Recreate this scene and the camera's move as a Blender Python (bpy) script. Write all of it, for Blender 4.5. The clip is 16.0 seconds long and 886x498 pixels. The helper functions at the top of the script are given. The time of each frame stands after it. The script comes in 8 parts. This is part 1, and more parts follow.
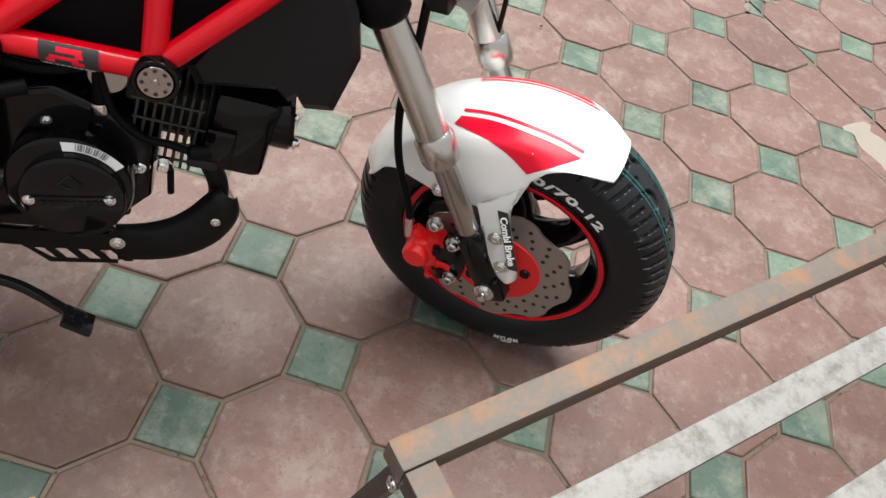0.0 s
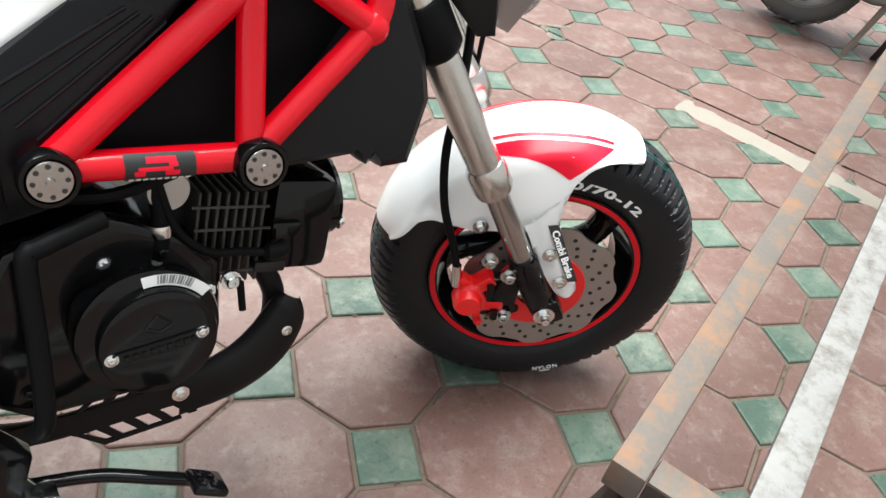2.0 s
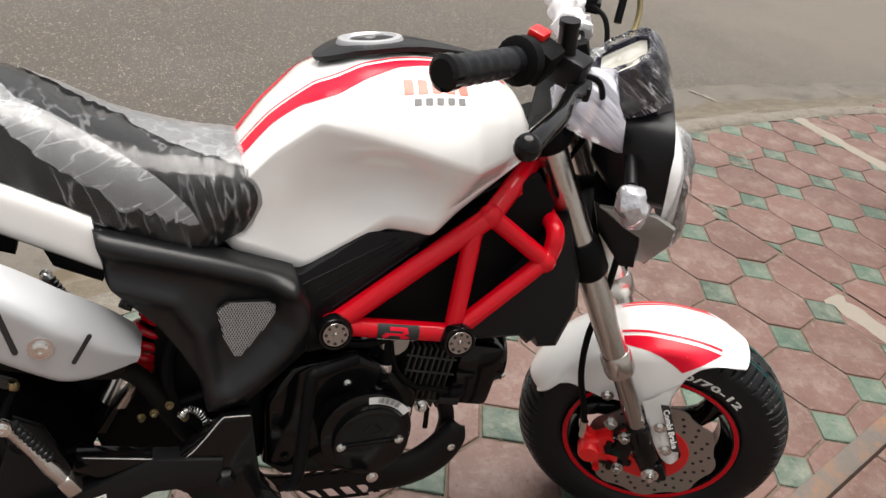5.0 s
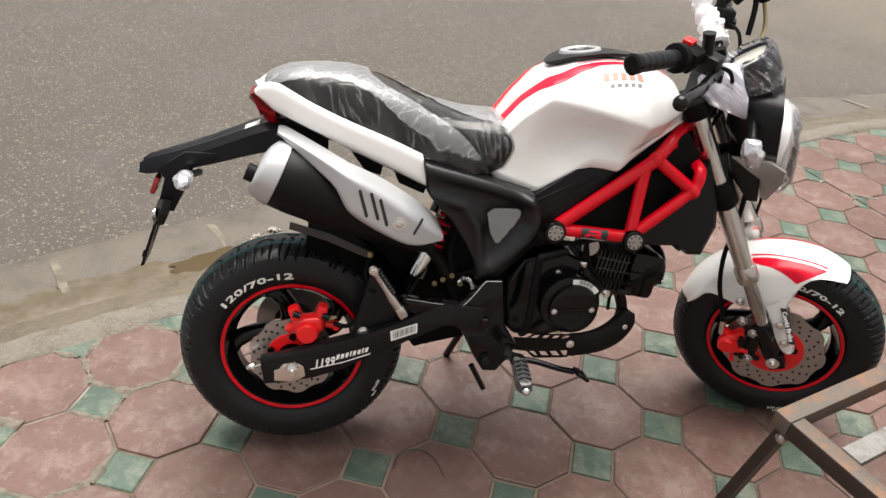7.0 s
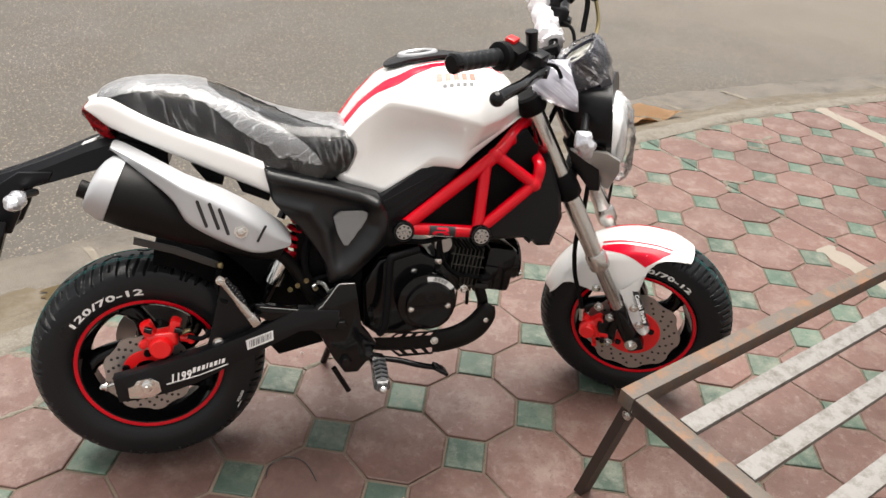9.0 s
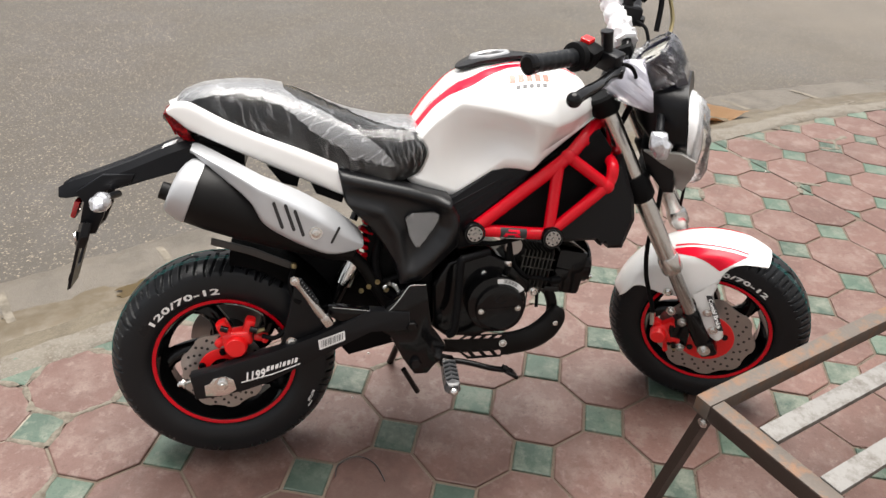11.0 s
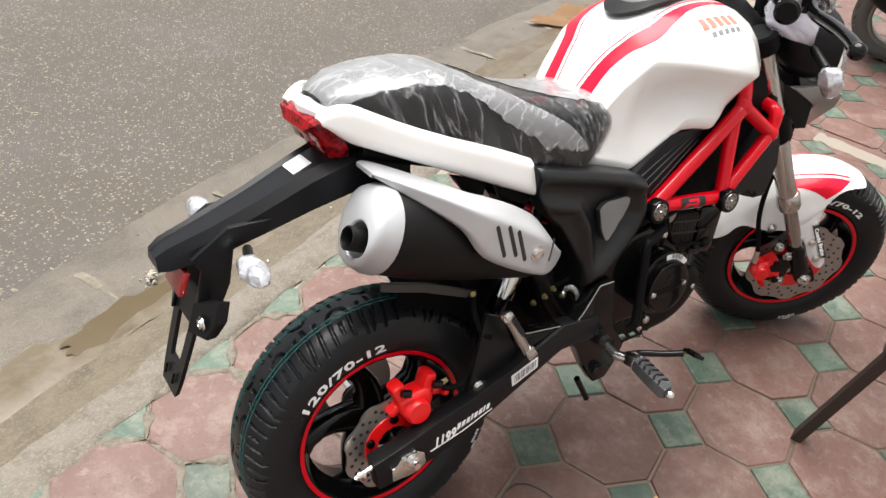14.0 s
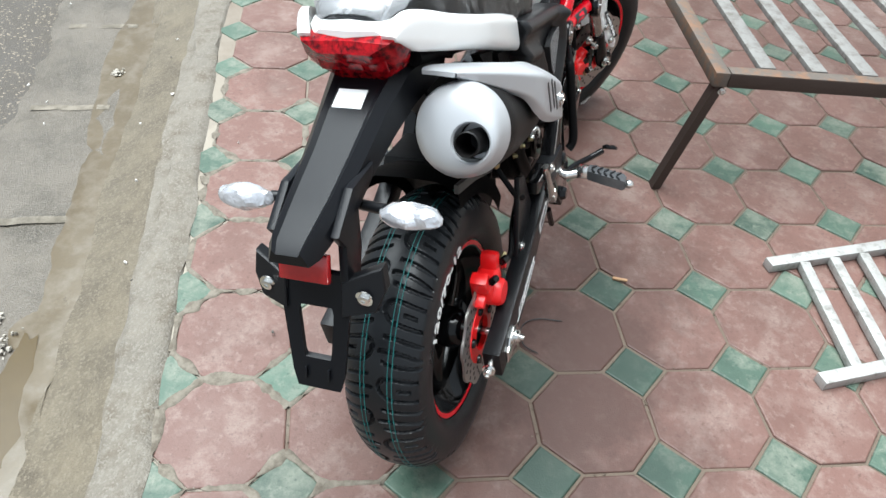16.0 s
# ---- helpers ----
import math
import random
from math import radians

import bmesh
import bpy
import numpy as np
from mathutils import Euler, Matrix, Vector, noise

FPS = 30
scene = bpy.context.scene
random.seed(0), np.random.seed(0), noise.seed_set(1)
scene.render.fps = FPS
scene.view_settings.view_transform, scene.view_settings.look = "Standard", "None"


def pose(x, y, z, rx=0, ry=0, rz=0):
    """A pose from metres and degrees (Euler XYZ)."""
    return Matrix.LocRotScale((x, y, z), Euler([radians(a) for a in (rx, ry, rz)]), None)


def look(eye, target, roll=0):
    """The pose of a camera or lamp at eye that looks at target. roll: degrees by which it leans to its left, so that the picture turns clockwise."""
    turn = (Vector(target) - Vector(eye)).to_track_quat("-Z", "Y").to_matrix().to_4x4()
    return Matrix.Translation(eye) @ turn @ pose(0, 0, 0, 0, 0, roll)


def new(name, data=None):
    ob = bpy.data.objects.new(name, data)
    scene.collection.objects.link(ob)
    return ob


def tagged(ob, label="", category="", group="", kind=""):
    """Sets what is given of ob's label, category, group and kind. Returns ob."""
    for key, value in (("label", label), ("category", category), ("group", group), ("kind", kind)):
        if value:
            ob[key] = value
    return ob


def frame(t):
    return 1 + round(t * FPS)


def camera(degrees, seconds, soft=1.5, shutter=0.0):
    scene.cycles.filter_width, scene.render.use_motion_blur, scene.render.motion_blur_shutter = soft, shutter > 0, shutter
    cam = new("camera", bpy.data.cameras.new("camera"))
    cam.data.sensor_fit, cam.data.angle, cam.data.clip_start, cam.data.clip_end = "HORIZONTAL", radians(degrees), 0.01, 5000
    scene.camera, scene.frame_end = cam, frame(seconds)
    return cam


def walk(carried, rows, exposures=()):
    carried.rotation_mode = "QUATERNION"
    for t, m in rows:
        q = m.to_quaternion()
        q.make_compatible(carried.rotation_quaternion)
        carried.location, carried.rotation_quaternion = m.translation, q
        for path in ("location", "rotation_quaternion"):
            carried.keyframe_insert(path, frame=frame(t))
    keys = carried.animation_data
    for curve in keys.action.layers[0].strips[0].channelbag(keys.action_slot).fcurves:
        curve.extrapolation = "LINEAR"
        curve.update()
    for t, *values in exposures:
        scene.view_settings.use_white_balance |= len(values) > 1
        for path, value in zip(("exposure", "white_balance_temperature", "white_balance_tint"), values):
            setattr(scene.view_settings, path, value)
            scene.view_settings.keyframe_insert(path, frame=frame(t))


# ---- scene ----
from mathutils.bvhtree import BVHTree

cam = camera(60.0, 16.0)
PATH = [
    (0, (0.785, -0.656, 1.075), (1.267, 0.523, -0.466), 19.2),
    (0.5, (0.677, -0.618, 1.041), (1.256, 0.623, -0.416), 14.6),
    (1, (0.6, -0.554, 0.979), (1.34, 0.604, -0.474), 14.8),
    (1.5, (0.496, -0.549, 0.934), (1.419, 0.626, -0.397), 11.5),
    (2, (0.468, -0.567, 0.93), (1.494, 0.606, -0.323), 13.1),
    (2.5, (0.468, -0.571, 0.926), (1.526, 0.593, -0.31), 13.9),
    (3, (0.462, -0.561, 0.965), (1.511, 0.638, -0.245), 13.0),
    (3.5, (0.439, -0.56, 1.042), (1.444, 0.791, -0.037), 10.2),
    (4, (0.415, -0.59, 1.116), (1.361, 0.899, 0.172), 10.3),
    (4.5, (0.36, -0.661, 1.16), (1.171, 0.833, 0.108), 12.7),
    (5, (0.333, -0.746, 1.2), (1.014, 0.772, 0.09), 12.6),
    (5.2, (0.328, -0.809, 1.225), (0.938, 0.722, 0.092), 11.7),
    (7.3, (0.06, -1.31, 1.366), (0.359, 0.337, 0.272), 6.0),
    (7.5, (0.096, -1.306, 1.365), (0.409, 0.343, 0.277), 5.6),
    (8, (0.218, -1.31, 1.365), (0.644, 0.294, 0.25), 5.7),
    (8.5, (0.263, -1.323, 1.368), (0.794, 0.258, 0.263), 6.1),
    (9, (0.238, -1.355, 1.377), (0.707, 0.267, 0.305), 5.6),
    (9.2, (0.231, -1.357, 1.379), (0.662, 0.28, 0.313), 5.5),
    (11.5, (0.174, -1.328, 1.372), (0.508, 0.323, 0.294), 3.4),
    (12, (0.095, -1.288, 1.372), (0.499, 0.377, 0.341), 2.7),
    (12.5, (0.055, -1.179, 1.347), (0.553, 0.467, 0.325), 5.1),
    (13, (-0.039, -0.987, 1.324), (0.653, 0.501, 0.181), 6.5),
    (13.5, (-0.209, -0.839, 1.298), (0.543, 0.558, 0.08), 8.3),
    (14, (-0.446, -0.718, 1.286), (0.51, 0.537, 0.057), 8.3),
    (14.5, (-0.575, -0.611, 1.229), (0.564, 0.42, -0.051), 9.1),
    (15, (-0.685, -0.48, 1.2), (0.525, 0.327, -0.173), 4.7),
    (15.5, (-0.78, -0.357, 1.186), (0.511, 0.215, -0.231), 7.7),
    (16, (-0.838, -0.205, 1.216), (0.587, 0.168, -0.136), 7.4),
]
walk(cam, [(t, look(eye, target, roll)) for t, eye, target, roll in PATH], exposures=[(0.0, 0.76, 6350, 7), (1.5, 1.12, 6150, 4), (3.0, 1.21, 6050, 3), (3.5, 1.14, 6150, 3), (4.0, 0.53, 6450, 9), (5.0, 0.43, 6650, 10), (9.0, 0.77, 6700, 10), (12.0, 0.69, 6550, 10), (13.5, 0.83, 6600, 10), (14.5, 0.85, 6450, 8), (15.0, 0.95, 6350, 5), (16.0, 0.96, 5850, 3)])

# ---- light ----
sky = bpy.data.worlds.new("overcast_sky")
scene.world = sky
sky.use_nodes = True
wn, wl = sky.node_tree.nodes, sky.node_tree.links
SUN_UP, SUN_ROUND = 73.0, 205.0
tex = wn.new("ShaderNodeTexSky")
tex.sky_type, tex.sun_disc = "NISHITA", False
tex.sun_elevation, tex.sun_rotation = radians(SUN_UP), radians(SUN_ROUND)
tex.air_density, tex.dust_density, tex.ozone_density = 1.0, 6.0, 0.6
pale = wn.new("ShaderNodeMixRGB")
pale.blend_type = "MIX"
pale.inputs[0].default_value = 0.75
pale.inputs[2].default_value = (9.0, 9.0, 9.2, 1)
wl.new(tex.outputs[0], pale.inputs[1])
wl.new(pale.outputs[0], wn["Background"].inputs[0])
wn["Background"].inputs[1].default_value = 0.062
sun_data = bpy.data.lights.new("sun", "SUN")
sun_data.energy, sun_data.angle, sun_data.color = 5.0, radians(56), (1.0, 0.97, 0.93)
sun = new("sun", sun_data)
sun.matrix_world = look((0.6, 1.8, 6.0), (0.4, 0.0, 0.0))


# ---- materials ----
def material(name, base, rough=0.5, metal=0.0, vary=0.12, scale=9.0, grain=160.0, bump=0.05, coat=0.0, wear=None, wear_at=0.62, tint=0.0, spec=0.5):
    """A surface with variation at two scales, fine relief and, if given, stains of another colour."""
    m = bpy.data.materials.new(name)
    m.use_nodes = True
    n, l = m.node_tree.nodes, m.node_tree.links
    b = n["Principled BSDF"]
    b.inputs["Metallic"].default_value = metal
    b.inputs["Coat Weight"].default_value = coat
    b.inputs["Coat Roughness"].default_value = 0.04
    b.inputs["Specular IOR Level"].default_value = spec
    co = n.new("ShaderNodeTexCoord")
    big, fine = n.new("ShaderNodeTexNoise"), n.new("ShaderNodeTexNoise")
    big.inputs["Scale"].default_value, big.inputs["Detail"].default_value = scale, 5
    fine.inputs["Scale"].default_value, fine.inputs["Detail"].default_value = grain, 3
    l.new(co.outputs["Object"], big.inputs["Vector"])
    l.new(co.outputs["Object"], fine.inputs["Vector"])
    ramp = n.new("ShaderNodeMixRGB")
    ramp.inputs[1].default_value = (*[c * (1 - vary) for c in base], 1)
    ramp.inputs[2].default_value = (*[min(1, c * (1 + vary)) for c in base], 1)
    add = n.new("ShaderNodeMath")
    add.operation, add.inputs[1].default_value = "MULTIPLY_ADD", 0.6
    l.new(big.outputs[0], add.inputs[0])
    half = n.new("ShaderNodeMath")
    half.operation, half.inputs[1].default_value = "MULTIPLY", 0.4
    l.new(fine.outputs[0], half.inputs[0])
    l.new(half.outputs[0], add.inputs[2])
    l.new(add.outputs[0], ramp.inputs[0])
    out = ramp.outputs[0]
    if tint:
        info, hsv, span = n.new("ShaderNodeObjectInfo"), n.new("ShaderNodeHueSaturation"), n.new("ShaderNodeMapRange")
        span.inputs["To Min"].default_value, span.inputs["To Max"].default_value = 1 - tint, 1 + tint
        isle, both_r, wrap = n.new("ShaderNodeNewGeometry"), n.new("ShaderNodeMath"), n.new("ShaderNodeMath")
        wrap.operation = "FRACT"
        l.new(info.outputs["Random"], both_r.inputs[0])
        l.new(isle.outputs["Random Per Island"], both_r.inputs[1])
        l.new(both_r.outputs[0], wrap.inputs[0])
        l.new(wrap.outputs[0], span.inputs["Value"])
        l.new(span.outputs[0], hsv.inputs["Value"])
        l.new(out, hsv.inputs["Color"])
        out = hsv.outputs[0]
    if wear:
        spots, edge, mix = n.new("ShaderNodeTexNoise"), n.new("ShaderNodeMapRange"), n.new("ShaderNodeMixRGB")
        spots.inputs["Scale"].default_value, spots.inputs["Detail"].default_value = scale * 1.7, 8
        spots.inputs["Roughness"].default_value = 0.7
        l.new(co.outputs["Object"], spots.inputs["Vector"])
        edge.inputs["From Min"].default_value, edge.inputs["From Max"].default_value = wear_at - 0.1, wear_at + 0.1
        l.new(spots.outputs[0], edge.inputs["Value"])
        l.new(edge.outputs[0], mix.inputs[0])
        l.new(out, mix.inputs[1])
        mix.inputs[2].default_value = (*wear, 1)
        out = mix.outputs[0]
    l.new(out, b.inputs["Base Color"])
    rr = n.new("ShaderNodeMapRange")
    rr.inputs["To Min"].default_value, rr.inputs["To Max"].default_value = rough * 0.8, min(1.0, rough * 1.2)
    l.new(big.outputs[0], rr.inputs["Value"])
    l.new(rr.outputs[0], b.inputs["Roughness"])
    if bump:
        bp = n.new("ShaderNodeBump")
        bp.inputs["Strength"].default_value, bp.inputs["Distance"].default_value = bump, 0.002
        l.new(fine.outputs[0], bp.inputs["Height"])
        l.new(bp.outputs[0], b.inputs["Normal"])
    return m


def clear_film(name, milk=0.16, crease=14.0, tone=(0.9, 0.92, 0.95), fold=36.0, ior=1.5, puff=0.014, streak=0.42, veil=(0.30, 1.5), gloss_at=0.24, stretch=(3.4, 1.1, 0.36), line=(0.11, 0.022)):
    """Thin crumpled plastic film: mostly clear, with glossy creases that catch the light and highlights painted in as
    milky lines.
    """
    m = bpy.data.materials.new(name)
    m.use_nodes = True
    n, l = m.node_tree.nodes, m.node_tree.links
    b = n["Principled BSDF"]
    b.inputs["Base Color"].default_value = (*tone, 1)
    b.inputs["Roughness"].default_value = 0.12
    b.inputs["Specular IOR Level"].default_value = 0.8
    co, mp, ns, wv = n.new("ShaderNodeTexCoord"), n.new("ShaderNodeMapping"), n.new("ShaderNodeTexNoise"), n.new("ShaderNodeTexNoise")
    mp.vector_type = "TEXTURE"
    mp.inputs["Scale"].default_value = stretch
    mp.inputs["Rotation"].default_value = (0.0, radians(fold), 0.0)
    l.new(co.outputs["Object"], mp.inputs["Vector"])
    ns.inputs["Scale"].default_value, ns.inputs["Detail"].default_value, ns.inputs["Distortion"].default_value = crease, 4, 0.35
    wv.inputs["Scale"].default_value, wv.inputs["Detail"].default_value = crease * 2.2, 2.5
    l.new(mp.outputs[0], ns.inputs["Vector"])
    l.new(mp.outputs[0], wv.inputs["Vector"])
    haze, zone, much = n.new("ShaderNodeTexNoise"), n.new("ShaderNodeMapRange"), n.new("ShaderNodeMath")
    haze.inputs["Scale"].default_value, haze.inputs["Detail"].default_value = crease * 0.45, 3
    l.new(co.outputs["Object"], haze.inputs["Vector"])
    zone.inputs["From Min"].default_value, zone.inputs["From Max"].default_value = 0.40, 0.66
    zone.inputs["To Min"].default_value, zone.inputs["To Max"].default_value = veil
    l.new(haze.outputs[0], zone.inputs["Value"])
    lim = n.new("ShaderNodeMapRange")
    lim.inputs["From Min"].default_value, lim.inputs["From Max"].default_value = 0.55, 0.66
    lim.inputs["To Min"].default_value, lim.inputs["To Max"].default_value = milk, milk + streak
    l.new(ns.outputs[0], lim.inputs["Value"])
    lim.interpolation_type = "SMOOTHSTEP"
    clear, mix = n.new("ShaderNodeBsdfTransparent"), n.new("ShaderNodeMixShader")
    off, mag, ridge, both_of = n.new("ShaderNodeMath"), n.new("ShaderNodeMath"), n.new("ShaderNodeMapRange"), n.new("ShaderNodeMath")
    off.operation, off.inputs[1].default_value, mag.operation = "SUBTRACT", 0.5, "ABSOLUTE"
    l.new(wv.outputs[0], off.inputs[0])
    l.new(off.outputs[0], mag.inputs[0])
    # milky lines for whitened creases, their highlights painted in too
    ridge.inputs["From Min"].default_value, ridge.inputs["From Max"].default_value = 0.0, line[1]
    ridge.inputs["To Min"].default_value, ridge.inputs["To Max"].default_value = line[0], 0.0
    l.new(mag.outputs[0], ridge.inputs["Value"])
    l.new(ridge.outputs[0], both_of.inputs[0])
    l.new(lim.outputs[0], both_of.inputs[1])
    much.operation = "MULTIPLY"
    l.new(both_of.outputs[0], much.inputs[0])
    l.new(zone.outputs[0], much.inputs[1])
    l.new(much.outputs[0], mix.inputs[0])
    l.new(clear.outputs[0], mix.inputs[1])
    l.new(b.outputs[0], mix.inputs[2])
    bp = n.new("ShaderNodeBump")
    bp.inputs["Strength"].default_value, bp.inputs["Distance"].default_value = 0.8, puff
    addn = n.new("ShaderNodeMath")
    l.new(ns.outputs[0], addn.inputs[0])
    l.new(wv.outputs[0], addn.inputs[1])
    l.new(addn.outputs[0], bp.inputs["Height"])
    l.new(bp.outputs[0], b.inputs["Normal"])
    fres, shine, gloss = n.new("ShaderNodeFresnel"), n.new("ShaderNodeBsdfGlossy"), n.new("ShaderNodeMixShader")
    fres.inputs["IOR"].default_value = ior
    shine.inputs["Roughness"].default_value = gloss_at
    l.new(bp.outputs[0], fres.inputs["Normal"])
    l.new(bp.outputs[0], shine.inputs["Normal"])
    l.new(fres.outputs[0], gloss.inputs[0])
    l.new(mix.outputs[0], gloss.inputs[1])
    l.new(shine.outputs[0], gloss.inputs[2])
    l.new(gloss.outputs[0], n["Material Output"].inputs["Surface"])
    return m


WHITE = material("white_gloss_paint", (0.88, 0.88, 0.865), 0.16, vary=0.015, bump=0.0, coat=0.8)
RED = material("red_gloss_paint", (0.60, 0.002, 0.012), 0.12, vary=0.05, bump=0.01, spec=0.34)
RED_DECAL = material("red_vinyl", (0.74, 0.005, 0.030), 0.25, vary=0.04, bump=0.0, spec=0.32)
RED_CAST = material("red_cast_paint", (0.76, 0.008, 0.010), 0.32, vary=0.08, bump=0.06, coat=0.2)
BLACK_PLASTIC = material("black_textured_plastic", (0.0052, 0.0055, 0.0066), 0.34, vary=0.18, grain=900, bump=0.10, spec=0.24)
BLACK_MATT = material("matt_black_plastic", (0.0036, 0.0036, 0.004), 0.55, vary=0.2, grain=700, bump=0.15, spec=0.09)
BLACK_GLOSS = material("black_gloss_enamel", (0.0034, 0.0034, 0.0038), 0.10, vary=0.2, bump=0.02, coat=0.08, spec=0.22)
BLACK_HEAT = material("black_heat_paint", (0.0045, 0.0042, 0.0042), 0.45, vary=0.2, grain=500, bump=0.15, spec=0.18)
SATIN_COVER = material("satin_side_cover_plastic", (0.0058, 0.0061, 0.0070), 0.36, vary=0.15, grain=900, bump=0.06, spec=0.40)
MUDGUARD_BLACK = material("satin_black_plastic", (0.0044, 0.0049, 0.0064), 0.32, vary=0.2, grain=900, bump=0.07, spec=0.22)
RUBBER = material("tyre_rubber", (0.0105, 0.0115, 0.0130), 0.30, vary=0.25, scale=14, grain=420, bump=0.08, spec=0.24)
SEAT_VINYL = material("black_seat_vinyl", (0.009, 0.009, 0.0098), 0.5, vary=0.15, grain=600, bump=0.25, spec=0.22)
SILVER = material("silver_paint", (0.45, 0.46, 0.475), 0.34, metal=0.36, vary=0.05, grain=900, bump=0.03)
STEEL = material("brushed_fork_steel", (0.56, 0.55, 0.53), 0.24, metal=1.0, vary=0.12, scale=22, grain=350, bump=0.04)
CHROME = material("bright_zinc", (0.72, 0.72, 0.70), 0.16, metal=1.0, vary=0.12, scale=40, bump=0.03)
DARK_STEEL = material("dark_polished_tube", (0.40, 0.39, 0.38), 0.2, metal=1.0, vary=0.1, bump=0.02)
DISC_STEEL = material("brake_disc_steel", (0.40, 0.38, 0.36), 0.38, metal=0.9, vary=0.12, scale=30, grain=700, bump=0.06)
ALU_DARK = material("cast_engine_alloy", (0.012, 0.012, 0.012), 0.42, metal=0.4, vary=0.25, scale=25, grain=300, bump=0.2)
FIN_GREY = material("fin_edge_alloy", (0.042, 0.039, 0.034), 0.5, metal=0.3, vary=0.3, scale=40, grain=300, bump=0.2)
LAMP_RED = material("red_lens", (0.36, 0.003, 0.008), 0.20, vary=0.7, scale=50, grain=95, bump=0.30, spec=0.22, wear=(0.045, 0.0005, 0.002), wear_at=0.50)
DARK_RED = material("red_reflector", (0.30, 0.008, 0.010), 0.2, vary=0.3, scale=60, bump=0.2, coat=0.6)
LABEL_WHITE = material("white_paper_label", (0.78, 0.78, 0.77), 0.6, vary=0.04, bump=0.02)
INK_BLACK = material("black_print", (0.015, 0.015, 0.016), 0.5, vary=0.1, bump=0.0)
GREY_PRINT = material("grey_print", (0.20, 0.20, 0.20), 0.6, vary=0.1, bump=0.0, spec=0.12)
LETTER_WHITE = material("white_tyre_print", (0.72, 0.72, 0.70), 0.6, vary=0.12, scale=60, bump=0.05)
TEAL = material("teal_tyre_line", (0.012, 0.120, 0.115), 0.6, vary=0.2, bump=0.0)
FOAM = material("white_foam_wrap", (0.80, 0.80, 0.82), 0.75, vary=0.05, scale=60, grain=90, bump=0.5)
FOIL = material("crinkled_clear_wrap", (0.55, 0.56, 0.59), 0.18, metal=0.55, vary=0.45, scale=60, grain=120, bump=0.9, coat=0.5)
CLEAR = clear_film("clear_plastic_film", 0.012, 8.5, fold=-16.0, ior=1.5, puff=0.0014, streak=0.05, gloss_at=0.16, stretch=(0.36, 1.0, 2.6), veil=(0.0, 1.7), line=(0.17, 0.026))
CLEAR_FOLD = clear_film("milky_film_sheen", 0.20, 9.0, fold=62.0, ior=1.45, puff=0.0010, streak=0.05, veil=(0.75, 1.25), gloss_at=0.32, stretch=(0.40, 1.0, 2.6), line=(0.13, 0.035))
CLEAR_THIN = clear_film("thin_plastic_film", 0.02, 22.0, ior=1.33, streak=0.26, puff=0.006, veil=(0.0, 1.5), line=(0.34, 0.03))
CLEAR_BAG = clear_film("lilac_plastic_bag", 0.50, 9.0, (0.80, 0.80, 0.92))
GLARE_RED = material("glare_paled_red_print", (0.68, 0.16, 0.12), 0.40, vary=0.15, scale=60, bump=0.0, spec=0.35, coat=0.15)
GAUGE_DARK = material("indigo_gauge_case", (0.012, 0.011, 0.024), 0.25, vary=0.2, bump=0.03, coat=0.5)
GLASS_FACE = material("gauge_face", (0.52, 0.51, 0.45), 0.12, vary=0.2, scale=50, bump=0.0, coat=1.0)
LENS = material("headlamp_lens", (0.86, 0.88, 0.89), 0.10, metal=0.1, vary=0.2, scale=45, grain=90, bump=0.25, coat=1.0)
GREY_COWL = material("grey_cowl_paint", (0.26, 0.255, 0.24), 0.32, metal=0.3, vary=0.05, bump=0.02, coat=0.4)
BRASS = material("yellow_zinc", (0.36, 0.30, 0.16), 0.35, metal=0.9, vary=0.2, scale=80, bump=0.1)


# ---- mesh helpers ----
def V(*c):
    return Vector(c)


def empty(name, m, label, category, group=""):
    ob = new(name)
    ob.empty_display_size = 0.1
    ob.matrix_world = m
    return tagged(ob, label, category, group)


def part(name, bm, mat, parent, label="", sharp=38, m=None, kind=""):
    """Links a bmesh as one mesh object under a thing or a part. mat: one material or several."""
    if m is not None:
        bmesh.ops.transform(bm, matrix=m, verts=bm.verts)
    bmesh.ops.recalc_face_normals(bm, faces=bm.faces)
    limit = radians(sharp)
    for e in bm.edges:
        e.smooth = len(e.link_faces) == 2 and e.calc_face_angle(0) < limit
    for f in bm.faces:
        f.smooth = True
    me = bpy.data.meshes.new(name)
    bm.to_mesh(me)
    bm.free()
    for one in mat if isinstance(mat, (list, tuple)) else (mat,):
        me.materials.append(one)
    ob = new(name, me)
    ob.parent = parent
    return tagged(ob, label, kind=kind)


def smooth_line(pts, n=6):
    """Catmull-Rom through the points, n steps a span."""
    pts = [Vector(p) for p in pts]
    out = []
    for i in range(len(pts) - 1):
        p0, p1, p2, p3 = pts[max(i - 1, 0)], pts[i], pts[i + 1], pts[min(i + 2, len(pts) - 1)]
        for k in range(n):
            t = k / n
            out.append(0.5 * ((2 * p1) + (p2 - p0) * t + (2 * p0 - 5 * p1 + 4 * p2 - p3) * t * t + (3 * p1 - p0 - 3 * p2 + p3) * t ** 3))
    return out + [pts[-1]]


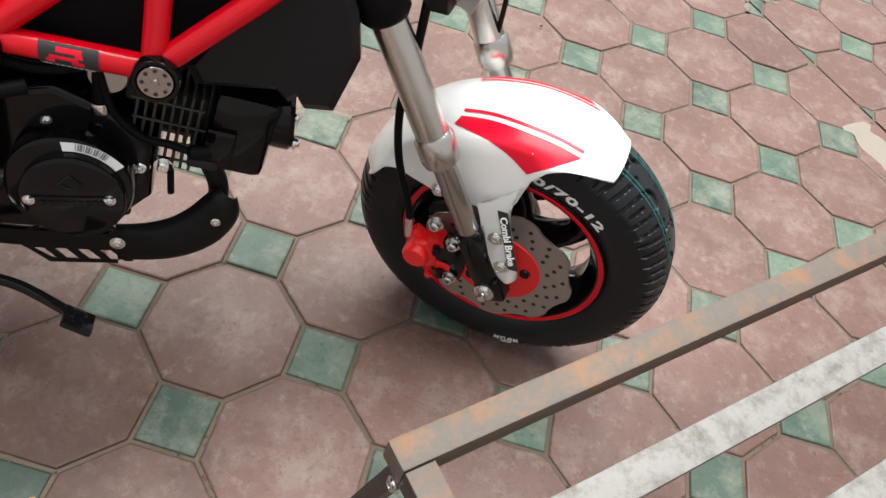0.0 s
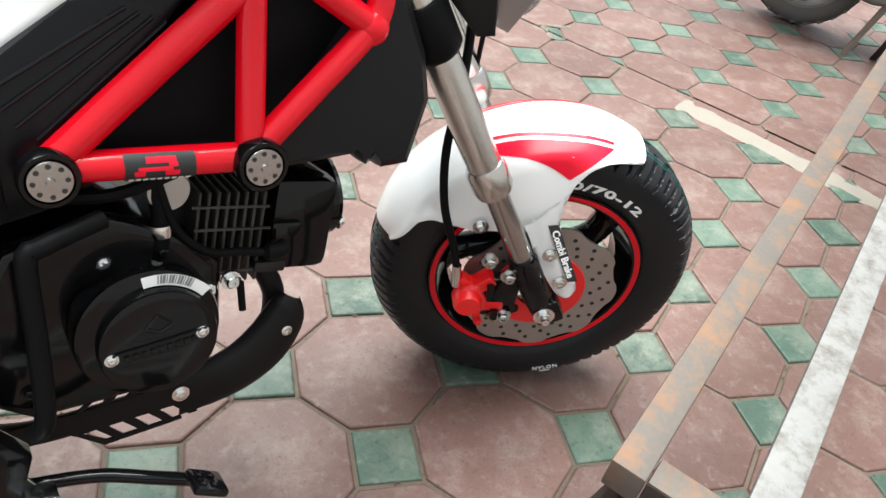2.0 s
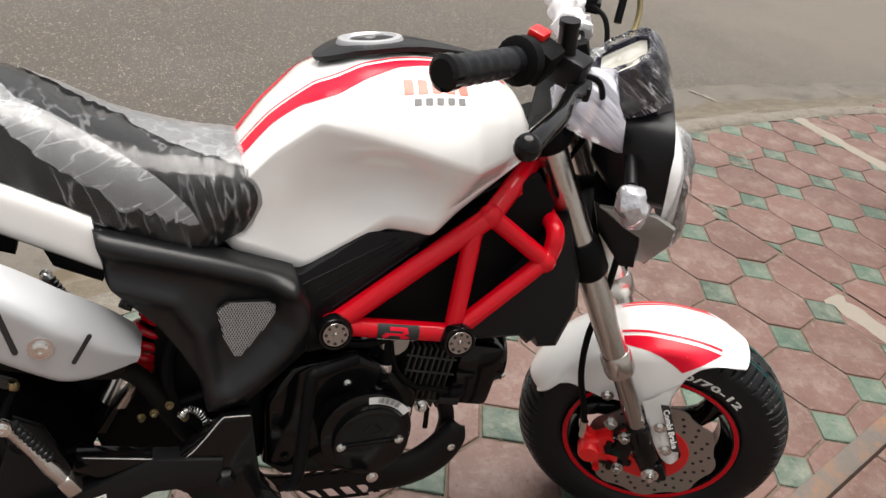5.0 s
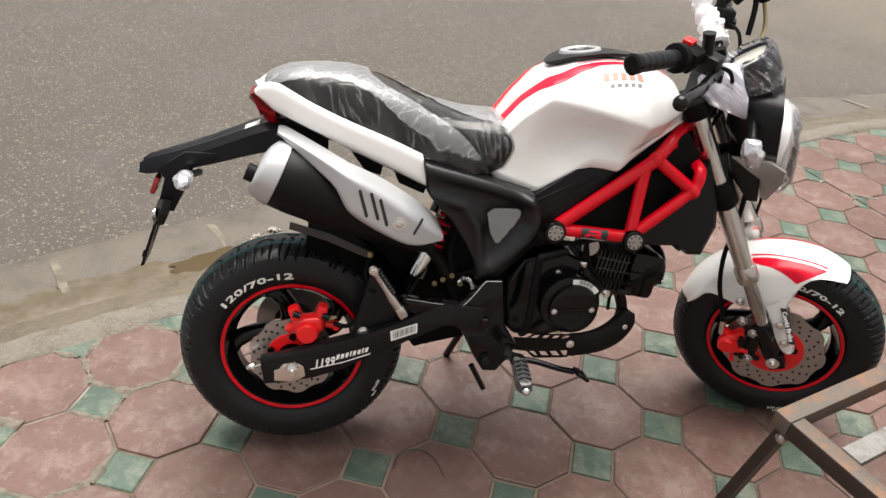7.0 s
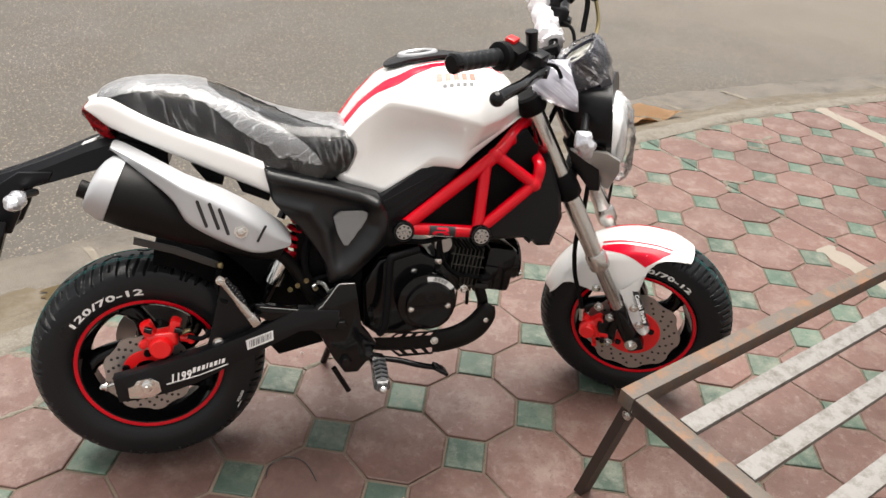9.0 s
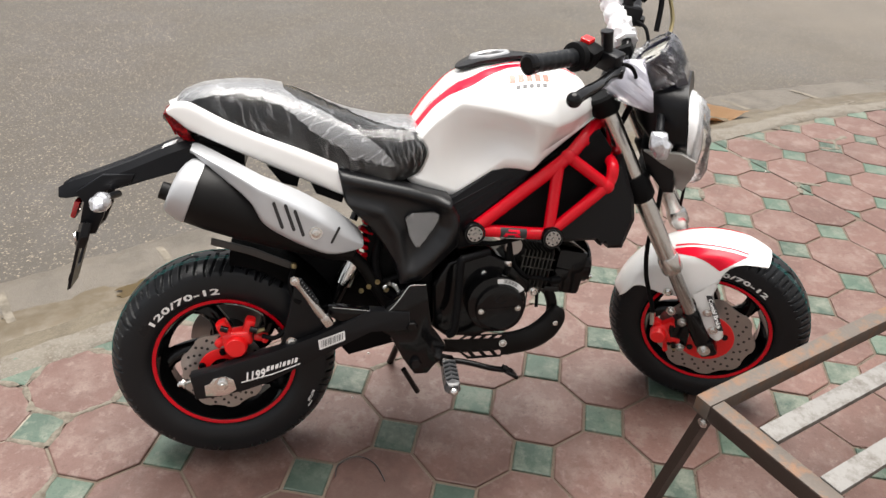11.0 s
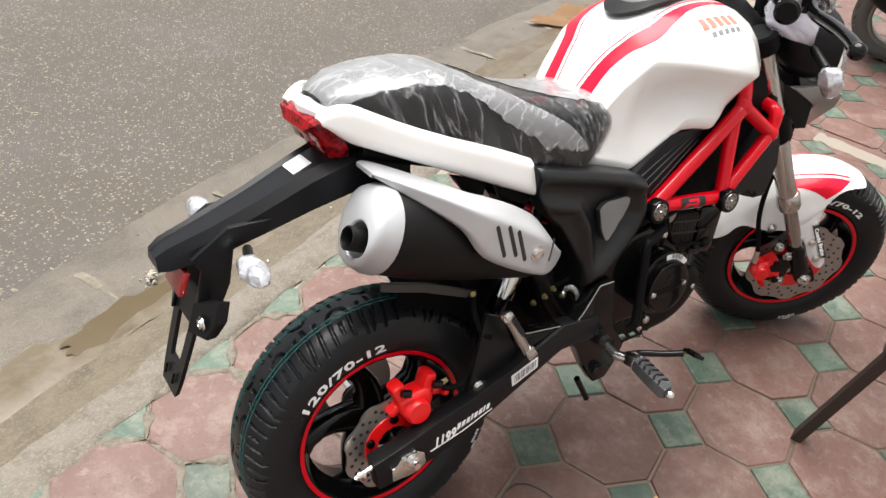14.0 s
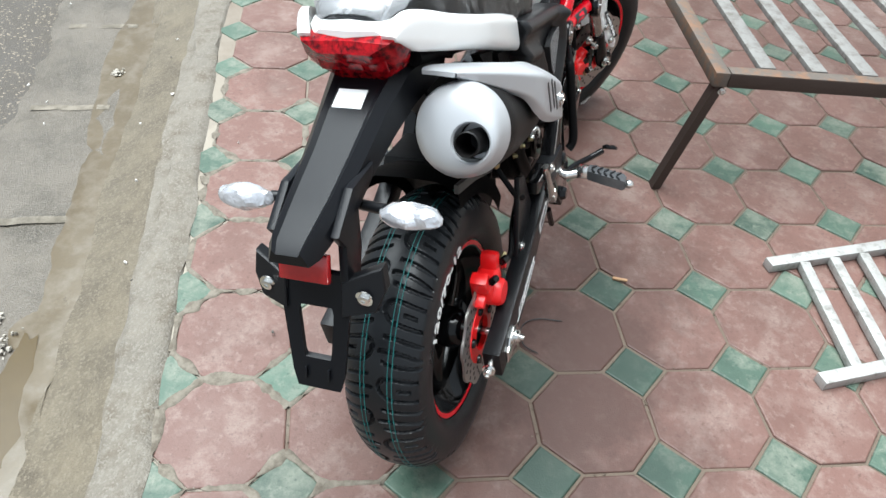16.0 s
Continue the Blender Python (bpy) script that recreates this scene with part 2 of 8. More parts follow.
def tube(pts, r, seg=12, bm=None, caps=True, mat=0):
    """A round bar along points; r: one radius or one for each point."""
    bm = bm or bmesh.new()
    pts = [Vector(p) for p in pts]
    rs = r if isinstance(r, (list, tuple)) else [r] * len(pts)
    side, rings = None, []
    for i, p in enumerate(pts):
        way = (pts[min(i + 1, len(pts) - 1)] - pts[max(i - 1, 0)]).normalized()
        if side is None:
            side = way.orthogonal().normalized()
        side = (side - way * side.dot(way)).normalized()
        up = way.cross(side)
        rings.append([bm.verts.new(p + rs[i] * (math.cos(a) * side + math.sin(a) * up)) for a in (2 * math.pi * k / seg for k in range(seg))])
    loft(rings, bm, caps, mat)
    return bm


def loft(rings, bm, caps=True, mat=0, closed=True):
    """Faces between rings of verts."""
    n = len(rings[0])
    for a, b in zip(rings, rings[1:]):
        for k in range(n if closed else n - 1):
            f = bm.faces.new((a[k], a[(k + 1) % n], b[(k + 1) % n], b[k]))
            f.material_index = mat
    if caps:
        for ring in (rings[0][::-1], rings[-1]):
            f = bm.faces.new(ring)
            f.material_index = mat
    return bm


def lathe(profile, seg=48, centre=(0, 0, 0), bm=None, mat=0, closed=False, axis="y"):
    """Turns a profile of (radius, along) round an axis."""
    bm = bm or bmesh.new()
    c = Vector(centre)
    rings = []
    for r, y in profile:
        if r < 1e-6:
            rings.append([bm.verts.new(c + (V(0, y, 0) if axis == "y" else V(y, 0, 0) if axis == "x" else V(0, 0, y)))])
            continue
        ring = []
        for k in range(seg):
            a = 2 * math.pi * k / seg
            p, q = r * math.cos(a), r * math.sin(a)
            ring.append(bm.verts.new(c + (V(p, y, q) if axis == "y" else V(y, p, q) if axis == "x" else V(p, q, y))))
        rings.append(ring)
    pairs = list(zip(rings, rings[1:])) + ([(rings[-1], rings[0])] if closed else [])
    for a, b in pairs:
        for k in range(seg):
            j = (k + 1) % seg
            loop = ([a[0]] if len(a) == 1 else [a[k], a[j]]) + ([b[0]] if len(b) == 1 else [b[j], b[k]])
            f = bm.faces.new(loop)
            f.material_index = mat
    return bm


def prism(outline, y0, y1, bevel=0.0, bm=None, mat=0, seg=2, lean=None):
    """A plate with an (x, z) outline between y0 and y1. lean(x, z): how far its outer face moves in y."""
    own = bmesh.new()
    lean = lean or (lambda x, z: 0.0)
    a = [own.verts.new((x, y0 + lean(x, z), z)) for x, z in outline]
    b = [own.verts.new((x, y1 + lean(x, z), z)) for x, z in outline]
    fa, fb = own.faces.new(a), own.faces.new(b[::-1])
    n = len(a)
    for k in range(n):
        own.faces.new((a[k], b[k], b[(k + 1) % n], a[(k + 1) % n]))
    bmesh.ops.recalc_face_normals(own, faces=own.faces)
    if bevel:
        bmesh.ops.bevel(own, geom=list(set(fa.edges) | set(fb.edges)), offset=bevel, segments=seg, profile=0.6, affect="EDGES", clamp_overlap=True)
    bmesh.ops.triangulate(own, faces=[f for f in own.faces if len(f.verts) > 4], ngon_method="EAR_CLIP")
    return join(own, bm, mat)


def join(own, bm=None, mat=0):
    for f in own.faces:
        f.material_index = mat
    if bm is None:
        return own
    made = {v: bm.verts.new(v.co) for v in own.verts}
    for f in own.faces:
        try:
            g = bm.faces.new([made[v] for v in f.verts])
            g.material_index = mat
        except ValueError:
            pass
    own.free()
    return bm


def block(centre, size, m=None, bevel=0.003, bm=None, mat=0, seg=2):
    """A box with rounded edges."""
    own = bmesh.new()
    bmesh.ops.create_cube(own, size=1.0)
    bmesh.ops.scale(own, vec=size, verts=own.verts)
    if bevel:
        bmesh.ops.bevel(own, geom=own.edges[:], offset=min(bevel, min(size) * 0.45), segments=seg, profile=0.6, affect="EDGES")
    if m is not None:
        bmesh.ops.transform(own, matrix=m, verts=own.verts)
    bmesh.ops.translate(own, vec=centre, verts=own.verts)
    return join(own, bm, mat)


def turn(rx=0, ry=0, rz=0):
    return pose(0, 0, 0, rx, ry, rz)


def ball(centre, radii, bm=None, mat=0, u=16, v=10, m=None):
    own = bmesh.new()
    bmesh.ops.create_uvsphere(own, u_segments=u, v_segments=v, radius=1.0)
    bmesh.ops.scale(own, vec=radii, verts=own.verts)
    if m is not None:
        bmesh.ops.transform(own, matrix=m, verts=own.verts)
    bmesh.ops.translate(own, vec=centre, verts=own.verts)
    return join(own, bm, mat)


def bolt(centre, r=0.008, h=0.006, axis="y", sign=-1, bm=None, mat=0):
    """A hexagon head on a washer, standing off along an axis."""
    s = sign
    return lathe([(0, 0), (r * 1.5, 0), (r * 1.5, s * h * 0.3), (r, s * h * 0.3), (r, s * h * 0.85), (r * 0.8, s * h), (r * 0.4, s * h), (r * 0.35, s * h * 0.7), (0, s * h * 0.7)], 12, centre, bm, mat, axis=axis)


def tree_of(bm):
    bmesh.ops.recalc_face_normals(bm, faces=bm.faces)
    return BVHTree.FromBMesh(bm)


def drape(bvh, grid, way, lift=0.001, start=0.3, bm=None, mat=0):
    """Lays a grid of points onto a surface along a way, lifted off it."""
    bm = bm or bmesh.new()
    way = Vector(way).normalized()
    rows = []
    for row in grid:
        line = []
        for p in row:
            p = Vector(p)
            hit, normal, _, _ = bvh.ray_cast(p - way * start, way)
            if hit is None:
                hit, normal, _, _ = bvh.find_nearest(p)
            if normal.dot(way) > 0:
                normal = -normal
            line.append(bm.verts.new(hit + normal * lift))
        rows.append(line)
    for a, b in zip(rows, rows[1:]):
        for k in range(len(a) - 1):
            f = bm.faces.new((a[k], a[k + 1], b[k + 1], b[k]))
            f.material_index = mat
    return bm


def band(line_a, line_b, n=4):
    """A grid of points between two lines of as many points."""
    return [[Vector(a).lerp(Vector(b), k / n) for k in range(n + 1)] for a, b in zip(line_a, line_b)]


def letters(text, size, depth=0.0006, space=1.0, bold=0.026):
    """A bmesh of built-in letters in the x-y plane, centred on its width, with its width."""
    cu = bpy.data.curves.new("letters", "FONT")
    cu.body, cu.size, cu.extrude, cu.align_x, cu.space_character, cu.resolution_u = text, size, depth, "CENTER", space, 2
    cu.offset = size * bold
    ob = new("letters", cu)
    me = bpy.data.meshes.new_from_object(ob.evaluated_get(bpy.context.evaluated_depsgraph_get()))
    bm = bmesh.new()
    bm.from_mesh(me)
    bpy.data.objects.remove(ob)
    bpy.data.meshes.remove(me)
    bpy.data.curves.remove(cu)
    return bm


def wrap_letters(bm, radius, y, at, flip=1):
    """Bends flat letters round a wheel's side that faces -y; at: degrees from the front, upwards; flip -1: read from outside the lower half."""
    for v in bm.verts:
        x, up, out = v.co
        a = radians(at) - flip * x / radius
        r = radius + flip * up
        v.co = V(r * math.cos(a), y - out, r * math.sin(a))
    return bm


# ---- the motorcycle: x ahead, z up its own middle plane, which leans on the side stand ----
BIKE = pose(0.0027, -0.0115, 0.0081, -12.35, 1.29, -0.09) @ Matrix.Scale(1.0106, 4)
RAKE = V(-math.sin(radians(27)), 0, math.cos(radians(27)))
STEER = Matrix.Translation((1.137, -0.012, 0.2525)) @ Matrix.Rotation(radians(-32), 4, RAKE)
STEER_TOP = Matrix.Translation((1.144, -0.020, 0.251)) @ Matrix.Rotation(radians(-32), 4, RAKE)
bike = empty("motorcycle", BIKE, "new white and red small street motorcycle with plastic-wrapped seat", "motorcycle")


def mirrored(bm):
    """The same on the other side of the middle plane."""
    other = bm.copy()
    for v in other.verts:
        v.co.y = -v.co.y
    bmesh.ops.reverse_faces(other, faces=other.faces)
    return other


def both(name, bm, mat, parent, label="", m=None, sharp=38):
    other = mirrored(bm)
    return part(name, bm, mat, parent, label, sharp, m), part(name, other, mat, parent, label, sharp, m)


def tyre(radius, half):
    """A tyre turned round y with curved grooves cut into its tread."""
    bm = bmesh.new()
    seg = 1000
    prof = [(0.150, -0.80), (0.156, -0.90), (0.168, -0.985), (0.185, -1.0), (0.200, -0.985), (0.210, -0.95)]
    n = 56
    tread = []
    for k in range(n + 1):
        y = -0.92 + 1.84 * k / n
        tread.append((radius - 0.028 * abs(y) ** 2.6, y))
    prof = [(r / 0.24 * radius if i > 2 else r, y) for i, (r, y) in enumerate(prof)]
    full = prof + tread + [(r, -y) for r, y in reversed(prof)]
    first, last = len(prof), len(prof) + n
    count = 13
    pitch = 2 * math.pi * radius / count

    def groove(along, across):
        """Distance from the nearest groove line, both in metres from the middle of a repeat and of the tread."""
        best = 1.0
        p = along - 0.22 * across - 0.25 * pitch
        # a long sweep from the middle to the shoulder
        if 0.003 < across < 0.062:
            best = abs(p + 0.5 * pitch - 6.0 * (across - 0.03) ** 2) * 0.92
        # a hoop open towards the shoulder, with two short cuts inside
        c = 0.023
        if across < c:
            best = min(best, abs(math.hypot(p, across - c) - 0.0165))
        elif across < 0.058:
            best = min(best, abs(abs(p) - 0.0165))
        if 0.032 < across < 0.050:
            best = min(best, abs(p))
        if 0.010 < across < 0.060:
            best = min(best, abs(abs(p) - 0.037 - 3.0 * (across - 0.03) ** 2))
        return best

    rings = []
    for k in range(seg):
        a = 2 * math.pi * k / seg
        line = []
        for i, (r, y) in enumerate(full):
            if first <= i <= last:
                along = ((a + (math.pi / count if y > 0 else 0)) * radius) % pitch - 0.5 * pitch
                off = min(groove(along + w * pitch, abs(y) * half) for w in (-1, 0, 1))
                if off < 0.0033:
                    r -= 0.0065 * min(1.0, (0.0033 - off) / 0.0012)
            line.append(bm.verts.new((r * math.cos(a), y * half, r * math.sin(a))))
        rings.append(line)
    for k in range(seg):
        a, b = rings[k], rings[(k + 1) % seg]
        for i in range(len(a) - 1):
            bm.faces.new((a[i], a[i + 1], b[i + 1], b[i]))
    return bm


def wheel(name, radius, half, m, label, side, mark):
    """A black five-spoke rim with a red stripe, and its tyre and disc."""
    bm = bmesh.new()
    lathe([(0.138, -0.048), (0.150, -0.050), (0.153, -0.046), (0.149, -0.040), (0.140, -0.030), (0.128, -0.018), (0.126, 0.018), (0.140, 0.030), (0.153, 0.046), (0.150, 0.050), (0.138, 0.048), (0.132, 0.030), (0.121, 0.016), (0.121, -0.016), (0.132, -0.030)], 96, bm=bm, closed=True)
    lathe([(0.0, -0.055), (0.026, -0.055), (0.034, -0.040), (0.036, 0.0), (0.034, 0.040), (0.026, 0.055), (0.0, 0.055)], 32, bm=bm)
    spokes = []
    for k in range(5):
        base = 2 * math.pi * k / 5 + 0.35
        rings, own = [], bmesh.new()
        spokes.append(own)
        for t in (0.0, 0.2, 0.4, 0.6, 0.8, 1.0):
            r = 0.030 + 0.098 * t
            a = base + 0.42 * t * t
            wide = 0.016 * (1 - t) + 0.013 + 0.018 * max(0.0, t - 0.7) / 0.3
            deep = 0.024 - 0.006 * t
            c, s = math.cos(a), math.sin(a)
            p = V(r * c, 0, r * s)
            across = V(-s, 0, c)
            ring = []
            for q in range(10):
                w = 2 * math.pi * q / 10
                ring.append(own.verts.new(p + across * wide * math.cos(w) + V(0, deep * math.sin(w), 0)))
            rings.append(ring)
        loft(rings, own)
    rim = part(name, bm, BLACK_GLOSS, bike, label, m=m)
    for own in spokes:
        part("spoke", own, BLACK_GLOSS, rim, m=m)
    part("tyre", tyre(radius, half), RUBBER, rim, "new black rubber tyre with curved grooves", sharp=40, m=m)
    for y in (-1, 1):
        part("rim_stripe", lathe([(0.1405, y * 0.0492), (0.1465, y * 0.0508), (0.1480, y * 0.0506), (0.1460, y * 0.0492)], 96, closed=True), RED, rim, "red rim stripe", m=m)
    for y in (-0.40, -0.30, 0.26, 0.36):
        r = radius - 0.028 * abs(y) ** 2.6
        part("tread_line", lathe([(r - 0.001, y * half - 0.0007), (r + 0.0005, y * half - 0.0005), (r + 0.0005, y * half + 0.0005), (r - 0.001, y * half + 0.0007)], 140, closed=True), TEAL, rim, "thin teal mould line", m=m)
    face = -half * 1.004
    small = radius < 0.232
    for text, size, at, flip, space in ((mark, 0.0160 if small else 0.0178, side, 1, 1.06), ("NYLON", 0.0105 if small else 0.0075, -72 if small else side - 143, -1, 1.2)):
        bm = letters(text, size, 0.0005, space)
        if flip > 0:
            bmesh.ops.scale(bm, vec=(2.12 if small else 2.10, 1.0, 1.0), verts=bm.verts)
        wrap_letters(bm, 0.166 if flip > 0 else 0.199, face, at, flip)
        part("tyre_lettering", bm, LETTER_WHITE, rim, "white moulded tyre lettering", m=m)
    bm = bmesh.new()
    for k in range(5):
        a = radians(side - 150) + 0.016 * k
        block((0.203 * math.cos(a), face * 0.995, 0.203 * math.sin(a)), (0.0035, 0.0012, 0.0024 - 0.0003 * k), turn(0, -math.degrees(a) + 90, 0), 0, bm)
    part("tyre_mark", bm, LETTER_WHITE, rim, "white arrow mark", m=m)
    return rim


def brake_disc(radius, y, rim, m):
    """A wave-edged drilled disc on a red carrier."""
    bm = bmesh.new()
    rings = []
    seg = 180
    for r, dy, wave in ((0.60, -0.002, 0), (1.0, -0.002, 1), (1.0, 0.002, 1), (0.60, 0.002, 0)):
        ring = []
        for k in range(seg):
            a = 2 * math.pi * k / seg
            rr = radius * (r + wave * 0.035 * math.copysign(abs(math.cos(9 * a)) ** 0.6, math.cos(9 * a)))
            ring.append(bm.verts.new((rr * math.cos(a), y + dy, rr * math.sin(a))))
        rings.append(ring)
    loft(rings + [rings[0]], bm, caps=False)
    for k in range(54):
        a = 2 * math.pi * k / 54
        r = radius * (0.70, 0.80, 0.90)[k % 3]
        lathe([(0.0, -0.0004), (0.0032, -0.0004), (0.0032, 0.0004), (0.0, 0.0004)], 8, (r * math.cos(a), y - 0.0022, r * math.sin(a)), bm, 1)
    part("brake_disc", bm, [DISC_STEEL, INK_BLACK], rim, "drilled wave-edged steel disc", m=m)
    bm = lathe([(0.030, y + 0.004), (radius * 0.60, y + 0.0035), (radius * 0.62, y), (radius * 0.60, y - 0.0035), (0.030, y - 0.005)], 60, closed=True)
    for k in range(5):
        a = 2 * math.pi * k / 5 + 0.3
        lathe([(0.0, 0.0), (0.008, 0.0), (0.007, -0.004), (0.0, -0.004)], 10, (0.045 * math.cos(a), y - 0.004, 0.045 * math.sin(a)), bm, 1)
    part("disc_carrier", bm, [RED_CAST, BLACK_GLOSS], rim, "red painted disc carrier", m=m)


REAR = Matrix.Translation((-0.002, -0.024, 0.232))
rear = wheel("rear_wheel", 0.234, 0.064, REAR, "black cast rear wheel with red rim stripe", 118, "120/70-12")
brake_disc(0.086, -0.080, rear, REAR)
FRONT = STEER @ Matrix.Scale(1.012, 4)
front = wheel("front_wheel", 0.2305, 0.058, FRONT, "black cast front wheel with red rim stripe, turned aside", 76, "120/70-12")
brake_disc(0.109, -0.072, front, FRONT)
# sprocket and chain side of the rear wheel
part("sprocket", lathe([(0.045, 0.078), (0.085, 0.078), (0.085, 0.084), (0.045, 0.084)], 40, closed=True), DISC_STEEL, rear, "steel chain sprocket", m=REAR)

# ---- tank ----
TANK_X = np.array([0.372, 0.395, 0.430, 0.478, 0.530, 0.570, 0.600, 0.625, 0.652, 0.700, 0.740, 0.762])
TANK_FINE = np.linspace(0.372, 0.762, 79)


def along(table):
    """A table of the tank's stations, run out finely with softened corners."""
    xs = np.linspace(0.312, 0.822, 1021)
    v = np.interp(xs, TANK_X, table)
    v = np.where(xs < 0.372, 2 * table[0] - np.interp(0.744 - xs, TANK_X, table), v)
    v = np.where(xs > 0.762, 2 * table[-1] - np.interp(1.524 - xs, TANK_X, table), v)
    k = np.exp(-0.5 * (np.arange(-60, 61) * 0.0005 / 0.0045) ** 2)
    return np.interp(TANK_FINE, xs, np.convolve(np.pad(v, 60, mode="edge"), k / k.sum(), "valid"))


T_TOP = [0.690, 0.735, 0.783, 0.832, 0.860, 0.868, 0.869, 0.868, 0.866, 0.860, 0.840, 0.802]
T_KINK_Z = [0.668, 0.706, 0.750, 0.792, 0.786, 0.779, 0.773, 0.767, 0.761, 0.768, 0.778, 0.783]
T_KINK_W = [0.080, 0.090, 0.102, 0.118, 0.143, 0.161, 0.174, 0.182, 0.186, 0.152, 0.114, 0.086]
T_LOW_Z = [0.640, 0.616, 0.605, 0.589, 0.628, 0.661, 0.662, 0.659, 0.684, 0.716, 0.740, 0.752]
T_LOW_W = [0.084, 0.087, 0.090, 0.094, 0.104, 0.114, 0.126, 0.136, 0.128, 0.112, 0.096, 0.082]


def tank_mesh():
    bm = bmesh.new()
    rings = []
    for x, top, kz, kw, lz, lw in zip(TANK_FINE, *(along(t) for t in (T_TOP, T_KINK_Z, T_KINK_W, T_LOW_Z, T_LOW_W))):
        hollow = 0.033 * math.sin(math.pi * min(1, max(0, (x - 0.44) / 0.21))) ** 1.3
        h, d = top - kz, kz - lz
        half = [(0.0, top), (kw * 0.28, top - h * 0.03), (kw * 0.54, top - h * 0.13), (kw * 0.75, top - h * 0.31), (kw * 0.89, top - h * 0.55), (kw * 0.97, top - h * 0.82), (kw * 0.995, kz + h * 0.06), (kw, kz), (kw * 0.985, kz - d * 0.05)]
        half += [(kw + (lw - kw) * 0.30 - hollow * 0.75, kz - d * 0.24), (kw + (lw - kw) * 0.55 - hollow, kz - d * 0.45), (kw + (lw - kw) * 0.80 - hollow * 0.45, kz - d * 0.68), (lw + 0.006, lz + min(0.026, d * 0.30)), (lw + 0.0065, lz + min(0.021, d * 0.25)), (lw - 0.001, lz + 0.004), (lw - 0.006, lz), (lw - 0.035, lz + 0.004)]
        line = [(-y, z) for y, z in half] + [(y, z) for y, z in reversed(half[1:])]
        rings.append([bm.verts.new((x, y, z)) for y, z in line])
    loft(rings, bm, caps=True, closed=True)
    for _ in range(1):
        bmesh.ops.smooth_vert(bm, verts=[v for v in bm.verts if not v.is_boundary], factor=0.06, use_axis_x=True, use_axis_y=True, use_axis_z=True)
    return bm


bm = tank_mesh()
skin = tree_of(bm)
tank = part("fuel_tank", bm, WHITE, bike, "glossy white fuel tank with red side stripes", sharp=60)
SIDE, DOWN = V(0, 1, 0), V(0, 0, -1)
for s in (-1, 1):
    lower = smooth_line([(0.398, s * 0.058, 0.72), (0.428, s * 0.065, 0.77), (0.455, s * 0.078, 0.80), (0.476, s * 0.096, 0.82), (0.505, s * 0.100, 0.84), (0.550, s * 0.090, 0.86), (0.620, s * 0.074, 0.866), (0.715, s * 0.058, 0.86)])
    upper = smooth_line([(0.392, s * 0.030, 0.73), (0.420, s * 0.038, 0.77), (0.448, s * 0.048, 0.80), (0.474, s * 0.062, 0.82), (0.505, s * 0.072, 0.84), (0.550, s * 0.069, 0.86), (0.620, s * 0.060, 0.866), (0.715, s * 0.050, 0.86)])
    part("stripe", drape(skin, band(lower, upper, 5), (0.5, 0, -1), 0.0008), RED_DECAL, tank, "red stripe")
    thin_a = [p + V(0, -s * 0.007, 0) for p in upper]
    thin_b = [p + V(0, -s * 0.0095, 0) for p in upper]
    part("pinstripe", drape(skin, band(thin_a, thin_b, 2), (0.5, 0, -1), 0.0008), RED_DECAL, tank, "thin red stripe")
    # maker's mark, drawn as bars; the red is lightened to carry the glare
    bm = bmesh.new()
    for k in range(5):
        x = 0.568 + 0.0165 * k
        drape(skin, band([(x, s * 0.126, 0.83), (x + 0.0115, s * 0.126, 0.83)], [(x + 0.003, s * 0.111, 0.85), (x + 0.0145, s * 0.111, 0.85)], 3), (0, -s * 0.7, -1), 0.0009, bm=bm)
    part("mark", bm, GLARE_RED, tank, "red lettering bars, glare put into their paler colour")
    bm = bmesh.new()
    for k in range(5):
        x = 0.578 + 0.013 * k
        drape(skin, band([(x, s * 0.138, 0.82), (x + 0.0085, s * 0.138, 0.82)], [(x + 0.001, s * 0.1335, 0.83), (x + 0.0095, s * 0.1335, 0.83)], 3), (0, -s * 0.7, -1), 0.0009, bm=bm)
    part("mark", bm, GREY_PRINT, tank, "small dark lettering bars")

bm = bmesh.new()
grid = []
for r in np.linspace(0.0, 1.0, 9):
    row = []
    for k in range(41):
        a = 2 * math.pi * k / 40
        x = 0.562 + r * math.cos(a) * (0.150 if math.cos(a) > 0 else 0.072)
        y = r * math.sin(a) * (0.056 - 0.022 * max(0, math.cos(a)))
        row.append((x, y, 0.9))
    grid.append(row)
drape(skin, grid, DOWN, 0.006, bm=bm)
bmesh.ops.remove_doubles(bm, verts=bm.verts, dist=1e-5)
bmesh.ops.solidify(bm, geom=bm.faces[:], thickness=0.006)
plate = part("cap_plate", bm, BLACK_PLASTIC, tank, "black plastic filler surround")
m = Matrix.Translation((0.556, 0.0, 0.8725)) @ turn(0, -9, 0)
cap = part("filler_cap", lathe([(0.0, 0.003), (0.030, 0.003), (0.033, 0.006), (0.040, 0.005), (0.043, 0.000), (0.043, -0.016)], 40, axis="z"), SILVER, tank, "brushed silver filler cap", m=m)
bm = lathe([(0.0, 0.0), (0.008, 0.0), (0.007, 0.003), (0.0, 0.003)], 16, (0, 0, 0.003), axis="z")
block((0.014, 0.012, 0.004), (0.014, 0.010, 0.003), None, 0.001, bm)
part("cap_lock", bm, CHROME, cap, m=m)

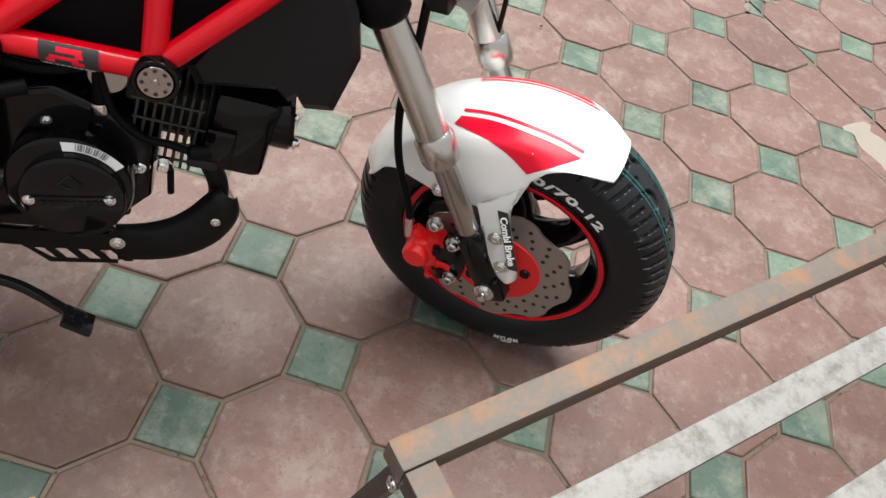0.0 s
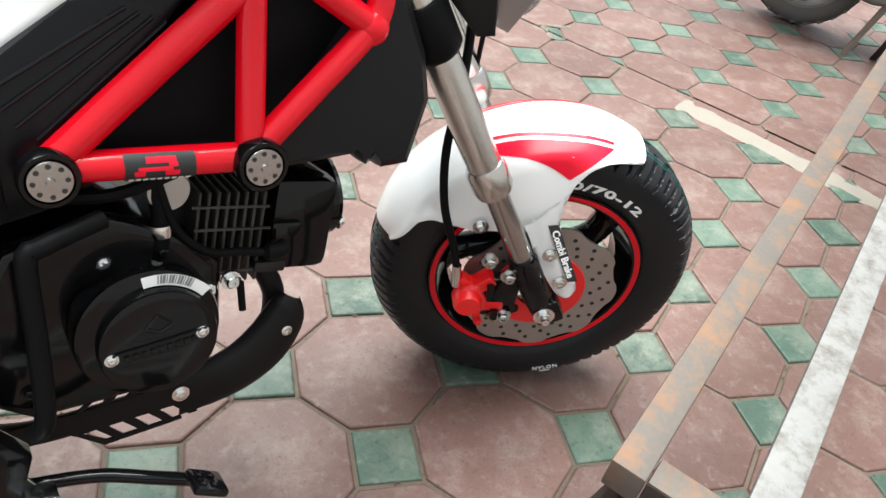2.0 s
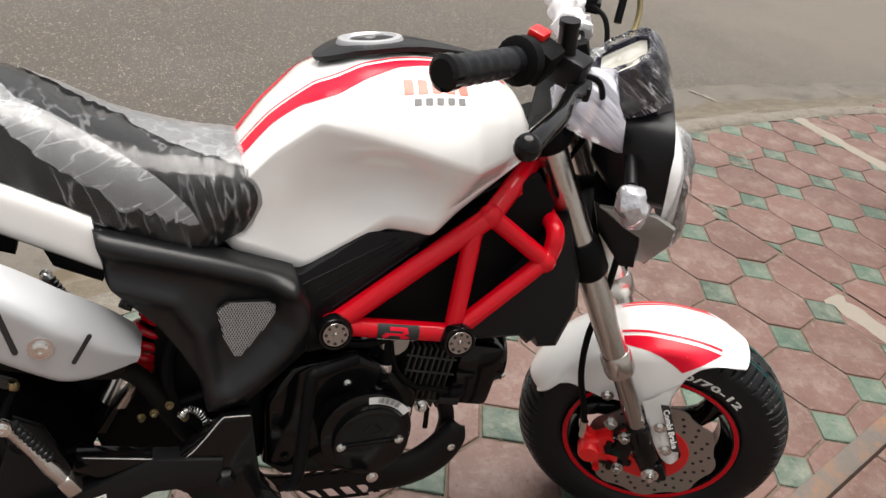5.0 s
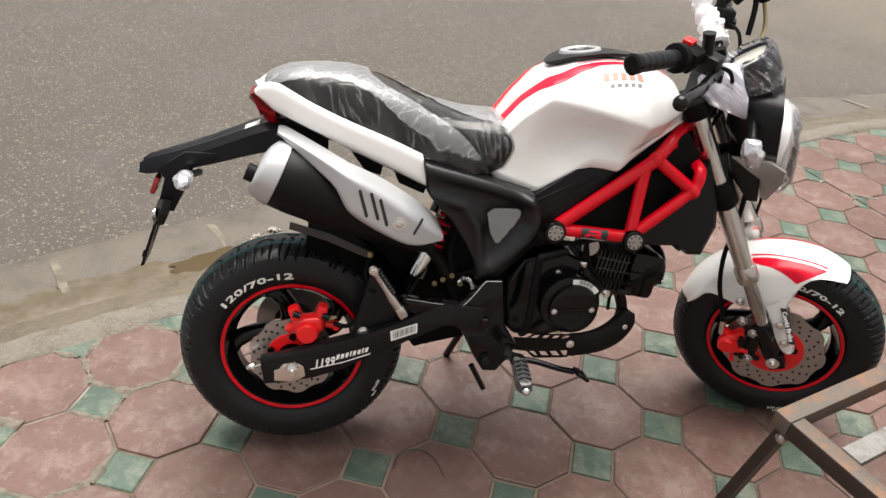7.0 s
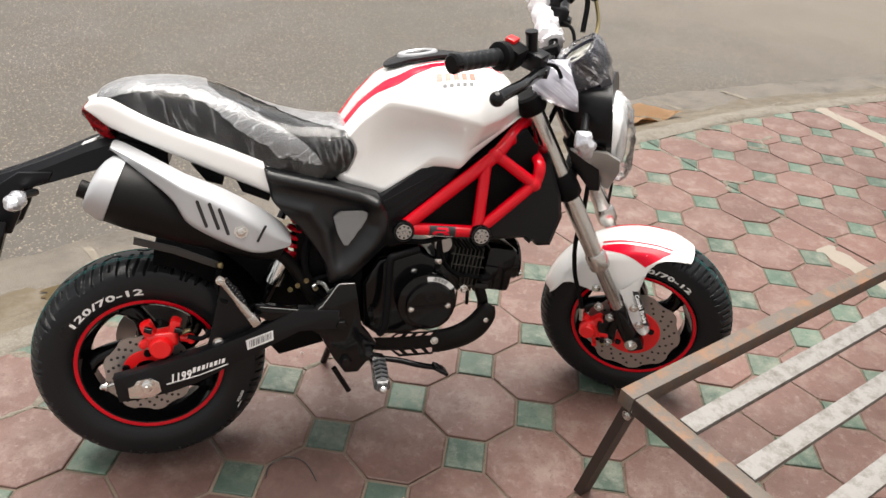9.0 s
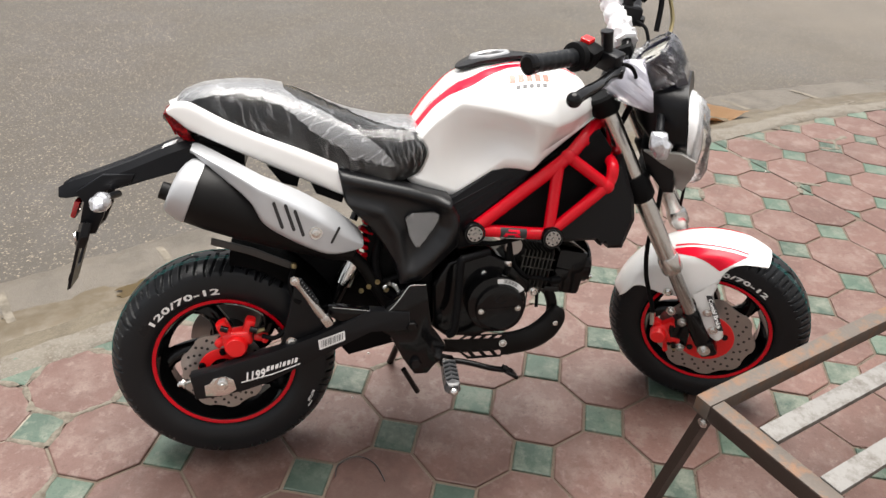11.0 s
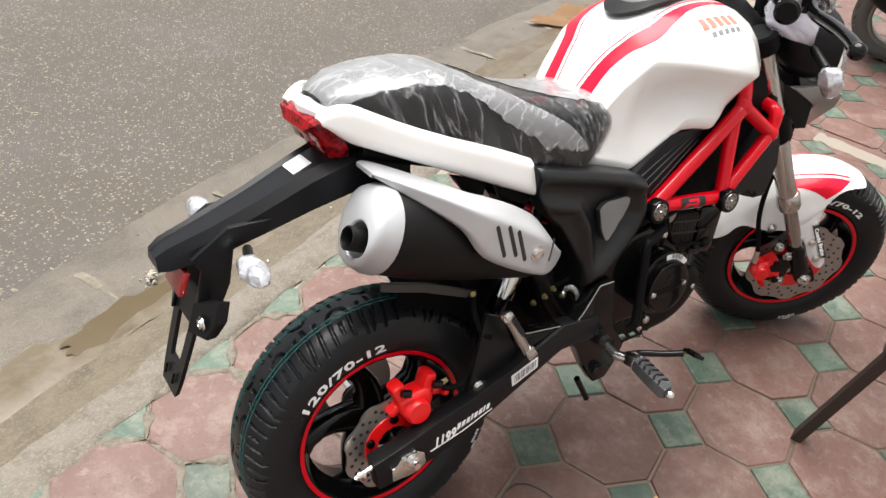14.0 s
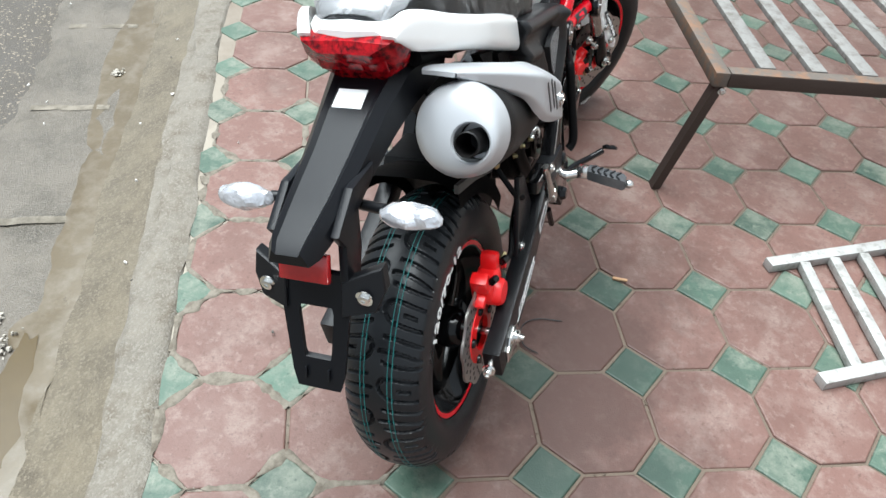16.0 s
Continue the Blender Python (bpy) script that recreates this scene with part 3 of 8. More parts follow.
# ---- seat and its plastic cover ----
SEAT = [(-0.068, 0.770, 0.028, 0.762), (-0.056, 0.788, 0.042, 0.760), (-0.028, 0.801, 0.062, 0.754), (0.010, 0.808, 0.078, 0.746), (0.060, 0.810, 0.091, 0.734), (0.120, 0.806, 0.100, 0.710), (0.190, 0.782, 0.107, 0.684), (0.260, 0.754, 0.110, 0.660), (0.330, 0.740, 0.115, 0.642), (0.395, 0.736, 0.114, 0.628), (0.432, 0.730, 0.104, 0.634), (0.452, 0.716, 0.088, 0.650)]


def seat_mesh():
    bm = bmesh.new()
    line = smooth_line([(x, z, w) for x, z, w, _ in SEAT], 5)
    low = smooth_line([(x, z, 0) for x, _, _, z in SEAT], 5)
    rings = []
    for i, (p, q) in enumerate(zip(line, low)):
        x, top, w = p
        bottom = q[1]
        ring = []
        for k in range(29):
            a = math.pi * k / 28
            c, s = math.cos(a), math.sin(a)
            y = -w * math.copysign(abs(c) ** 0.55, c)
            z = bottom + (top - bottom) * abs(s) ** 0.55
            back = 0.75 * (top - z) * max(0.0, min(1.0, (x - 0.30) / 0.13))
            ring.append(bm.verts.new((x - back, y, z)))
        rings.append(ring)
    loft(rings, bm, caps=True, closed=True)
    return bm


def ridged(p, sharp=2.2):
    return (1 - abs(noise.noise(p))) ** (3 * sharp)


def film_mesh(first, last, low_at, high_at, grow, seed, deep=1.0):
    """Thin film drawn over the seat between two arcs that change along it: taut in places, gathered into sharp creases."""
    line = smooth_line([(x, z, w) for x, z, w, _ in SEAT], 34)
    low = smooth_line([(x, z, 0) for x, _, _, z in SEAT], 34)
    bm, rows, steps = bmesh.new(), [], 150
    for p, q in zip(line, low):
        x, top, w = p
        if not first <= x <= last:
            continue
        row = []
        f0, f1 = (float(np.interp(x, *zip(*t))) for t in (low_at, high_at))
        f0 += 0.020 * noise.noise(V(x * 55, seed, 1)) + 0.012 * noise.noise(V(x * 160, seed, 2))
        for k in range(steps + 1):
            a = math.pi * max(0.0, min(1.0, f0 + (f1 - f0) * k / steps))
            c, s = math.cos(a), math.sin(a)
            y = -w * math.copysign(abs(c) ** 0.55, c)
            z = q[1] + (top - q[1]) * abs(s) ** 0.55
            back = 0.75 * (top - z) * max(0.0, min(1.0, (x - 0.30) / 0.13))
            # creases run down the flanks, and fan out towards the gathered hem at the front
            fan = max(0.0, min(1.0, (x - 0.16) / 0.14))
            run = x + (1.3 * fan - 0.35) * (z - 0.70) + 0.010 * noise.noise(V(x * 30, y * 30, z * 30))
            g = grow + deep * (0.0034 * ridged(V(run * 26 + seed, y * 7, z * 7), 1.6) + 0.0026 * ridged(V(run * 58, y * 12 + seed, z * 14), 1.4) + 0.0009 * noise.noise(V(x * 150, y * 110, z * 110 + seed)) + 0.0022 * noise.noise(V(x * 12, y * 16 + seed, z * 12)))
            row.append(bm.verts.new((x - back + 0.3 * g * (1 if x > 0.4 else 0), y + math.copysign(g, y) * abs(c), z + g * abs(s))))
        rows.append(row)
    loft(rows, bm, caps=False, closed=False)
    return bm


seat = part("seat", seat_mesh(), SEAT_VINYL, bike, "black vinyl seat under clear plastic film", sharp=70)
part("plastic_cover", film_mesh(-1, 1, [(0, 0.0)], [(0, 1.0)], 0.0022, 0.0, 0.40), CLEAR, seat, "crumpled clear protective film", sharp=180)
FOLD_LOW = [(-0.060, 0.10), (-0.017, 0.17), (0.011, 0.22), (0.067, 0.26), (0.095, 0.24), (0.130, 0.22), (0.144, 0.19), (0.179, 0.12), (0.214, 0.08), (0.277, 0.03), (0.382, 0.045)]
FOLD_HIGH = [(-0.060, 0.86), (0.090, 0.80), (0.130, 0.62), (0.140, 0.46), (0.165, 0.36), (0.221, 0.33), (0.263, 0.27), (0.305, 0.18), (0.340, 0.11), (0.382, 0.05)]
part("film_fold_sheen", film_mesh(-0.062, 0.381, FOLD_LOW, FOLD_HIGH, 0.0050, 7.3, 0.28), CLEAR_FOLD, seat, "loose milky fold of the film across the seat", sharp=180)
# sky sheen on the seat's front top, put in as a milky sheet
part("film_fold_sheen", film_mesh(0.150, 0.440, [(0.150, 0.60), (0.200, 0.53), (0.277, 0.50), (0.333, 0.40), (0.417, 0.29)], [(0.150, 0.70), (0.250, 0.78), (0.440, 0.72)], 0.0048, 3.1, 0.28), CLEAR_FOLD, seat, "milky sheet towards the tank, carrying the sky's sheen in its colour", sharp=180)

# ---- white tail panels, tail lamp ----
tail_top = smooth_line([(-0.079, 0, 0.769), (-0.064, 0, 0.781), (-0.034, 0, 0.784), (0.026, 0, 0.757), (0.099, 0, 0.728), (0.175, 0, 0.700), (0.237, 0, 0.674)], 6)
tail_low = smooth_line([(-0.076, 0, 0.760), (-0.060, 0, 0.748), (-0.040, 0, 0.734), (-0.010, 0, 0.722), (0.061, 0, 0.694), (0.156, 0, 0.652), (0.254, 0, 0.609)], 6)


def tail_width(x):
    return 0.048 * max(0.0, (0.10 - x) / 0.16) ** 1.5


for s in (-1, 1):
    bm = bmesh.new()
    rings = []
    for lo, hi in zip(tail_low, tail_top):
        face, inner = [], []
        for q in range(13):
            w = q / 12
            p = lo.lerp(hi, w)
            out = 0.122 - tail_width(p.x) - 0.007 * abs(2 * w - 1) ** 5
            face.append(bm.verts.new((p.x, s * out, p.z)))
            inner.append(bm.verts.new((p.x, s * (0.104 - tail_width(p.x)), p.z)) if q in (0, 12) else None)
        rings.append(face + [inner[12], inner[0]])
    loft(rings, bm)
    part("tail_panel", bm, WHITE, bike, "white side panel under the seat", sharp=50)
bm = bmesh.new()
rings = []
for x, zt, zb, w in ((-0.083, 0.772, 0.765, 0.046), (-0.070, 0.778, 0.762, 0.056), (-0.036, 0.779, 0.754, 0.066), (-0.005, 0.775, 0.748, 0.070)):
    rings.append([bm.verts.new((x + 0.012 * abs(y) / w, y, z)) for y, z in [(-w, zb), (-w, zt - 0.006), (-w * 0.8, zt), (0, zt + 0.003), (w * 0.8, zt), (w, zt - 0.006), (w, zb), (0, zb)]])
loft(rings, bm)
part("tail_panel", bm, WHITE, bike, "white tail end", sharp=50)
bm = bmesh.new()
rings = []
for d, sc in ((0.0, 1.0), (-0.014, 0.98), (-0.026, 0.88), (-0.032, 0.5)):
    ring = []
    for y, z in ((-0.066, 0.776), (-0.070, 0.752), (-0.060, 0.728), (-0.032, 0.704), (0, 0.698), (0.032, 0.704), (0.060, 0.728), (0.070, 0.752), (0.066, 0.776), (0, 0.780)):
        ring.append(bm.verts.new((-0.043 + d - 0.45 * (z - 0.74), y * sc, 0.731 + (z - 0.742) * sc)))
    rings.append(ring)
loft(rings, bm)
lamp = part("tail_lamp", bm, LAMP_RED, bike, "glossy red tail lamp lens", sharp=50)
for y0 in (-0.034, 0.0, 0.034):
    bm = block((-0.0730, y0, 0.7315), (0.004, 0.026, 0.030), turn(0, -24, 0), 0.003, seg=3)
    part("lamp_cell", bm, LAMP_RED, lamp, "raised red lens field")

# ---- rear mudguard, plate bracket, rear signals ----
bm = bmesh.new()
rings = []
for x, zt, w, deep in ((0.06, 0.705, 0.060, 0.05), (-0.03, 0.712, 0.058, 0.055), (-0.09, 0.690, 0.050, 0.050), (-0.16, 0.660, 0.044, 0.042), (-0.225, 0.636, 0.040, 0.036), (-0.285, 0.616, 0.032, 0.026), (-0.300, 0.606, 0.026, 0.016)):
    rings.append([bm.verts.new((x, y, z)) for y, z in ((-w, zt - deep), (-w * 0.95, zt - 0.012), (-w * 0.70, zt + 0.002), (-w * 0.55, zt - 0.003), (w * 0.55, zt - 0.003), (w * 0.70, zt + 0.002), (w * 0.95, zt - 0.012), (w, zt - deep))])
loft(rings, bm)
guard = part("rear_mudguard", bm, MUDGUARD_BLACK, bike, "long black plastic rear mudguard", sharp=24)
bm = bmesh.new()
for s in (-1, 1):
    prism([(-0.150, 0.640), (-0.160, 0.622), (-0.205, 0.608), (-0.215, 0.560), (-0.235, 0.520), (-0.268, 0.520), (-0.250, 0.585), (-0.262, 0.606), (-0.210, 0.640)], s * 0.048, s * 0.036, 0.003, bm)
part("mudguard_cheek", bm, MUDGUARD_BLACK, guard, sharp=30)
bm = block((-0.088, 0.004, 0.6885), (0.030, 0.040, 0.0012), turn(0, -23, 0), 0)
part("paper_label", bm, LABEL_WHITE, guard, "blank white paper label")


def bracket_point(u, v):
    """u across, v up the hanging number plate bracket."""
    return V(-0.308 + 0.34 * v, u, 0.395 + v)


bm = bmesh.new()
loop_out = [(-0.030, 0.0), (-0.036, 0.02), (-0.046, 0.105), (-0.046, 0.150), (0.046, 0.150), (0.046, 0.105), (0.036, 0.02), (0.030, 0.0)]
loop_in = [(-0.017, 0.040), (-0.019, 0.045), (-0.024, 0.100), (-0.022, 0.108), (0.022, 0.108), (0.024, 0.100), (0.019, 0.045), (0.017, 0.040)]
back = V(0.007, 0, 0.002)
ro, ri = [bm.verts.new(bracket_point(*p)) for p in loop_out], [bm.verts.new(bracket_point(*p)) for p in loop_in]
bo, bi = [bm.verts.new(bracket_point(*p) + back) for p in loop_out], [bm.verts.new(bracket_point(*p) + back) for p in loop_in]
loft([bo, ro, ri, bi, bo], bm, caps=False)
for u in (-0.016, 0.016):
    block(bracket_point(u, 0.022) + V(-0.003, 0, 0), (0.004, 0.003, 0.016), turn(0, 18, 0), 0.001, bm)
plate_holder = part("plate_bracket", bm, MUDGUARD_BLACK, bike, "black plastic number plate bracket, without a plate", sharp=30)
for s in (-1, 1):
    bm = bmesh.new()
    rings = []
    for deep, k in ((0.0, 0.94), (0.002, 1.0), (0.014, 1.0), (0.017, 0.94)):
        rings.append([])
        for y, z in ((0.038, 0.498), (0.038, 0.540), (0.060, 0.548), (0.086, 0.556), (0.090, 0.528), (0.078, 0.502)):
            y, z = 0.063 + (y - 0.063) * k, 0.527 + (z - 0.527) * k
            rings[-1].append(bm.verts.new((-0.314 + 0.34 * (z - 0.395) + deep + 0.30 * (y - 0.040), s * y, z)))
    loft(rings, bm)
    part("bracket_ear", bm, BLACK_PLASTIC, plate_holder, sharp=30)
    part("screw", bolt((-0.264, s * 0.066, 0.522), 0.0075, 0.006, "x", -1), CHROME, plate_holder, "bright screw")
part("reflector", block((-0.272, 0, 0.566), (0.010, 0.066, 0.036), turn(0, 20, 0), 0.003), DARK_RED, plate_holder, "dark red reflector")
for s in (-1, 1):
    stem = part("rear_signal", tube([(-0.185, s * 0.040, 0.600), (-0.196, s * 0.078, 0.605)], 0.007, 10), BLACK_PLASTIC, bike, "rear turn signal wrapped in clear film")
    bm = bmesh.new()
    ball((-0.202, s * 0.112, 0.604), (0.018, 0.040, 0.016), bm, 0, 20, 12)
    for v in bm.verts:
        v.co += V(*[0.004 * noise.noise(v.co * 70 + V(k * 9, 0, 0)) for k in range(3)])
    part("wrapped_lens", bm, FOIL, stem, "signal lens in crinkled clear wrap", sharp=20)

# ---- exhaust: muffler, shield, header pipe ----
AXIS = V(0.300, 0.0, -0.128).normalized()
M_END = V(-0.040, -0.122, 0.629)
MUFF = Matrix.Translation(M_END) @ AXIS.to_track_quat("X", "Z").to_matrix().to_4x4()
bm = lathe([(0.056, 0.002), (0.061, 0.010), (0.0615, 0.050), (0.057, 0.12), (0.050, 0.18), (0.042, 0.24), (0.033, 0.300), (0.022, 0.335), (0.0, 0.340)], 44, axis="x")
muffler = part("muffler", bm, BLACK_HEAT, bike, "black muffler with silver end cap and shield", m=MUFF)
bm = lathe([(0.058, 0.012), (0.063, 0.010), (0.0620, -0.004), (0.058, -0.014), (0.050, -0.023), (0.038, -0.029), (0.027, -0.031), (0.0245, -0.029), (0.025, 0.010), (0.0, 0.012)], 44, axis="x")
for v in bm.verts:
    off = float(np.interp(math.hypot(v.co.y, v.co.z), [0.0, 0.027, 0.038, 0.050, 0.058], [0.023, 0.023, 0.016, 0.008, 0.0]))
    v.co.y, v.co.z = v.co.y - off, v.co.z - 0.5 * off
part("end_cap", bm, [SILVER, BLACK_HEAT], muffler, "silver domed muffler end cap", m=MUFF)
bm = lathe([(0.0, 0.018), (0.0165, 0.018), (0.0165, -0.046), (0.0150, -0.047), (0.0135, -0.044), (0.0135, 0.010), (0.0, 0.012)], 24, (0, -0.023, -0.0115), axis="x")
part("outlet", bm, BLACK_HEAT, muffler, "black outlet pipe", m=MUFF)
part("outlet_well", lathe([(0.0255, -0.026), (0.0245, 0.015), (0.0, 0.016)], 32, (0, -0.023, -0.0115), axis="x"), BLACK_HEAT, muffler, m=MUFF)


shield_top = smooth_line([(-0.034, 0, 0.707), (-0.014, 0, 0.706), (0.064, 0, 0.676), (0.163, 0, 0.633), (0.228, 0, 0.592), (0.272, 0, 0.548), (0.287, 0, 0.522)], 6)
shield_low = smooth_line([(-0.030, 0, 0.698), (0.029, 0, 0.655), (0.072, 0, 0.620), (0.100, 0, 0.577), (0.164, 0, 0.537), (0.222, 0, 0.514), (0.282, 0, 0.512)], 6)


def shield_y(x, z):
    """How far the shield's face draws in towards both ends."""
    return 0.078 * max(0.0, min(1.0, (0.095 - x) / 0.125)) + 0.050 * max(0.0, (x - 0.205) / 0.08) ** 1.3


bm = bmesh.new()
rows = []
for lo, hi in zip(shield_low, shield_top):
    row = []
    for q in range(17):
        w = q / 16
        p = lo.lerp(hi, w)
        roll_in = 0.046 * max(0.0, (w - 0.70) / 0.30) ** 1.8 + 0.010 * max(0.0, (0.10 - w) / 0.10) ** 2
        row.append(bm.verts.new((p.x, -0.198 + shield_y(p.x, p.z) + roll_in, p.z)))
    rows.append(row)
loft(rows, bm, caps=False, closed=False)
bmesh.ops.recalc_face_normals(bm, faces=bm.faces)
if sum(f.normal.y for f in bm.faces) > 0:
    bmesh.ops.reverse_faces(bm, faces=bm.faces)
bmesh.ops.solidify(bm, geom=bm.faces[:], thickness=0.006)
shield = part("heat_shield", bm, SILVER, muffler, "silver slotted heat shield", sharp=60)


def shield_slot(x, z, dx, dz, w):
    pts = [(x - w, z), (x - w * 0.5, z + w), (x + w * 0.5, z + w), (x + w, z), (x + dx + w, z + dz), (x + dx + w * 0.5, z + dz - w), (x + dx - w * 0.5, z + dz - w), (x + dx - w, z + dz)]
    part("slot", prism(pts, -0.1986, -0.1968, 0, lean=shield_y), INK_BLACK, shield, "dark slot")


for x, z in ((0.117, 0.622), (0.138, 0.617), (0.155, 0.606)):
    shield_slot(x, z, 0.0135, -0.046, 0.0032)
shield_slot(0.236, 0.566, -0.014, -0.024, 0.0030)
part("shield_bolt", bolt((0.192, -0.1975, 0.563), 0.0085, 0.006), CHROME, shield)
part("muffler_strap", tube(smooth_line([(0.268, -0.10, 0.555), (0.290, -0.08, 0.60), (0.300, -0.05, 0.62)]), 0.008, 8), BLACK_GLOSS, muffler)

pipe_line = smooth_line([(0.702, -0.046, 0.392), (0.712, -0.046, 0.360), (0.724, -0.046, 0.320), (0.716, -0.044, 0.276), (0.684, -0.042, 0.246), (0.620, -0.040, 0.226), (0.530, -0.040, 0.222), (0.450, -0.060, 0.245), (0.400, -0.080, 0.290), (0.335, -0.085, 0.370), (0.290, -0.095, 0.450), (0.262, -0.112, 0.485)], 6)
header = part("exhaust_header", tube(pipe_line, 0.0125, 14), BLACK_HEAT, bike, "black exhaust header pipe under the engine")
# curved cover over the bend, running out into a slotted plate
low_edge = smooth_line([(0.604, 0, 0.2105), (0.645, 0, 0.2140), (0.690, 0, 0.2265), (0.724, 0, 0.2480), (0.744, 0, 0.2760), (0.7505, 0, 0.3000), (0.7470, 0, 0.3200)], 5)
top_edge = smooth_line([(0.604, 0, 0.2680), (0.634, 0, 0.2710), (0.664, 0, 0.2810), (0.688, 0, 0.2980), (0.706, 0, 0.3180), (0.717, 0, 0.3300), (0.726, 0, 0.3330)], 5)
bm = bmesh.new()
rings = []
for k, (lo, hi) in enumerate(zip(low_edge, top_edge)):
    bulge = float(np.interp(k / (len(low_edge) - 1), [0, 0.25, 0.8, 1], [0.006, 0.016, 0.017, 0.010]))
    ring = []
    for d in (0.0, 0.003):
        row = []
        for q in range(13):
            w = q / 12
            p = lo.lerp(hi, 0.5 + (0.5 - d * 0.6 / 0.06 * 0.5) * (2 * w - 1))
            row.append(V(p.x, -0.066 - bulge * math.sqrt(max(0.0, 1 - (2 * w - 1) ** 2)) + d, p.z))
        ring += row if not d else row[::-1]
    rings.append([bm.verts.new(p) for p in ring])
loft(rings, bm)
part("pipe_cover", bm, BLACK_HEAT, header, "matt black pipe cover")
for x, y, z in ((0.7225, -0.080, 0.2935), (0.606, -0.073, 0.2450)):
    part("cover_bolt", bolt((x, y, z), 0.0062, 0.005), CHROME, header)
bm = prism([(0.440, 0.258), (0.494, 0.238), (0.500, 0.2315), (0.6045, 0.2315), (0.6045, 0.2575), (0.505, 0.2585), (0.440, 0.262)], -0.0725, -0.0695, 0)
prism([(0.494, 0.238), (0.526, 0.2090), (0.6045, 0.2105), (0.6045, 0.2145), (0.5290, 0.2145), (0.506, 0.2315)], -0.0724, -0.0696, 0, bm)
prism([(0.505, 0.2585), (0.520, 0.2695), (0.6045, 0.2680), (0.6045, 0.2650), (0.522, 0.2660), (0.510, 0.2585)], -0.0724, -0.0696, 0, bm)
for k in range(4):
    x = 0.520 + 0.0255 * k
    prism([(x, 0.2320), (x + 0.011, 0.2320), (x + 0.026, 0.2140), (x + 0.016, 0.2140)], -0.0722, -0.0698, 0, bm)
    x = 0.526 + 0.0235 * k
    prism([(x, 0.2570), (x + 0.010, 0.2570), (x + 0.019, 0.2655), (x + 0.009, 0.2655)], -0.0722, -0.0698, 0, bm)
part("slotted_guard", bm, BLACK_HEAT, header, "black slotted guard plate")

# ---- red trellis frame ----
REAR_NODE, FRONT_NODE, TOP_NODE, ELBOW = V(0.511, -0.124, 0.536), V(0.665, -0.148, 0.531), V(0.697, -0.137, 0.690), V(0.783, -0.142, 0.630)
HEAD_TOP, HEAD_LOW = V(0.800, -0.050, 0.762), V(0.826, -0.050, 0.690)
for s in (1, -1):
    def side(p, s=s):
        return V(p.x, p.y * s, p.z)

    bm = bmesh.new()
    r = 0.0124
    tube([side(REAR_NODE), side(REAR_NODE.lerp(TOP_NODE, 0.5)), side(TOP_NODE), side(TOP_NODE.lerp(HEAD_TOP, 0.5)), side(HEAD_TOP)], 0.0138, 20, bm)
    main = part("trellis_frame", bm, RED, bike, "glossy red steel tube frame side")
    bm = tube([side(REAR_NODE), side(FRONT_NODE)], 0.0128, 20)
    part("frame_tube", bm, RED, main)
    part("frame_tube", tube([side(FRONT_NODE), side(TOP_NODE.lerp(REAR_NODE, 0.10))], r, 16), RED, main)
    part("frame_tube", tube(smooth_line([side(FRONT_NODE), side(FRONT_NODE.lerp(ELBOW, 0.5)), side(FRONT_NODE.lerp(ELBOW, 0.88)), side(ELBOW + V(0.008, 0.002, 0.012)), side(ELBOW + V(0.012, 0.008, 0.040)), side(HEAD_LOW + V(-0.022, -0.03, -0.01)), side(HEAD_LOW)], 5), r, 16), RED, main)
    part("frame_tube", tube([side(TOP_NODE + V(0.008, 0, -0.004)), side(ELBOW + V(-0.004, 0, 0.004))], r, 16), RED, main)
    part("frame_tube", tube([side(TOP_NODE.lerp(HEAD_TOP, 0.35)), side(HEAD_LOW + V(-0.012, -0.02, 0.012))], 0.0115, 16), RED, main)
    for p in (REAR_NODE, FRONT_NODE, TOP_NODE, ELBOW):
        part("weld_node", ball(side(p), (0.0165, 0.0150, 0.0165), None, 0, 20, 12), RED, main, "rounded red welded joint")
    for p in (REAR_NODE + V(0.0, -0.016, -0.002), FRONT_NODE + V(0.004, -0.016, -0.003)):
        q = side(p)
        ring = part("mount_ring", lathe([(0.0, 0.012 * s), (0.0215, 0.012 * s), (0.0225, 0.008 * s), (0.0225, -0.004 * s), (0.0212, -0.006 * s), (0.0180, -0.006 * s)], 36, q), BLACK_GLOSS, main, "black mount ring")
        bm = lathe([(0.0, -0.0065 * s), (0.0160, -0.0065 * s), (0.0174, -0.004 * s), (0.0174, 0.0)], 36, q)
        for k in range(8):
            a = 2 * math.pi * k / 8
            lathe([(0.0, -0.0069 * s), (0.0021, -0.0069 * s), (0.0021, -0.006 * s)], 8, q + V(0.0122 * math.cos(a), 0, 0.0122 * math.sin(a)), bm, 1)
        lathe([(0.0, -0.009 * s), (0.003, -0.009 * s), (0.004, -0.006 * s)], 10, q, bm)
        part("mount_cap", bm, [DARK_STEEL, INK_BLACK], ring, "drilled bright alloy cap")
# sticker on the lower tube, its logo as plain shapes
mid = REAR_NODE.lerp(FRONT_NODE, 0.52)
skin_tube = tree_of(tube([REAR_NODE, FRONT_NODE], 0.0128, 32))
slope = (FRONT_NODE - REAR_NODE).normalized()
lift_dir = V(-slope.z, 0, slope.x)


def on_tube(u0, u1, v0, v1, lift, bm=None):
    a, b = mid + slope * u0, mid + slope * u1
    rise = [v0 + (v1 - v0) * q / 10 for q in range(11)]
    return drape(skin_tube, band([a + lift_dir * q for q in rise], [b + lift_dir * q for q in rise], 6), SIDE, lift + 0.0004, bm=bm)


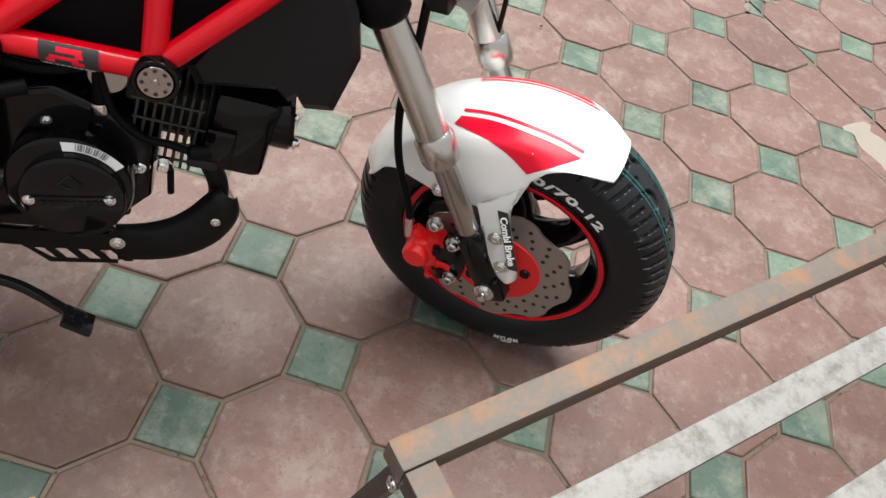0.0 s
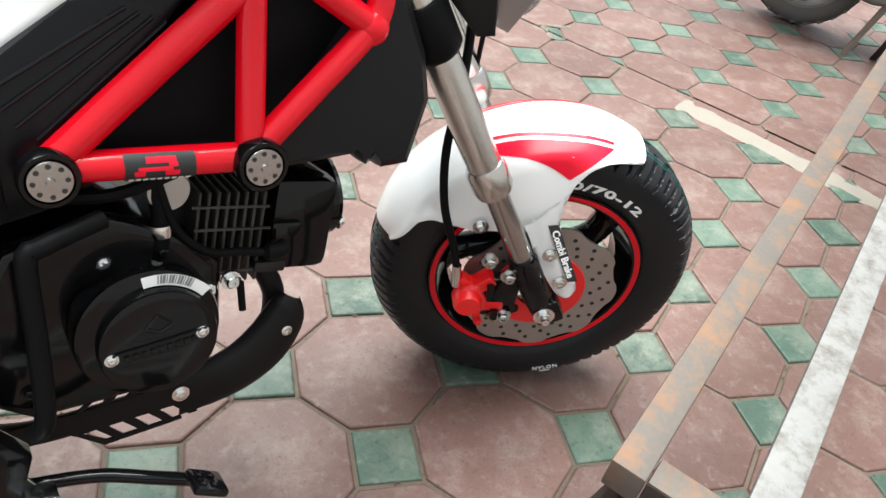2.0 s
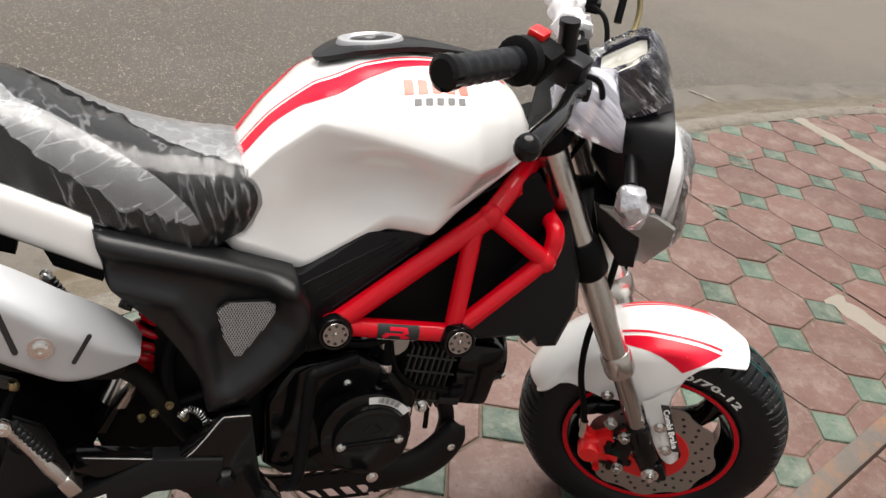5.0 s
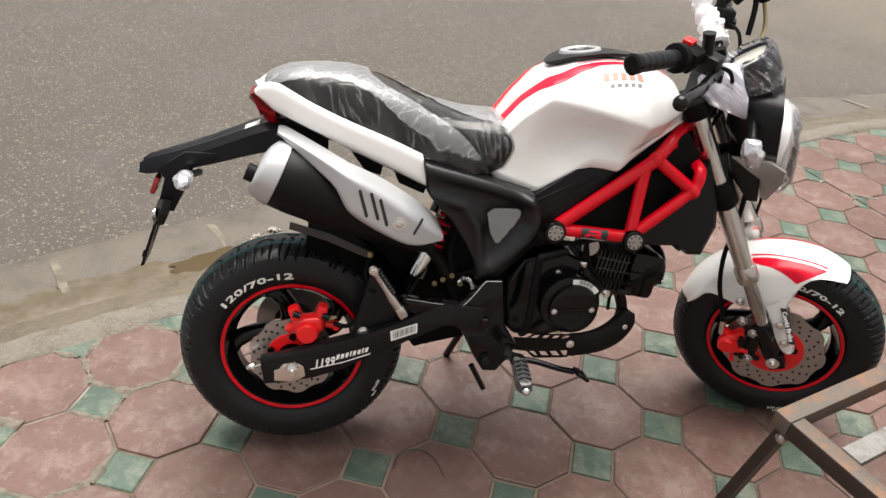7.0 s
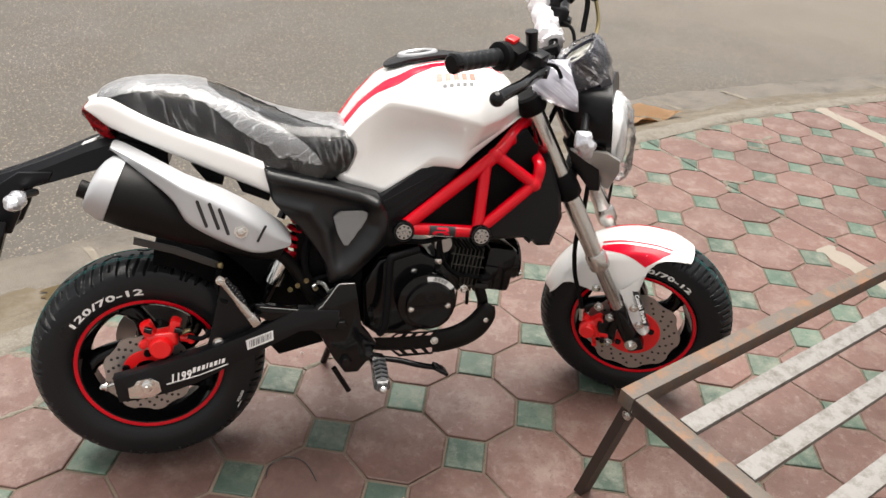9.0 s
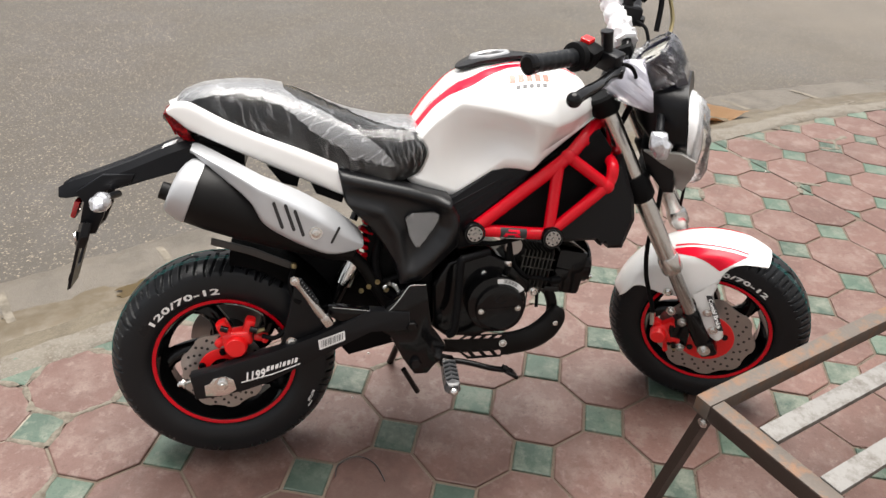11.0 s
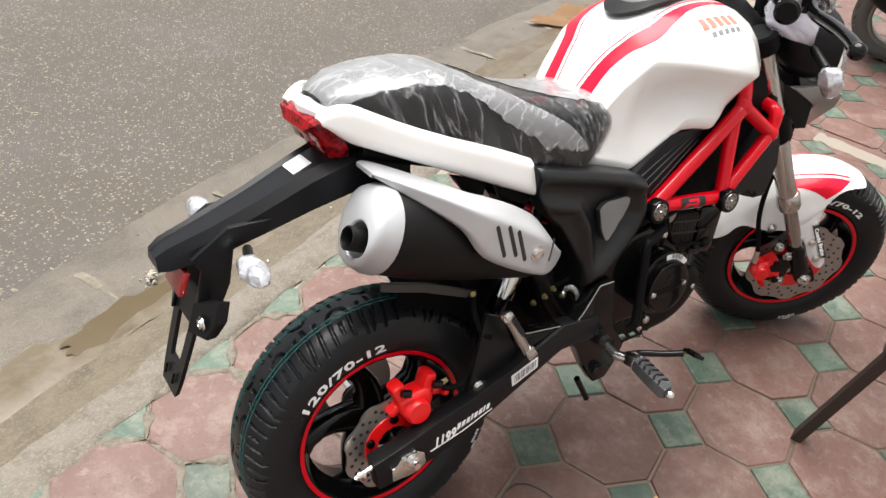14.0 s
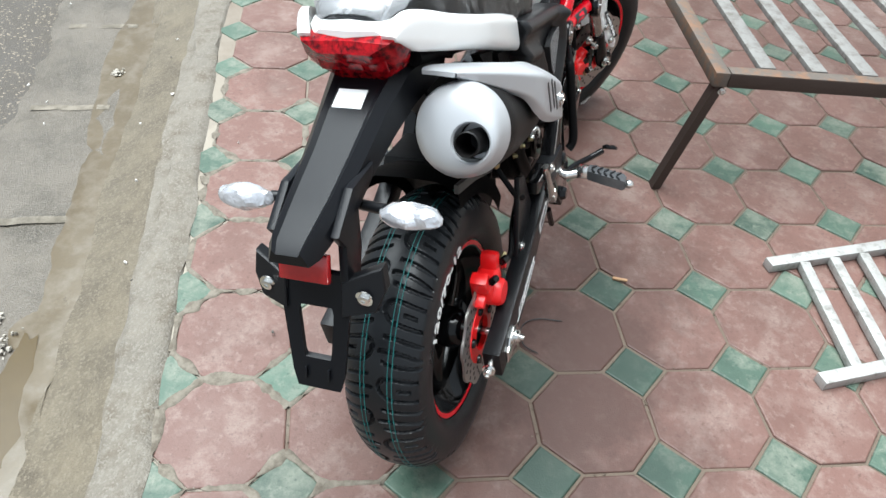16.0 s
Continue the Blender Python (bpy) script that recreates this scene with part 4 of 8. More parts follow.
sticker = part("sticker", on_tube(-0.027, 0.027, -0.0122, 0.0106, 0.0006), INK_BLACK, bike, "black frame sticker with a red emblem and pale bar")
bm = on_tube(-0.011, 0.012, 0.0040, 0.0082, 0.0010)
on_tube(0.006, 0.013, 0.0008, 0.0042, 0.0010, bm)
on_tube(-0.017, 0.009, -0.0022, 0.0012, 0.0010, bm)
on_tube(-0.020, -0.012, -0.0064, -0.0020, 0.0010, bm)
on_tube(0.003, 0.014, -0.0064, -0.0020, 0.0010, bm)
part("emblem", bm, RED_DECAL, sticker, "red emblem shapes")
bm = bmesh.new()
for k in range(9):
    on_tube(-0.024 + 0.0054 * k, -0.0203 + 0.0054 * k, -0.0117, -0.0086, 0.0010, bm)
part("print_bar", bm, LABEL_WHITE, sticker, "pale lettering bars")
# black infill panels behind the tubes, shroud and airbox
bm = prism([(0.512, 0.524), (0.512, 0.548), (0.690, 0.690), (0.770, 0.740), (0.800, 0.700), (0.790, 0.640), (0.690, 0.512)], -0.112, -0.098, 0.003)
both("infill_panel", bm, BLACK_MATT, bike, "matt black panel behind the frame tubes")
bm = bmesh.new()
rings = []
for y, k in ((-0.126, 0.86), (-0.118, 0.97), (-0.100, 1.0), (-0.02, 1.0)):
    ring = []
    for x, z in ((0.690, 0.520), (0.700, 0.500), (0.782, 0.502), (0.796, 0.488), (0.806, 0.496), (0.814, 0.482), (0.846, 0.482), (0.868, 0.548), (0.860, 0.598), (0.822, 0.690), (0.780, 0.640), (0.740, 0.590)):
        cx, cz = 0.775, 0.570
        ring.append(bm.verts.new((cx + (x - cx) * k, y, cz + (z - cz) * k)))
    rings.append(ring)
loft(rings, bm)
both("shroud", bm, BLACK_PLASTIC, bike, "black plastic shroud ahead of the engine", sharp=30)
bm = prism([(0.445, 0.600), (0.470, 0.604), (0.548, 0.658), (0.622, 0.664), (0.680, 0.706), (0.600, 0.622), (0.524, 0.548), (0.524, 0.500), (0.470, 0.490), (0.452, 0.540)], -0.116, -0.080, 0.004)
airbox = both("airbox_cover", bm, MUDGUARD_BLACK, bike, "ribbed black airbox cover under the tank")[0]
for k in range(4):
    part("rib", tube([(0.472 + 0.013 * k, -0.1165, 0.590 - 0.011 * k), (0.585 + 0.010 * k, -0.1165, 0.651 - 0.004 * k)], 0.0018, 8), MUDGUARD_BLACK, airbox)
bm = tube([(0.46, 0, 0.62), (0.60, 0, 0.66), (0.78, 0, 0.73)], [0.055, 0.055, 0.03], 16)
part("backbone", bm, BLACK_MATT, bike, "black frame backbone under the tank")
bm = tube([(0.795, 0, 0.80), (0.850, 0, 0.68)], 0.028, 20)
part("steering_head", bm, BLACK_MATT, bike, "black steering head")

# ---- black side cover with mesh insert ----
side_line = [(0.238, 0.664), (0.306, 0.648), (0.374, 0.632), (0.460, 0.609), (0.481, 0.570), (0.481, 0.504), (0.440, 0.462), (0.405, 0.428), (0.362, 0.422), (0.352, 0.466), (0.328, 0.508), (0.300, 0.548), (0.270, 0.576), (0.250, 0.604)]
def near(x, z, line, width):
    """1 on a line of points, falling off to its sides."""
    best = 1.0
    for (xa, za), (xb, zb) in zip(line, line[1:]):
        t = max(0.0, min(1.0, ((x - xa) * (xb - xa) + (z - za) * (zb - za)) / ((xb - xa) ** 2 + (zb - za) ** 2)))
        best = min(best, math.hypot(x - xa - t * (xb - xa), z - za - t * (zb - za)))
    return math.exp(-(best / width) ** 2)


def cover_y(x, z):
    """The side cover's moulded face: an upper ridge, a rear ridge and a full lower lip."""
    top = near(x, z, [(0.246, 0.648), (0.360, 0.622), (0.452, 0.598)], 0.013)
    back = near(x, z, [(0.258, 0.598), (0.325, 0.578), (0.352, 0.535), (0.364, 0.480), (0.368, 0.436)], 0.012)
    lip = near(x, z, [(0.458, 0.590), (0.468, 0.545), (0.452, 0.512), (0.420, 0.478), (0.390, 0.452)], 0.019)
    return -0.128 - 0.014 * top - 0.012 * back - 0.020 * lip


bm = bmesh.new()
edge = []
for (xa, za), (xb, zb) in zip(side_line, side_line[1:] + side_line[:1]):
    edge += [(xa + (xb - xa) * k / 7, za + (zb - za) * k / 7) for k in range(7)]
rings = []
for k in [1.0, 1.0, 0.985, 0.96] + [0.96 - 0.93 * q / 22 for q in range(1, 23)]:
    ring = []
    for x, z in edge:
        px, pz = 0.402 + (x - 0.402) * k, 0.548 + (z - 0.548) * k
        y = -0.095 if not rings else cover_y(px, pz) + {1: 0.008, 2: 0.002}.get(len(rings), 0.0)
        ring.append(bm.verts.new((px, y, pz)))
    rings.append(ring)
loft(rings, bm)
both("side_cover", bm, SATIN_COVER, bike, "black plastic side cover with a mesh insert", sharp=60)
FINE_WIRE = material("pale_wire", (0.40, 0.41, 0.42), 0.45, metal=0.3, vary=0.1, bump=0.0)
cover_r = bpy.data.objects["side_cover"]
mesh_line = [(0.369, 0.567), (0.381, 0.577), (0.427, 0.580), (0.436, 0.574), (0.436, 0.561), (0.398, 0.506), (0.391, 0.507), (0.380, 0.524)]
part("mesh_back", prism(mesh_line, -0.1395, -0.1300, 0), INK_BLACK, cover_r)


def inside(x, z, loop):
    hit = False
    for (xa, za), (xb, zb) in zip(loop, loop[1:] + loop[:1]):
        if (za > z) != (zb > z) and x < (xb - xa) * (z - za) / (zb - za) + xa:
            hit = not hit
    return hit


bm = bmesh.new()
for i in range(26):
    for j in range(26):
        x, z = 0.358 + 0.0032 * i + 0.0016 * (j % 2), 0.505 + 0.0030 * j
        if inside(x, z, mesh_line):
            for sx in (-1, 1):
                a, b = V(x, -0.1403, z), V(x + sx * 0.0016, -0.1403, z + 0.0030)
                across = (b - a).cross(SIDE).normalized() * 0.00042
                bm.faces.new([bm.verts.new(p) for p in (a - across, a + across, b + across, b - across)])
part("mesh", bm, FINE_WIRE, cover_r, "fine bright wire mesh")

# ---- engine ----
case = [(0.440, 0.300), (0.436, 0.400), (0.470, 0.455), (0.560, 0.470), (0.620, 0.440), (0.655, 0.400), (0.650, 0.330), (0.610, 0.292), (0.540, 0.272), (0.470, 0.276)]
bm = prism(case, -0.088, 0.088, 0.012, seg=3)
engine = part("engine_case", bm, BLACK_GLOSS, bike, "glossy black engine case", sharp=45)
round_case = [(0.572 + 0.065 * math.cos(q), 0.366 + 0.065 * math.sin(q)) for q in (2 * math.pi * w / 40 for w in range(40))]
bm = prism(round_case, -0.128, -0.080, 0.006, seg=2)
both("clutch_cover", bm, BLACK_GLOSS, engine, "black outer case cover", sharp=45)
c = V(0.577, 0, 0.3605)
bm = lathe([(0.0530, -0.110), (0.0532, -0.1365), (0.0523, -0.1388), (0.0505, -0.1395), (0.043, -0.1402), (0.0, -0.141)], 56, c)
block(c + V(0.0, -0.1415, 0.004), (0.084, 0.0025, 0.0014), turn(0, -3, 0), 0, bm)
for k in range(9):
    block(c + V(-0.030 + 0.0075 * k, -0.1412, -0.006 + 0.0004 * k), (0.005, 0.0016, 0.006), None, 0.0004, bm)
tube([c + V(-0.012, -0.1412, 0.020), c + V(0.0, -0.1412, 0.032), c + V(0.012, -0.1412, 0.020), c + V(0.0, -0.1412, 0.014), c + V(-0.012, -0.1412, 0.020)], 0.0012, 6, bm)
round_cover = part("round_cover", bm, BLACK_GLOSS, engine, "round glossy black cover with raised lettering bars")
for x, z in ((0.534, 0.358), (0.6145, 0.363)):
    part("cover_bolt", bolt((x, -0.1405, z), 0.0042, 0.004), CHROME, round_cover)
bm = bmesh.new()
rows = []
for k in range(13):
    a = radians(97 - 60 * k / 12)
    rows.append([bm.verts.new(c + V(r * math.cos(a), -0.1290, r * math.sin(a))) for r in (0.0545, 0.058, 0.062, 0.0655)])
for a, b in zip(rows, rows[1:]):
    for k in range(3):
        bm.faces.new((a[k], a[k + 1], b[k + 1], b[k]))
paper = part("paper_label", bm, LABEL_WHITE, round_cover, "curved white barcode label")
bm = bmesh.new()
for k in range(13):
    a = radians(84 - 30 * k / 12)
    o = V(math.cos(a), 0, math.sin(a))
    p = c + o * 0.0605 + V(0, -0.1294, 0)
    q = V(-math.sin(a), 0, math.cos(a)) * (0.0005 + 0.0004 * (k % 3))
    bm.faces.new([bm.verts.new(w) for w in (p - o * 0.004 - q, p - o * 0.004 + q, p + o * 0.0045 + q, p + o * 0.0045 - q)])
part("barcode", bm, GREY_PRINT, paper, "small printed bars")
for x, z in ((0.549, 0.424), (0.470, 0.310), (0.600, 0.424), (0.620, 0.310)):
    part("case_bolt", bolt((x, -0.088, z), 0.0048, 0.006), CHROME if x == 0.549 else BLACK_GLOSS, engine)
# cylinder lying forward, with fins, head and plug lead
lean = turn(0, 10, 0)
cyl = part("cylinder", tube([(0.620, 0, 0.428), (0.720, 0, 0.410)], 0.046, 24), ALU_DARK, bike, "dark finned engine cylinder")
for k in range(9):
    part("fin", block((0.634 + 0.0092 * k, 0, 0.424 - 0.0016 * k), (0.0034, 0.158 - 0.05 * (k > 7), 0.098), lean, 0.0012, seg=1), FIN_GREY, cyl)
for z in (0.385, 0.408, 0.432, 0.456):
    part("fin_web", block((0.671, -0.0795, z - 0.004), (0.078, 0.002, 0.0026), lean, 0), FIN_GREY, cyl)
bm = block((0.748, 0, 0.412), (0.072, 0.150, 0.104), lean, 0.014)
lathe([(0.046, 0.0), (0.050, 0.028), (0.046, 0.034), (0.0, 0.036)], 28, (0.776, 0, 0.412), bm, axis="x")
block((0.724, -0.076, 0.398), (0.034, 0.012, 0.052), lean, 0.005, bm)
head = part("cylinder_head", bm, BLACK_GLOSS, cyl, "black cylinder head")
for y in (-0.05, 0.05):
    part("head_nut", bolt((0.810, y * 0.6, 0.384), 0.006, 0.008, "x", 1), CHROME, head)
part("plug_cap", tube(smooth_line([(0.715, -0.100, 0.408), (0.700, -0.104, 0.408), (0.672, -0.098, 0.412), (0.640, -0.090, 0.416), (0.612, -0.088, 0.450), (0.600, -0.080, 0.520)]), [0.009] * 8 + [0.0045] * 23, 10), BLACK_MATT, cyl, "black spark plug lead")
part("drain_tube", tube([(0.672, -0.088, 0.372), (0.672, -0.090, 0.340)], 0.004, 8), BLACK_MATT, cyl)
for x, z in ((0.640, 0.372), (0.664, 0.374)):
    part("zinc_bolt", bolt((x, -0.082, z), 0.007, 0.010), CHROME, cyl)
part("exhaust_flange", block((0.706, -0.066, 0.378), (0.034, 0.036, 0.012), lean, 0.003), ALU_DARK, cyl)
bm = lathe([(0.0, -0.085), (0.019, -0.085), (0.021, -0.080), (0.021, -0.050), (0.0, -0.050)], 24, (0.612, 0, 0.482))
part("carburettor", bm, DISC_STEEL, bike, "grey metal carburettor body")
bm = bmesh.new()
tube(smooth_line([(0.500, -0.10, 0.505), (0.560, -0.112, 0.500), (0.640, -0.10, 0.512), (0.720, -0.06, 0.500)]), 0.006, 8, bm)
part("engine_hose", bm, BLACK_MATT, bike, "black rubber hose over the engine")
part("intake_hose", tube(smooth_line([(0.600, -0.075, 0.500), (0.604, -0.080, 0.460), (0.598, -0.082, 0.420)]), 0.010, 10), BLACK_MATT, bike)
part("hose_clip", lathe([(0.011, -0.006), (0.012, 0.0), (0.011, 0.006)], 16, (0.602, -0.082, 0.445), axis="z"), CHROME, bike, "bright metal hose clip")
bm = tube(smooth_line([(0.546, -0.130, 0.489), (0.496, -0.146, 0.482), (0.484, -0.150, 0.474), (0.480, -0.154, 0.400), (0.474, -0.158, 0.330), (0.464, -0.150, 0.312)], 4), 0.0085, 10)
part("engine_stay", bm, BLACK_MATT, bike, "black tubular engine stay")

# ---- rear suspension, swingarm, footrest brackets ----
arm_line = [(-0.064, 0.249), (-0.056, 0.196), (-0.017, 0.199), (0.043, 0.211), (0.092, 0.227), (0.190, 0.276), (0.300, 0.330), (0.380, 0.330), (0.380, 0.370), (0.300, 0.378), (0.190, 0.328), (0.107, 0.298), (0.047, 0.281), (-0.013, 0.261)]
bm = prism(arm_line, -0.158, -0.128, 0.004)
arms = both("swingarm", bm, BLACK_PLASTIC, bike, "black box-section swingarm arm")
arm = arms[0]
bm = prism([(0.195, 0.296), (0.247, 0.316), (0.246, 0.337), (0.192, 0.318)], -0.1592, -0.1586, 0)
tag = part("barcode_label", bm, LABEL_WHITE, arm, "white barcode label")
bm = bmesh.new()
for k in range(14):
    x = 0.199 + 0.0032 * k
    z = 0.3005 + 0.385 * (x - 0.195)
    prism([(x, z), (x + 0.0012 + 0.0006 * (k % 3), z), (x + 0.0012 + 0.0006 * (k % 3), z + 0.015), (x, z + 0.015)], -0.1597, -0.1594, 0, bm)
part("barcode", bm, GREY_PRINT, tag, "printed bars")
bm = bmesh.new()
for v in (own := letters("1199", 0.0300, 0.0003, 1.06, 0.034)).verts:
    x, up, out = v.co
    v.co = V(0.0635 + x * 0.66 + 0.08 * up, -0.1589 - out, 0.2375 + 0.90 * up + 0.22 * (x * 0.68))
join(own, bm)
for k, (x, w, h) in enumerate(((0.086, 0.0062, 0.0085), (0.095, 0.0060, 0.0075), (0.104, 0.0062, 0.0075), (0.113, 0.0030, 0.0085), (0.119, 0.0060, 0.0075), (0.128, 0.0062, 0.0075), (0.137, 0.0030, 0.0085), (0.143, 0.0060, 0.0075))):
    z, h = 0.2545 + 0.30 * (x - 0.092), 1.35 * h
    prism([(x, z), (x + w, z + 0.3 * w), (x + w + 0.18 * h, z + h + 0.3 * w), (x + 0.18 * h, z + h)], -0.1592, -0.1586, 0, bm)
prism([(0.036, 0.2300), (0.100, 0.2460), (0.155, 0.2665), (0.155, 0.2685), (0.100, 0.2480), (0.036, 0.2322)], -0.1592, -0.1586, 0, bm)
part("model_mark", bm, LABEL_WHITE, arm, "white slanted numerals and lettering bars")
bm = prism([(-0.035, 0.207), (-0.036, 0.231), (-0.026, 0.234), (-0.018, 0.245), (0.006, 0.250), (0.022, 0.240), (0.026, 0.218), (0.010, 0.207), (-0.010, 0.205)], -0.163, -0.158, 0.001)
part("axle_plate", bm, CHROME, arm, "bright axle adjuster plate")
for k in (1, -1):
    bm = bolt((0.0, -0.163 * k, 0.234), 0.011, 0.010, sign=-k)
    tube([(0, -0.160 * k, 0.234), (0, -0.180 * k, 0.234)], 0.006, 10, bm)
    part("axle_nut", bm, CHROME, bike, "bright rear axle nut")
part("axle", tube([(0, -0.17, 0.234), (0, 0.17, 0.234)], 0.007, 10), CHROME, bike)
bm = tube([(-0.060, -0.143, 0.234), (-0.090, -0.143, 0.224)], 0.004, 8)
bolt((-0.076, -0.143, 0.228), 0.007, 0.012, "x", -1, bm)
part("adjuster_bolt", bm, CHROME, arm)
GRIME_BLACK = material("dusty_black_plastic", (0.045, 0.042, 0.038), 0.6, vary=0.3, scale=12, bump=0.1)
# chain guard plate bolted to the arm, and the hugger over the tyre
bm = prism([(0.105, 0.262), (0.125, 0.330), (0.150, 0.440), (0.180, 0.425), (0.215, 0.350), (0.196, 0.326), (0.140, 0.300)], -0.140, -0.130, 0.003)
hug = part("hugger", bm, BLACK_PLASTIC, bike, "black plastic mudguard close over the rear tyre")
bm = bmesh.new()
rings = []
for k in range(11):
    a = radians(84 - 58 * k / 10)
    ring = []
    for y, d in ((-0.085, -0.030), (-0.082, 0.0), (-0.050, 0.012), (0.0, 0.014), (0.050, 0.012), (0.082, 0.0), (0.085, -0.030)):
        r = 0.254 + d
        ring.append(bm.verts.new((-0.004 + r * math.cos(a), y, 0.236 + r * math.sin(a))))
    rings.append(ring)
loft(rings, bm, caps=False, closed=False)
bmesh.ops.solidify(bm, geom=bm.faces[:], thickness=0.004)
part("hugger_shell", bm, BLACK_MATT, hug, sharp=50)
part("hugger_bolt", bolt((0.139, -0.141, 0.308), 0.008, 0.006), CHROME, hug)
bm = prism([(-0.010, 0.522), (-0.012, 0.508), (0.060, 0.486), (0.140, 0.452), (0.150, 0.462), (0.070, 0.498)], -0.098, -0.090, 0.002)
part("hugger_flap", bm, GRIME_BLACK, hug, "dull dusty black plastic flap")
part("brass_clip", lathe([(0.005, -0.006), (0.0065, 0.0), (0.005, 0.006)], 12, (0.148, -0.102, 0.460), axis="z"), BRASS, hug)
part("breather_hose", tube(smooth_line([(0.148, -0.102, 0.455), (0.140, -0.120, 0.435), (0.146, -0.135, 0.405), (0.160, -0.140, 0.395)]), 0.005, 8), BLACK_MATT, hug)
arc = [(-0.002 + 0.243 * math.cos(radians(q)), 0.232 + 0.243 * math.sin(radians(q))) for q in range(66, -6, -6)]
bm = prism(arc + [(0.262, 0.205), (0.400, 0.240), (0.400, 0.320), (0.320, 0.350), (0.292, 0.420), (0.210, 0.468), (0.120, 0.476)], -0.016, 0.080, 0.004)
part("inner_mudguard", bm, BLACK_MATT, bike, "black inner mudguard ahead of the rear tyre")
shock_top, shock_low = V(0.330, -0.045, 0.560), V(0.240, -0.045, 0.375)
sd = (shock_low - shock_top)
bm = tube([shock_top, shock_top + sd * 0.45], 0.012, 12)
shock = part("shock_absorber", bm, BLACK_GLOSS, bike, "chrome shock absorber with a red spring")
turns = [shock_top + sd * (0.04 + 0.50 * k / 70) + (V(0, 1, 0) * math.cos(k * 0.54) + sd.normalized().cross(V(0, 1, 0)) * math.sin(k * 0.54)) * 0.021 for k in range(71)]
part("spring", tube(turns, 0.0052, 8), RED, shock, "red coil spring")
part("shock_body", tube([shock_top + sd * 0.60, shock_top + sd * 0.88], 0.0225, 20), CHROME, shock, "bright chrome damper body")
part("shock_collar", tube([shock_top + sd * 0.54, shock_top + sd * 0.60], 0.027, 20), RED_CAST, shock, "red spring collar")
part("shock_foot", tube([shock_top + sd * 0.88, shock_low + sd * 0.10], 0.016, 14), BLACK_GLOSS, shock)
bm = bmesh.new()
tube(smooth_line([(0.330, -0.07, 0.52), (0.315, -0.085, 0.46), (0.330, -0.09, 0.40), (0.370, -0.09, 0.37)]), 0.009, 8, bm)
tube(smooth_line([(0.420, -0.08, 0.50), (0.390, -0.09, 0.44), (0.350, -0.09, 0.42), (0.300, -0.08, 0.40)]), 0.007, 8, bm)
part("wiring_loom", bm, BLACK_MATT, bike, "black hoses and cables behind the engine")
axis_c = smooth_line([(0.331, -0.112, 0.408), (0.340, -0.114, 0.419), (0.353, -0.116, 0.414), (0.362, -0.117, 0.398), (0.369, -0.117, 0.378)], 36)
coil = []
for k, p in enumerate(axis_c):
    way = (axis_c[min(k + 1, len(axis_c) - 1)] - axis_c[max(k - 1, 0)]).normalized()
    coil.append(p + V(0, 0.0052 * math.cos(k * 0.75), 0) + way.cross(V(0, 1, 0)) * 0.0052 * math.sin(k * 0.75))
part("stop_switch_spring", tube(coil, 0.0009, 5), CHROME, bike, "small bright return spring")
bm = bmesh.new()
for x, y, z in ((0.300, -0.10, 0.408), (0.318, -0.10, 0.418), (0.336, -0.105, 0.402), (0.285, -0.09, 0.395)):
    bolt((x, y, z), 0.0036, 0.008, bm=bm)
part("linkage_bolt", bm, BRASS, bike, "small zinc fittings behind the bracket")
bm = prism([(0.300, 0.440), (0.300, 0.540), (0.380, 0.520), (0.440, 0.470), (0.440, 0.300), (0.380, 0.280), (0.330, 0.320)], -0.070, 0.070, 0.006)
part("rear_subframe", bm, BLACK_MATT, bike, "dark inner frame between engine and rear wheel")
bm = tube(smooth_line([(0.300, -0.07, 0.64), (0.200, -0.08, 0.655), (0.080, -0.075, 0.690), (-0.02, -0.06, 0.715)]), 0.011, 10)
both("seat_rail", bm, BLACK_MATT, bike, "black seat rail tube")
for outline in ([(0.104, 0.668), (0.165, 0.648), (0.160, 0.626), (0.130, 0.634)], [(0.186, 0.634), (0.254, 0.612), (0.246, 0.592), (0.196, 0.612)]):
    part("seat_bracket", prism(outline, -0.104, -0.088, 0.003), BLACK_MATT, bike, "black seat mounting bracket")
# footrest bracket: a webbed casting
PEG_X, PEG_Z = -0.05, -0.20
PEG_RUBBER = material("filmed_grey_rubber", (0.055, 0.056, 0.058), 0.22, vary=0.4, scale=50, grain=160, bump=0.25, coat=0.3)
foot_line = [(0.209, 0.369), (0.214, 0.389), (0.327, 0.373), (0.354, 0.397), (0.377, 0.427), (0.414, 0.429), (0.421, 0.377), (0.429, 0.327), (0.459, 0.287), (0.449, 0.259), (0.421, 0.223), (0.393, 0.223), (0.369, 0.259), (0.339, 0.317), (0.299, 0.342), (0.249, 0.349)]
bm = prism(foot_line, -0.152, -0.126, 0.004)
bracket_r, bracket_l = both("footrest_bracket", bm, BLACK_GLOSS, bike, "black cast footrest bracket")
# highlight along the casting's upper edge, modelled as a thin chrome line
edge_line = smooth_line([(0.222, -0.1515, 0.387), (0.325, -0.1515, 0.3725), (0.340, -0.1515, 0.377), (0.357, -0.1515, 0.397), (0.377, -0.1515, 0.4255), (0.386, -0.1515, 0.4285), (0.411, -0.1515, 0.4285)], 5)
part("bracket_glint", tube(edge_line, 0.0011, 8), CHROME, bracket_r, "thin bright line drawn as the edge's highlight")
for x, z in ((0.384, 0.338), (0.394, 0.252)):
    part("pivot_bolt", lathe([(0.0, -0.162), (0.010, -0.162), (0.013, -0.156), (0.014, -0.150), (0.0, -0.150)], 6, (x, 0, z)), BLACK_GLOSS, bracket_r, "black hexagon bolt")
